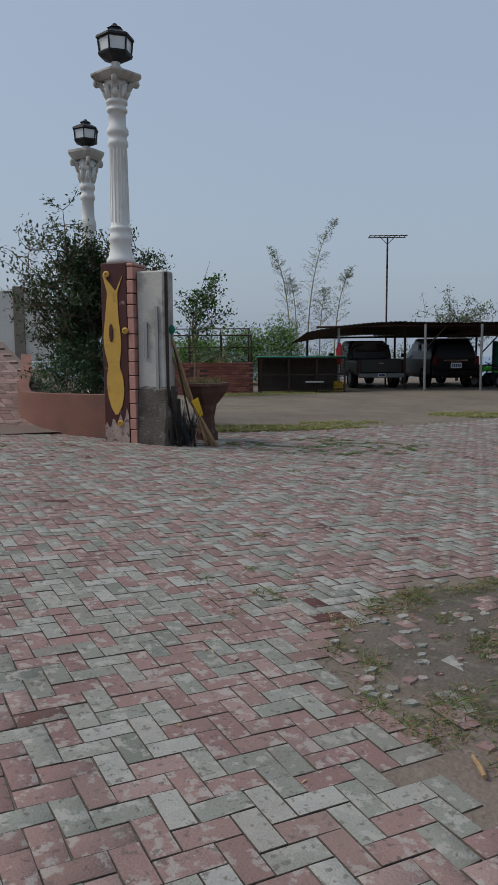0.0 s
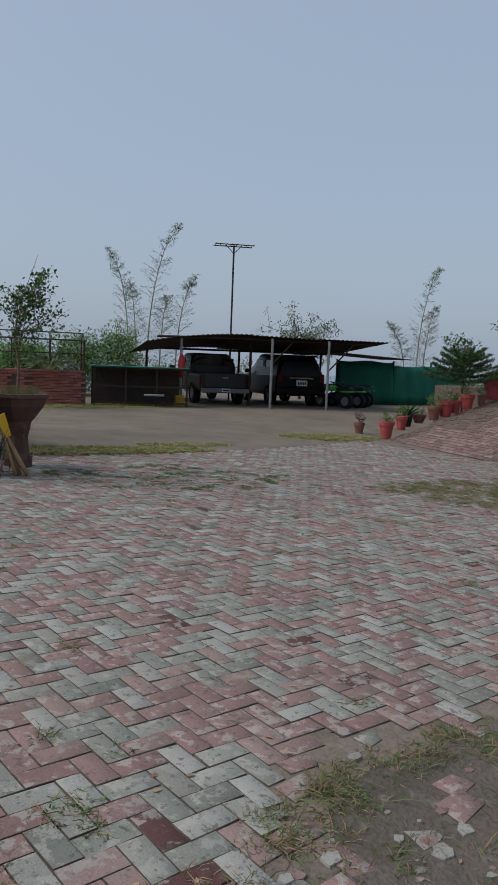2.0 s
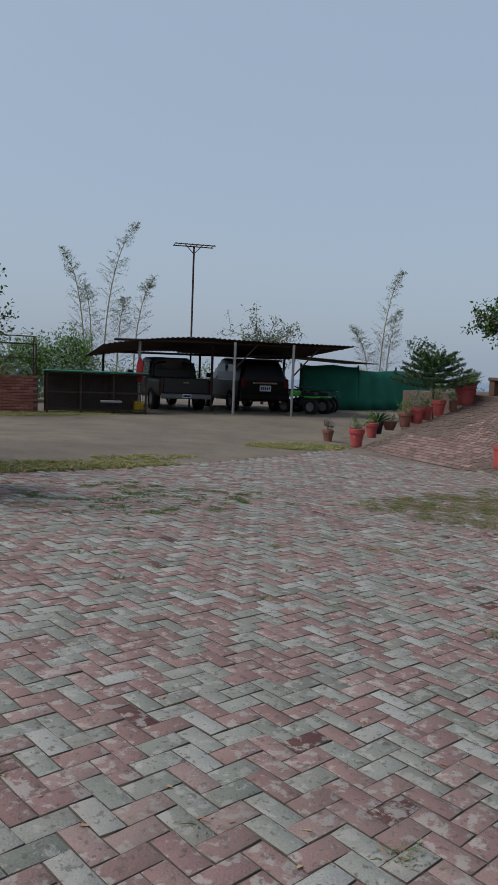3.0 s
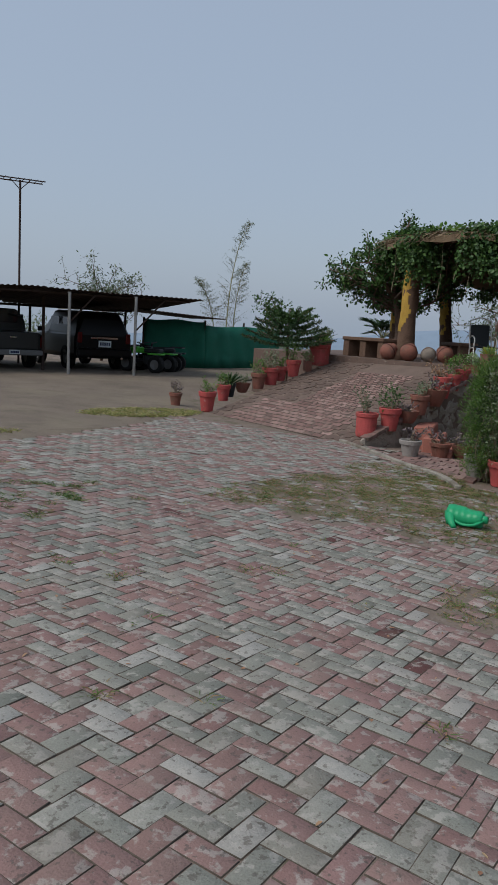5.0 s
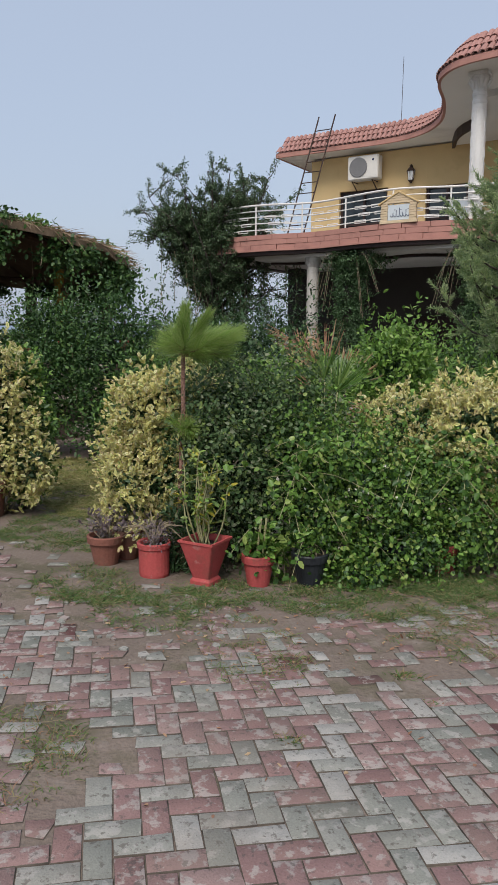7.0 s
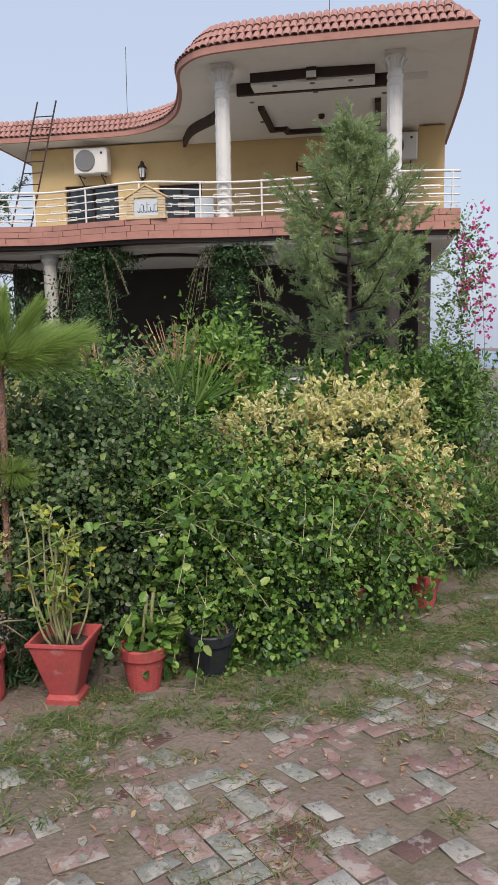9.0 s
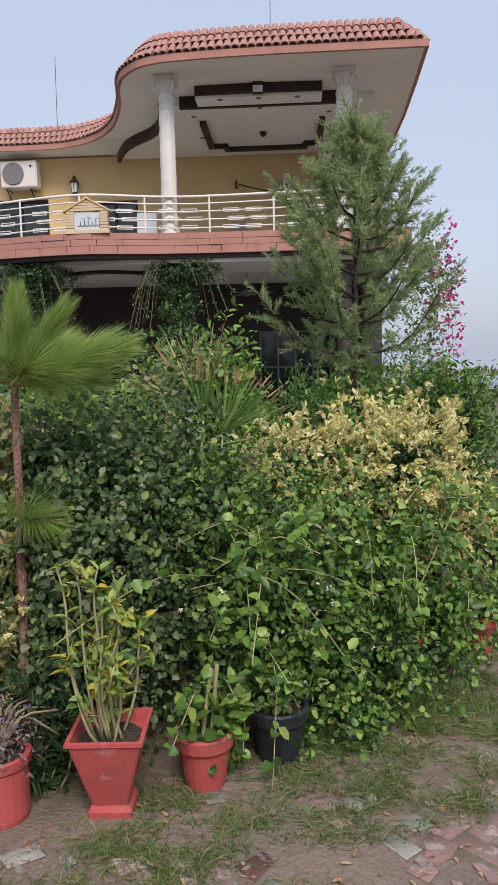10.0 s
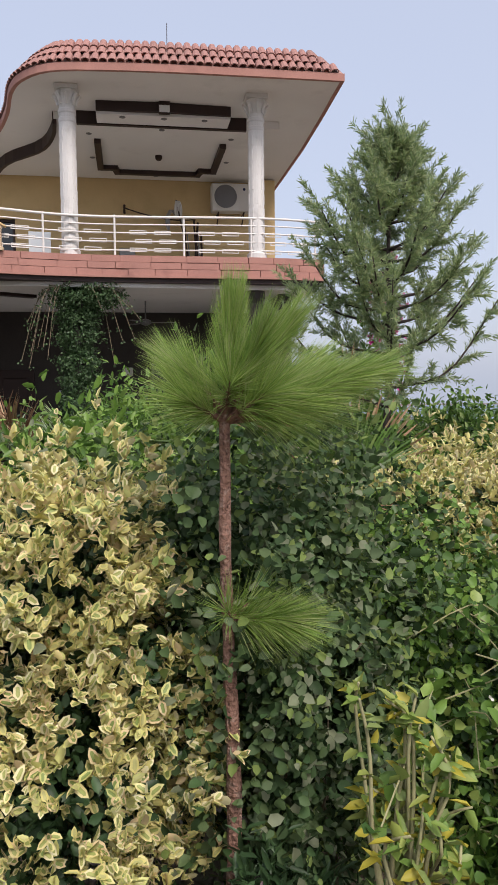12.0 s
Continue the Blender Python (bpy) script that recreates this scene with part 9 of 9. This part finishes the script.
# ---------------------------------------------------------------- grass
def grass(name, label, spots, n, h, material, seed, w=0.0022):
    """Tufts of blades scattered over ellipses (cx, cy, rx, ry)."""
    rng = np.random.default_rng(seed)
    S = np.array(spots)
    k = rng.choice(len(S), n, p=S[:, 2] * S[:, 3] / (S[:, 2] * S[:, 3]).sum())
    a = rng.uniform(0, 6.28, n)
    r = np.sqrt(rng.uniform(0, 1, n))
    # clump into tufts
    tx, ty = S[k, 0] + np.cos(a) * r * S[k, 2], S[k, 1] + np.sin(a) * r * S[k, 3]
    dens = 0.6 * np.sin(tx * 5.1 + ty * 2.3 + 1) * np.sin(ty * 4.7 - tx * 1.9) + np.sin(tx * 13 - ty * 5) * np.sin(ty * 11 + tx * 4 + 2) + 0.7 * np.sin(tx * 27 + ty * 9) * np.sin(ty * 31 - tx * 8)
    ok = dens + rng.normal(size=n) * 0.55 > 0.15
    tx, ty = tx[ok], ty[ok]
    m = len(tx)
    per = 7
    X = np.repeat(tx, per) + rng.normal(size=m * per) * 0.02
    Y = np.repeat(ty, per) + rng.normal(size=m * per) * 0.02
    P = np.c_[X, Y, ground_z(X, Y) - 0.005]
    D = rng.normal(size=(m * per, 3)) * [0.8, 0.8, 0.2] + [0, 0, 0.8]
    L = h * rng.uniform(0.4, 1.1, (m * per, 1))
    me = strips(name, P, P + D * L * 0.55 + [0, 0, 0.1 * h], P + D * L * [1.2, 1.2, 0.8], w, material, rng)
    return tagged(new(name, me), label, "grass", kind="stuff")


grass("grass", "short green grass under the hedge", [(9.62, 3.2, 0.36, 1.7), (9.6, 1.2, 0.5, 1.4), (9.3, 2.4, 0.4, 1.2), (9.4, 4.4, 0.5, 0.4), (10.0, 4.9, 0.5, 0.35), (10.4, -0.6, 1.2, 1.4), (11.8, 5.0, 0.9, 0.7), (9.55, 2.6, 0.3, 1.6)], 21000, 0.056, L_GRASS, 301)
grass("grass_patch", "thin grass over the bare lawn patch", [(10.3, 7.2, 1.5, 1.1), (9.3, 7.9, 0.8, 0.45), (9.9, 6.0, 0.9, 0.5), (7.6, 5.1, 0.45, 0.3), (11.2, 6.8, 1.2, 0.8), (8.6, 3.9, 0.6, 0.3), (8.8, 2.6, 0.6, 0.5), (9.1, 1.0, 0.7, 0.9), (12.3, 7.6, 0.9, 0.8)], 22000, 0.04, L_GRASS2, 302)
grass("dry_grass", "dry grass tufts in the bare earth patch", [(2.3, 3.2, 0.3, 0.14), (2.0, 2.75, 0.16, 0.2), (1.95, 2.25, 0.2, 0.28), (2.7, 3.3, 0.3, 0.14), (3.2, 3.4, 0.35, 0.12), (3.7, 3.3, 0.3, 0.16), (2.9, 2.6, 0.3, 0.2), (3.3, 2.9, 0.35, 0.15), (2.4, 2.15, 0.4, 0.2), (2.7, 1.85, 0.3, 0.25), (3.5, 2.3, 0.3, 0.25), (2.15, 1.7, 0.25, 0.2), (2.9, 3.0, 0.12, 0.1), (2.6, 1.3, 0.5, 0.3)], 4200, 0.045, L_GRASS2, 303)
JOINT_TUFTS = [(random.Random(k).uniform(1.2, 8.4), random.Random(k + 500).uniform(2.6, 10.4), 0.05, 0.04) for k in range(110)]
grass("weeds", "weeds growing between the pavers", JOINT_TUFTS + [(2.1, 3.75, 0.12, 0.06), (2.5, 3.95, 0.14, 0.06), (7.0, 6.4, 0.2, 0.12), (1.55, 3.3, 0.05, 0.04), (1.85, 4.1, 0.05, 0.04), (6.2, 6.9, 0.15, 0.06)], 1900, 0.038, L_GRASS2, 304, w=0.003)
WEED_SPOTS = [(6.0 + 1.5 * math.cos(k * 2.4) * math.sqrt((k % 23) / 23) + 0.1 * (k % 7), 9.15 + 0.95 * math.sin(k * 2.4) * math.sqrt((k % 23) / 23), 0.06 + 0.012 * (k % 9), 0.05 + 0.008 * (k % 5)) for k in range(80)]
grass("weed_mat", "low green weeds in the far paver joints", WEED_SPOTS, 2300, 0.042, L_GRASS, 307, w=0.0035)
# dry lawn whose sunlit brightness is put into the blade colour
grass("lawn", "dry yellowish lawn between the shrubs, sunlight put into its colour", [(13.6, 4.95, 1.2, 0.5), (15.2, 5.2, 1.3, 0.6)], 9000, 0.06, L_LAWN, 308, w=0.004)
grass("verge_grass", "straw-coloured verge along the yard", [(6.0, 11.4, 2.6, 0.35), (13.5, 13.4, 1.6, 0.5), (12.5, 21.6, 3.0, 0.8), (8.5, 12.0, 1.0, 0.2)], 11000, 0.07, L_LAWN, 305, w=0.006)
grass("field_grass", "short grass on the open ground", [(11.0, -3.0, 3.0, 2.6), (14, -7, 6, 3)], 6000, 0.07, L_DRYGRASS, 306, w=0.006)


# ---------------------------------------------------------------- pavers, tiles and blocks
def in_ellipse(x, y, cx, cy, rx, ry):
    return ((x - cx) / rx) ** 2 + ((y - cy) / ry) ** 2


def paved(x, y, rng):
    """How likely a paver still lies at a place: 1 whole, 0 none."""
    edge = np.interp(x, [p[0] for p in ROAD_EDGE], [p[1] for p in ROAD_EDGE]) if x > 2.9 else 11.0
    if y > edge or x < -6 or y < -4:
        return 0
    wob = 0.12 * math.sin(x * 5.1 + y * 2.3) + 0.1 * math.sin(y * 7.3 - x)
    mud = in_ellipse(x, y, 3.4, 2.12, 1.68, 1.42) + wob
    if mud < 1:
        return 0.17
    if mud < 1.12:
        return 0.75
    lawn = in_ellipse(x, y, 10.3, 7.15, 1.6, 1.1) + 2.5 * wob
    if lawn < 1:
        return 0.35
    if in_ellipse(x, y, 9.7, 5.9, 1.1, 0.7) + 2.5 * wob < 1:
        return 0.45
    if x > 14.75 - 0.2 * (y - 8.5) and y > 8.4:
        return 0
    if x > 10.1 + max(0, (y - 4.6) * 1.4) + wob:
        return 0
    if x > 9.6 + max(0, (y - 4.6) * 1.4) + wob:
        return 0.15
    if x > 9.0 + max(0, (y - 4.6) * 1.4) + wob:
        return 0.33
    if x > 8.3 + max(0, (y - 4.6) * 1.4) + 2 * wob:
        return 0.6
    if in_ellipse(x, y, 7.6, 5.0, 0.5, 0.35) + 3 * wob < 1 or in_ellipse(x, y, 8.7, 3.1, 0.8, 0.4) + 3 * wob < 1:
        return 0.25
    return 1


def paver_mesh(name, w, l, material):
    """One paver with chamfered upper edges."""
    h, c = 0.05, 0.0016
    V, F = [], []
    for z, i in ((-h, 0), (-c, 0), (0, c)):
        for x, y in ((-l / 2 + i, -w / 2 + i), (l / 2 - i, -w / 2 + i), (l / 2 - i, w / 2 - i), (-l / 2 + i, w / 2 - i)):
            V.append((x, y, z))
    F = [(8, 9, 10, 11)]
    for k in (0, 4):
        for i in range(4):
            j = (i + 1) % 4
            F.append((k + i, k + j, k + 4 + j, k + 4 + i))
    return np.array(V), F


def soiled(me):
    """Soil-stained flanks below the worn top face of each paver."""
    me.materials.append(M_JOINT)
    me.polygons.foreach_set("material_index", np.tile([0, 1, 1, 1, 1, 1, 1, 1, 1], len(me.polygons) // 9).astype(np.int32))
    return me


def pavement():
    ob = tagged(new("pavement", None), "worn red and grey herringbone paver courtyard", "pavement", kind="structure")
    W = 0.0982
    X0, Y0 = 0.862, 1.948
    V, F = paver_mesh("paver", 0.0948, 0.193, M_PAVER)
    one = soiled(from_arrays("paver", V, F, M_PAVER_OB))
    rng = random.Random(21)
    Vs, Fs = [], []
    near = 0
    tilt_x, tilt_y = math.atan(0.0329), math.atan(0.0457)
    # herringbone: cells of W; brick k of the stair starts at every (i, j) with (i - j) mod 4 == 0 (lying) or == 2 offset (standing)
    for i in range(-70, int(15 / W)):
        for j in range(-60, int(11.5 / W)):
            r = (i - j) % 4
            if r == 0:
                cx, cy, turn = X0 + (i + 1) * W, Y0 + (j + 0.5) * W, 0
            elif r == 3:
                cx, cy, turn = X0 + (i + 0.5) * W, Y0 + (j + 1) * W, 90
            else:
                continue
            p = paved(cx, cy, rng)
            if p <= 0 or rng.random() > p:
                continue
            # keep the whole floor fine where it is passed near, and drop what lies behind the walk
            if cx < -1.5 and cy < 6 or cx + 0.6 * cy < -2:
                continue
            loose = 1 - p
            drop = (rng.random() < loose) * rng.uniform(-0.002, 0.0015)
            m = Matrix.Translation((cx, cy, gz(cx, cy) + 0.011 + rng.uniform(-0.003, 0.002) - drop)) @ \
                Euler((tilt_x + rng.gauss(0, 0.005), tilt_y + rng.gauss(0, 0.006), 0)).to_matrix().to_4x4() @ Matrix.Rotation(radians(turn + rng.gauss(0, 0.8 + 7 * loose)), 4, 'Z')
            if near < 300 and 0.6 < cx < 2.6 and 1.6 < cy < 5.5:
                b = new("paver", one)
                b.parent = ob
                b.matrix_local = m
                near += 1
                continue
            R = np.array(m)
            s = rng.uniform(0.4, 0.95) if loose > 0.5 or (loose > 0.3 and rng.random() < 0.45) else 1
            # chipped, uneven outline: each corner strays a little
            worn = np.array([[rng.gauss(0, 0.0022), rng.gauss(0, 0.0018), 0] for _ in range(4)]) * (1 if s == 1 else 5)
            Vs.append((V * [s, 1, 1] + np.tile(worn, (3, 1))) @ R[:3, :3].T + R[:3, 3])
    k = len(V)
    quads = np.array(F)
    allF = (np.arange(len(Vs)) * k)[:, None, None] + quads[None]
    big = part("pavers", soiled(raw_mesh("pavers", np.vstack(Vs), allF.reshape(-1, 4), M_PAVER)), None, ob)
    big["kind"] = "stuff"


pavement()


def rubble(name, label, spots, n, size, material, seed):
    """Broken paver scraps and grit trodden into bare earth, too many to count."""
    rng = np.random.default_rng(seed)
    S = np.array(spots)
    V, F = [], []
    for k in range(n):
        c = S[rng.integers(len(S))]
        a, r = rng.uniform(0, 6.28), math.sqrt(rng.random())
        x, y = c[0] + math.cos(a) * r * c[2], c[1] + math.sin(a) * r * c[3]
        z = gz(x, y) + 0.006
        q = size * rng.uniform(0.3, 1.0) ** 1.6
        ph = rng.uniform(0, 6.28)
        o = len(V)
        ring = [(math.cos(ph + i * 1.257) * q * rng.uniform(0.6, 1.15), math.sin(ph + i * 1.257) * q * rng.uniform(0.45, 0.9)) for i in range(5)]
        h = min(0.012, q * 0.35) * rng.uniform(0.5, 1.0)
        V += [(x + p, y + t, z - 0.01) for p, t in ring] + [(x + p * 0.9, y + t * 0.9, z + h) for p, t in ring]
        F += [(o + 5, o + 6, o + 7, o + 8, o + 9)] + [(o + i, o + (i + 1) % 5, o + 5 + (i + 1) % 5, o + 5 + i) for i in range(5)]
    tagged(new(name, from_arrays(name, V, F, material)), label, "rubble", kind="stuff")


EARTH_SPOTS = [(8.9, 3.0, 0.6, 1.9), (8.9, 1.2, 0.8, 1.4), (9.1, 4.5, 0.7, 0.6), (10.2, 6.9, 1.6, 1.1), (9.6, 5.9, 0.9, 0.6), (3.2, 2.3, 1.4, 1.2)]
rubble("paver_scraps", "broken paver scraps trodden into the earth", EARTH_SPOTS + [(2.6, 2.6, 0.7, 0.7)], 620, 0.055, M_PAVER, 401)
rubble("grit", "loose grit and pebbles on the earth", EARTH_SPOTS, 2200, 0.011, M_STONE, 402)


def fallen_leaves():
    rng = np.random.default_rng(403)
    n = 900
    X = np.r_[rng.uniform(8.2, 10.0, 520), rng.uniform(1.0, 8.5, 380)]
    Y = np.r_[rng.uniform(0.0, 5.2, 520), rng.uniform(2.0, 9.5, 380)]
    P = np.c_[X, Y, ground_z(X, Y) + 0.014]
    D = rng.normal(size=(n, 3)) * [1, 1, 0.12]
    me = leaf_mesh("fallen_leaves", P, D, rng.normal(size=(n, 3)) * 0.25 + [0, 0, 1], rng.uniform(0.015, 0.05, n), rng.uniform(0.006, 0.018, n), L_DRY, 0.2, 0.05)
    tagged(new("fallen_leaves", me), "scattered dry brown fallen leaves and straws", "leaves", kind="stuff")


fallen_leaves()


M_KERB = mat("kerb_concrete", (0.27, 0.25, 0.21), 0.95, 0.3, 4, 60, 0.4, stain=[((0.12, 0.1, 0.075), 3, 0.48, 0.62, 0.8)])


def kerb():
    ob = tagged(new("kerb", None), "low pale concrete kerb along the garden path", "kerb", kind="structure")
    pts = spline([(14.6, 9.75), (13.9, 8.85), (13.2, 8.0), (12.7, 7.25), (12.0, 6.75)], 15)
    for a, c in zip(pts, pts[1:]):
        m, d = (a + c) / 2, c - a
        L = float(np.linalg.norm(d))
        part("kerb_stone", box(L - 0.012, 0.08, 0.19, 0, 0, -0.15, 0.01), M_KERB, ob, m=pose(m[0], m[1], gz(m[0], m[1]) + 0.01, 0, 0, math.degrees(math.atan2(d[1], d[0]))))
    path = tagged(new("garden_path", None), "worn brick path below the ramp", "path", kind="structure")
    rng = random.Random(71)
    V, F = paver_mesh("path_brick", 0.15, 0.3, M_REDPAVER_OB)
    one = from_arrays("path_brick", V, F, M_REDPAVER_OB)
    for i in range(17):
        for j in range(17):
            x, y = 12.9 + i * 0.155 + j * 0.03, 6.9 + j * 0.16
            edge = np.interp(y, [6.75, 7.25, 8.0, 8.85, 9.75], [12.0, 12.7, 13.2, 13.9, 14.6]) + 0.25
            if x < edge or y > 8.5 or (i + j // 2) % 2:
                continue
            o = new("path_brick", one)
            o.parent = path
            o.matrix_local = pose(x, y, gz(x, y) + 0.02 + rng.uniform(-0.004, 0.004), 0, 0, rng.gauss(8, 2))


kerb()
roof_tiles()
parapet_blocks()
ramp()
red_slope()
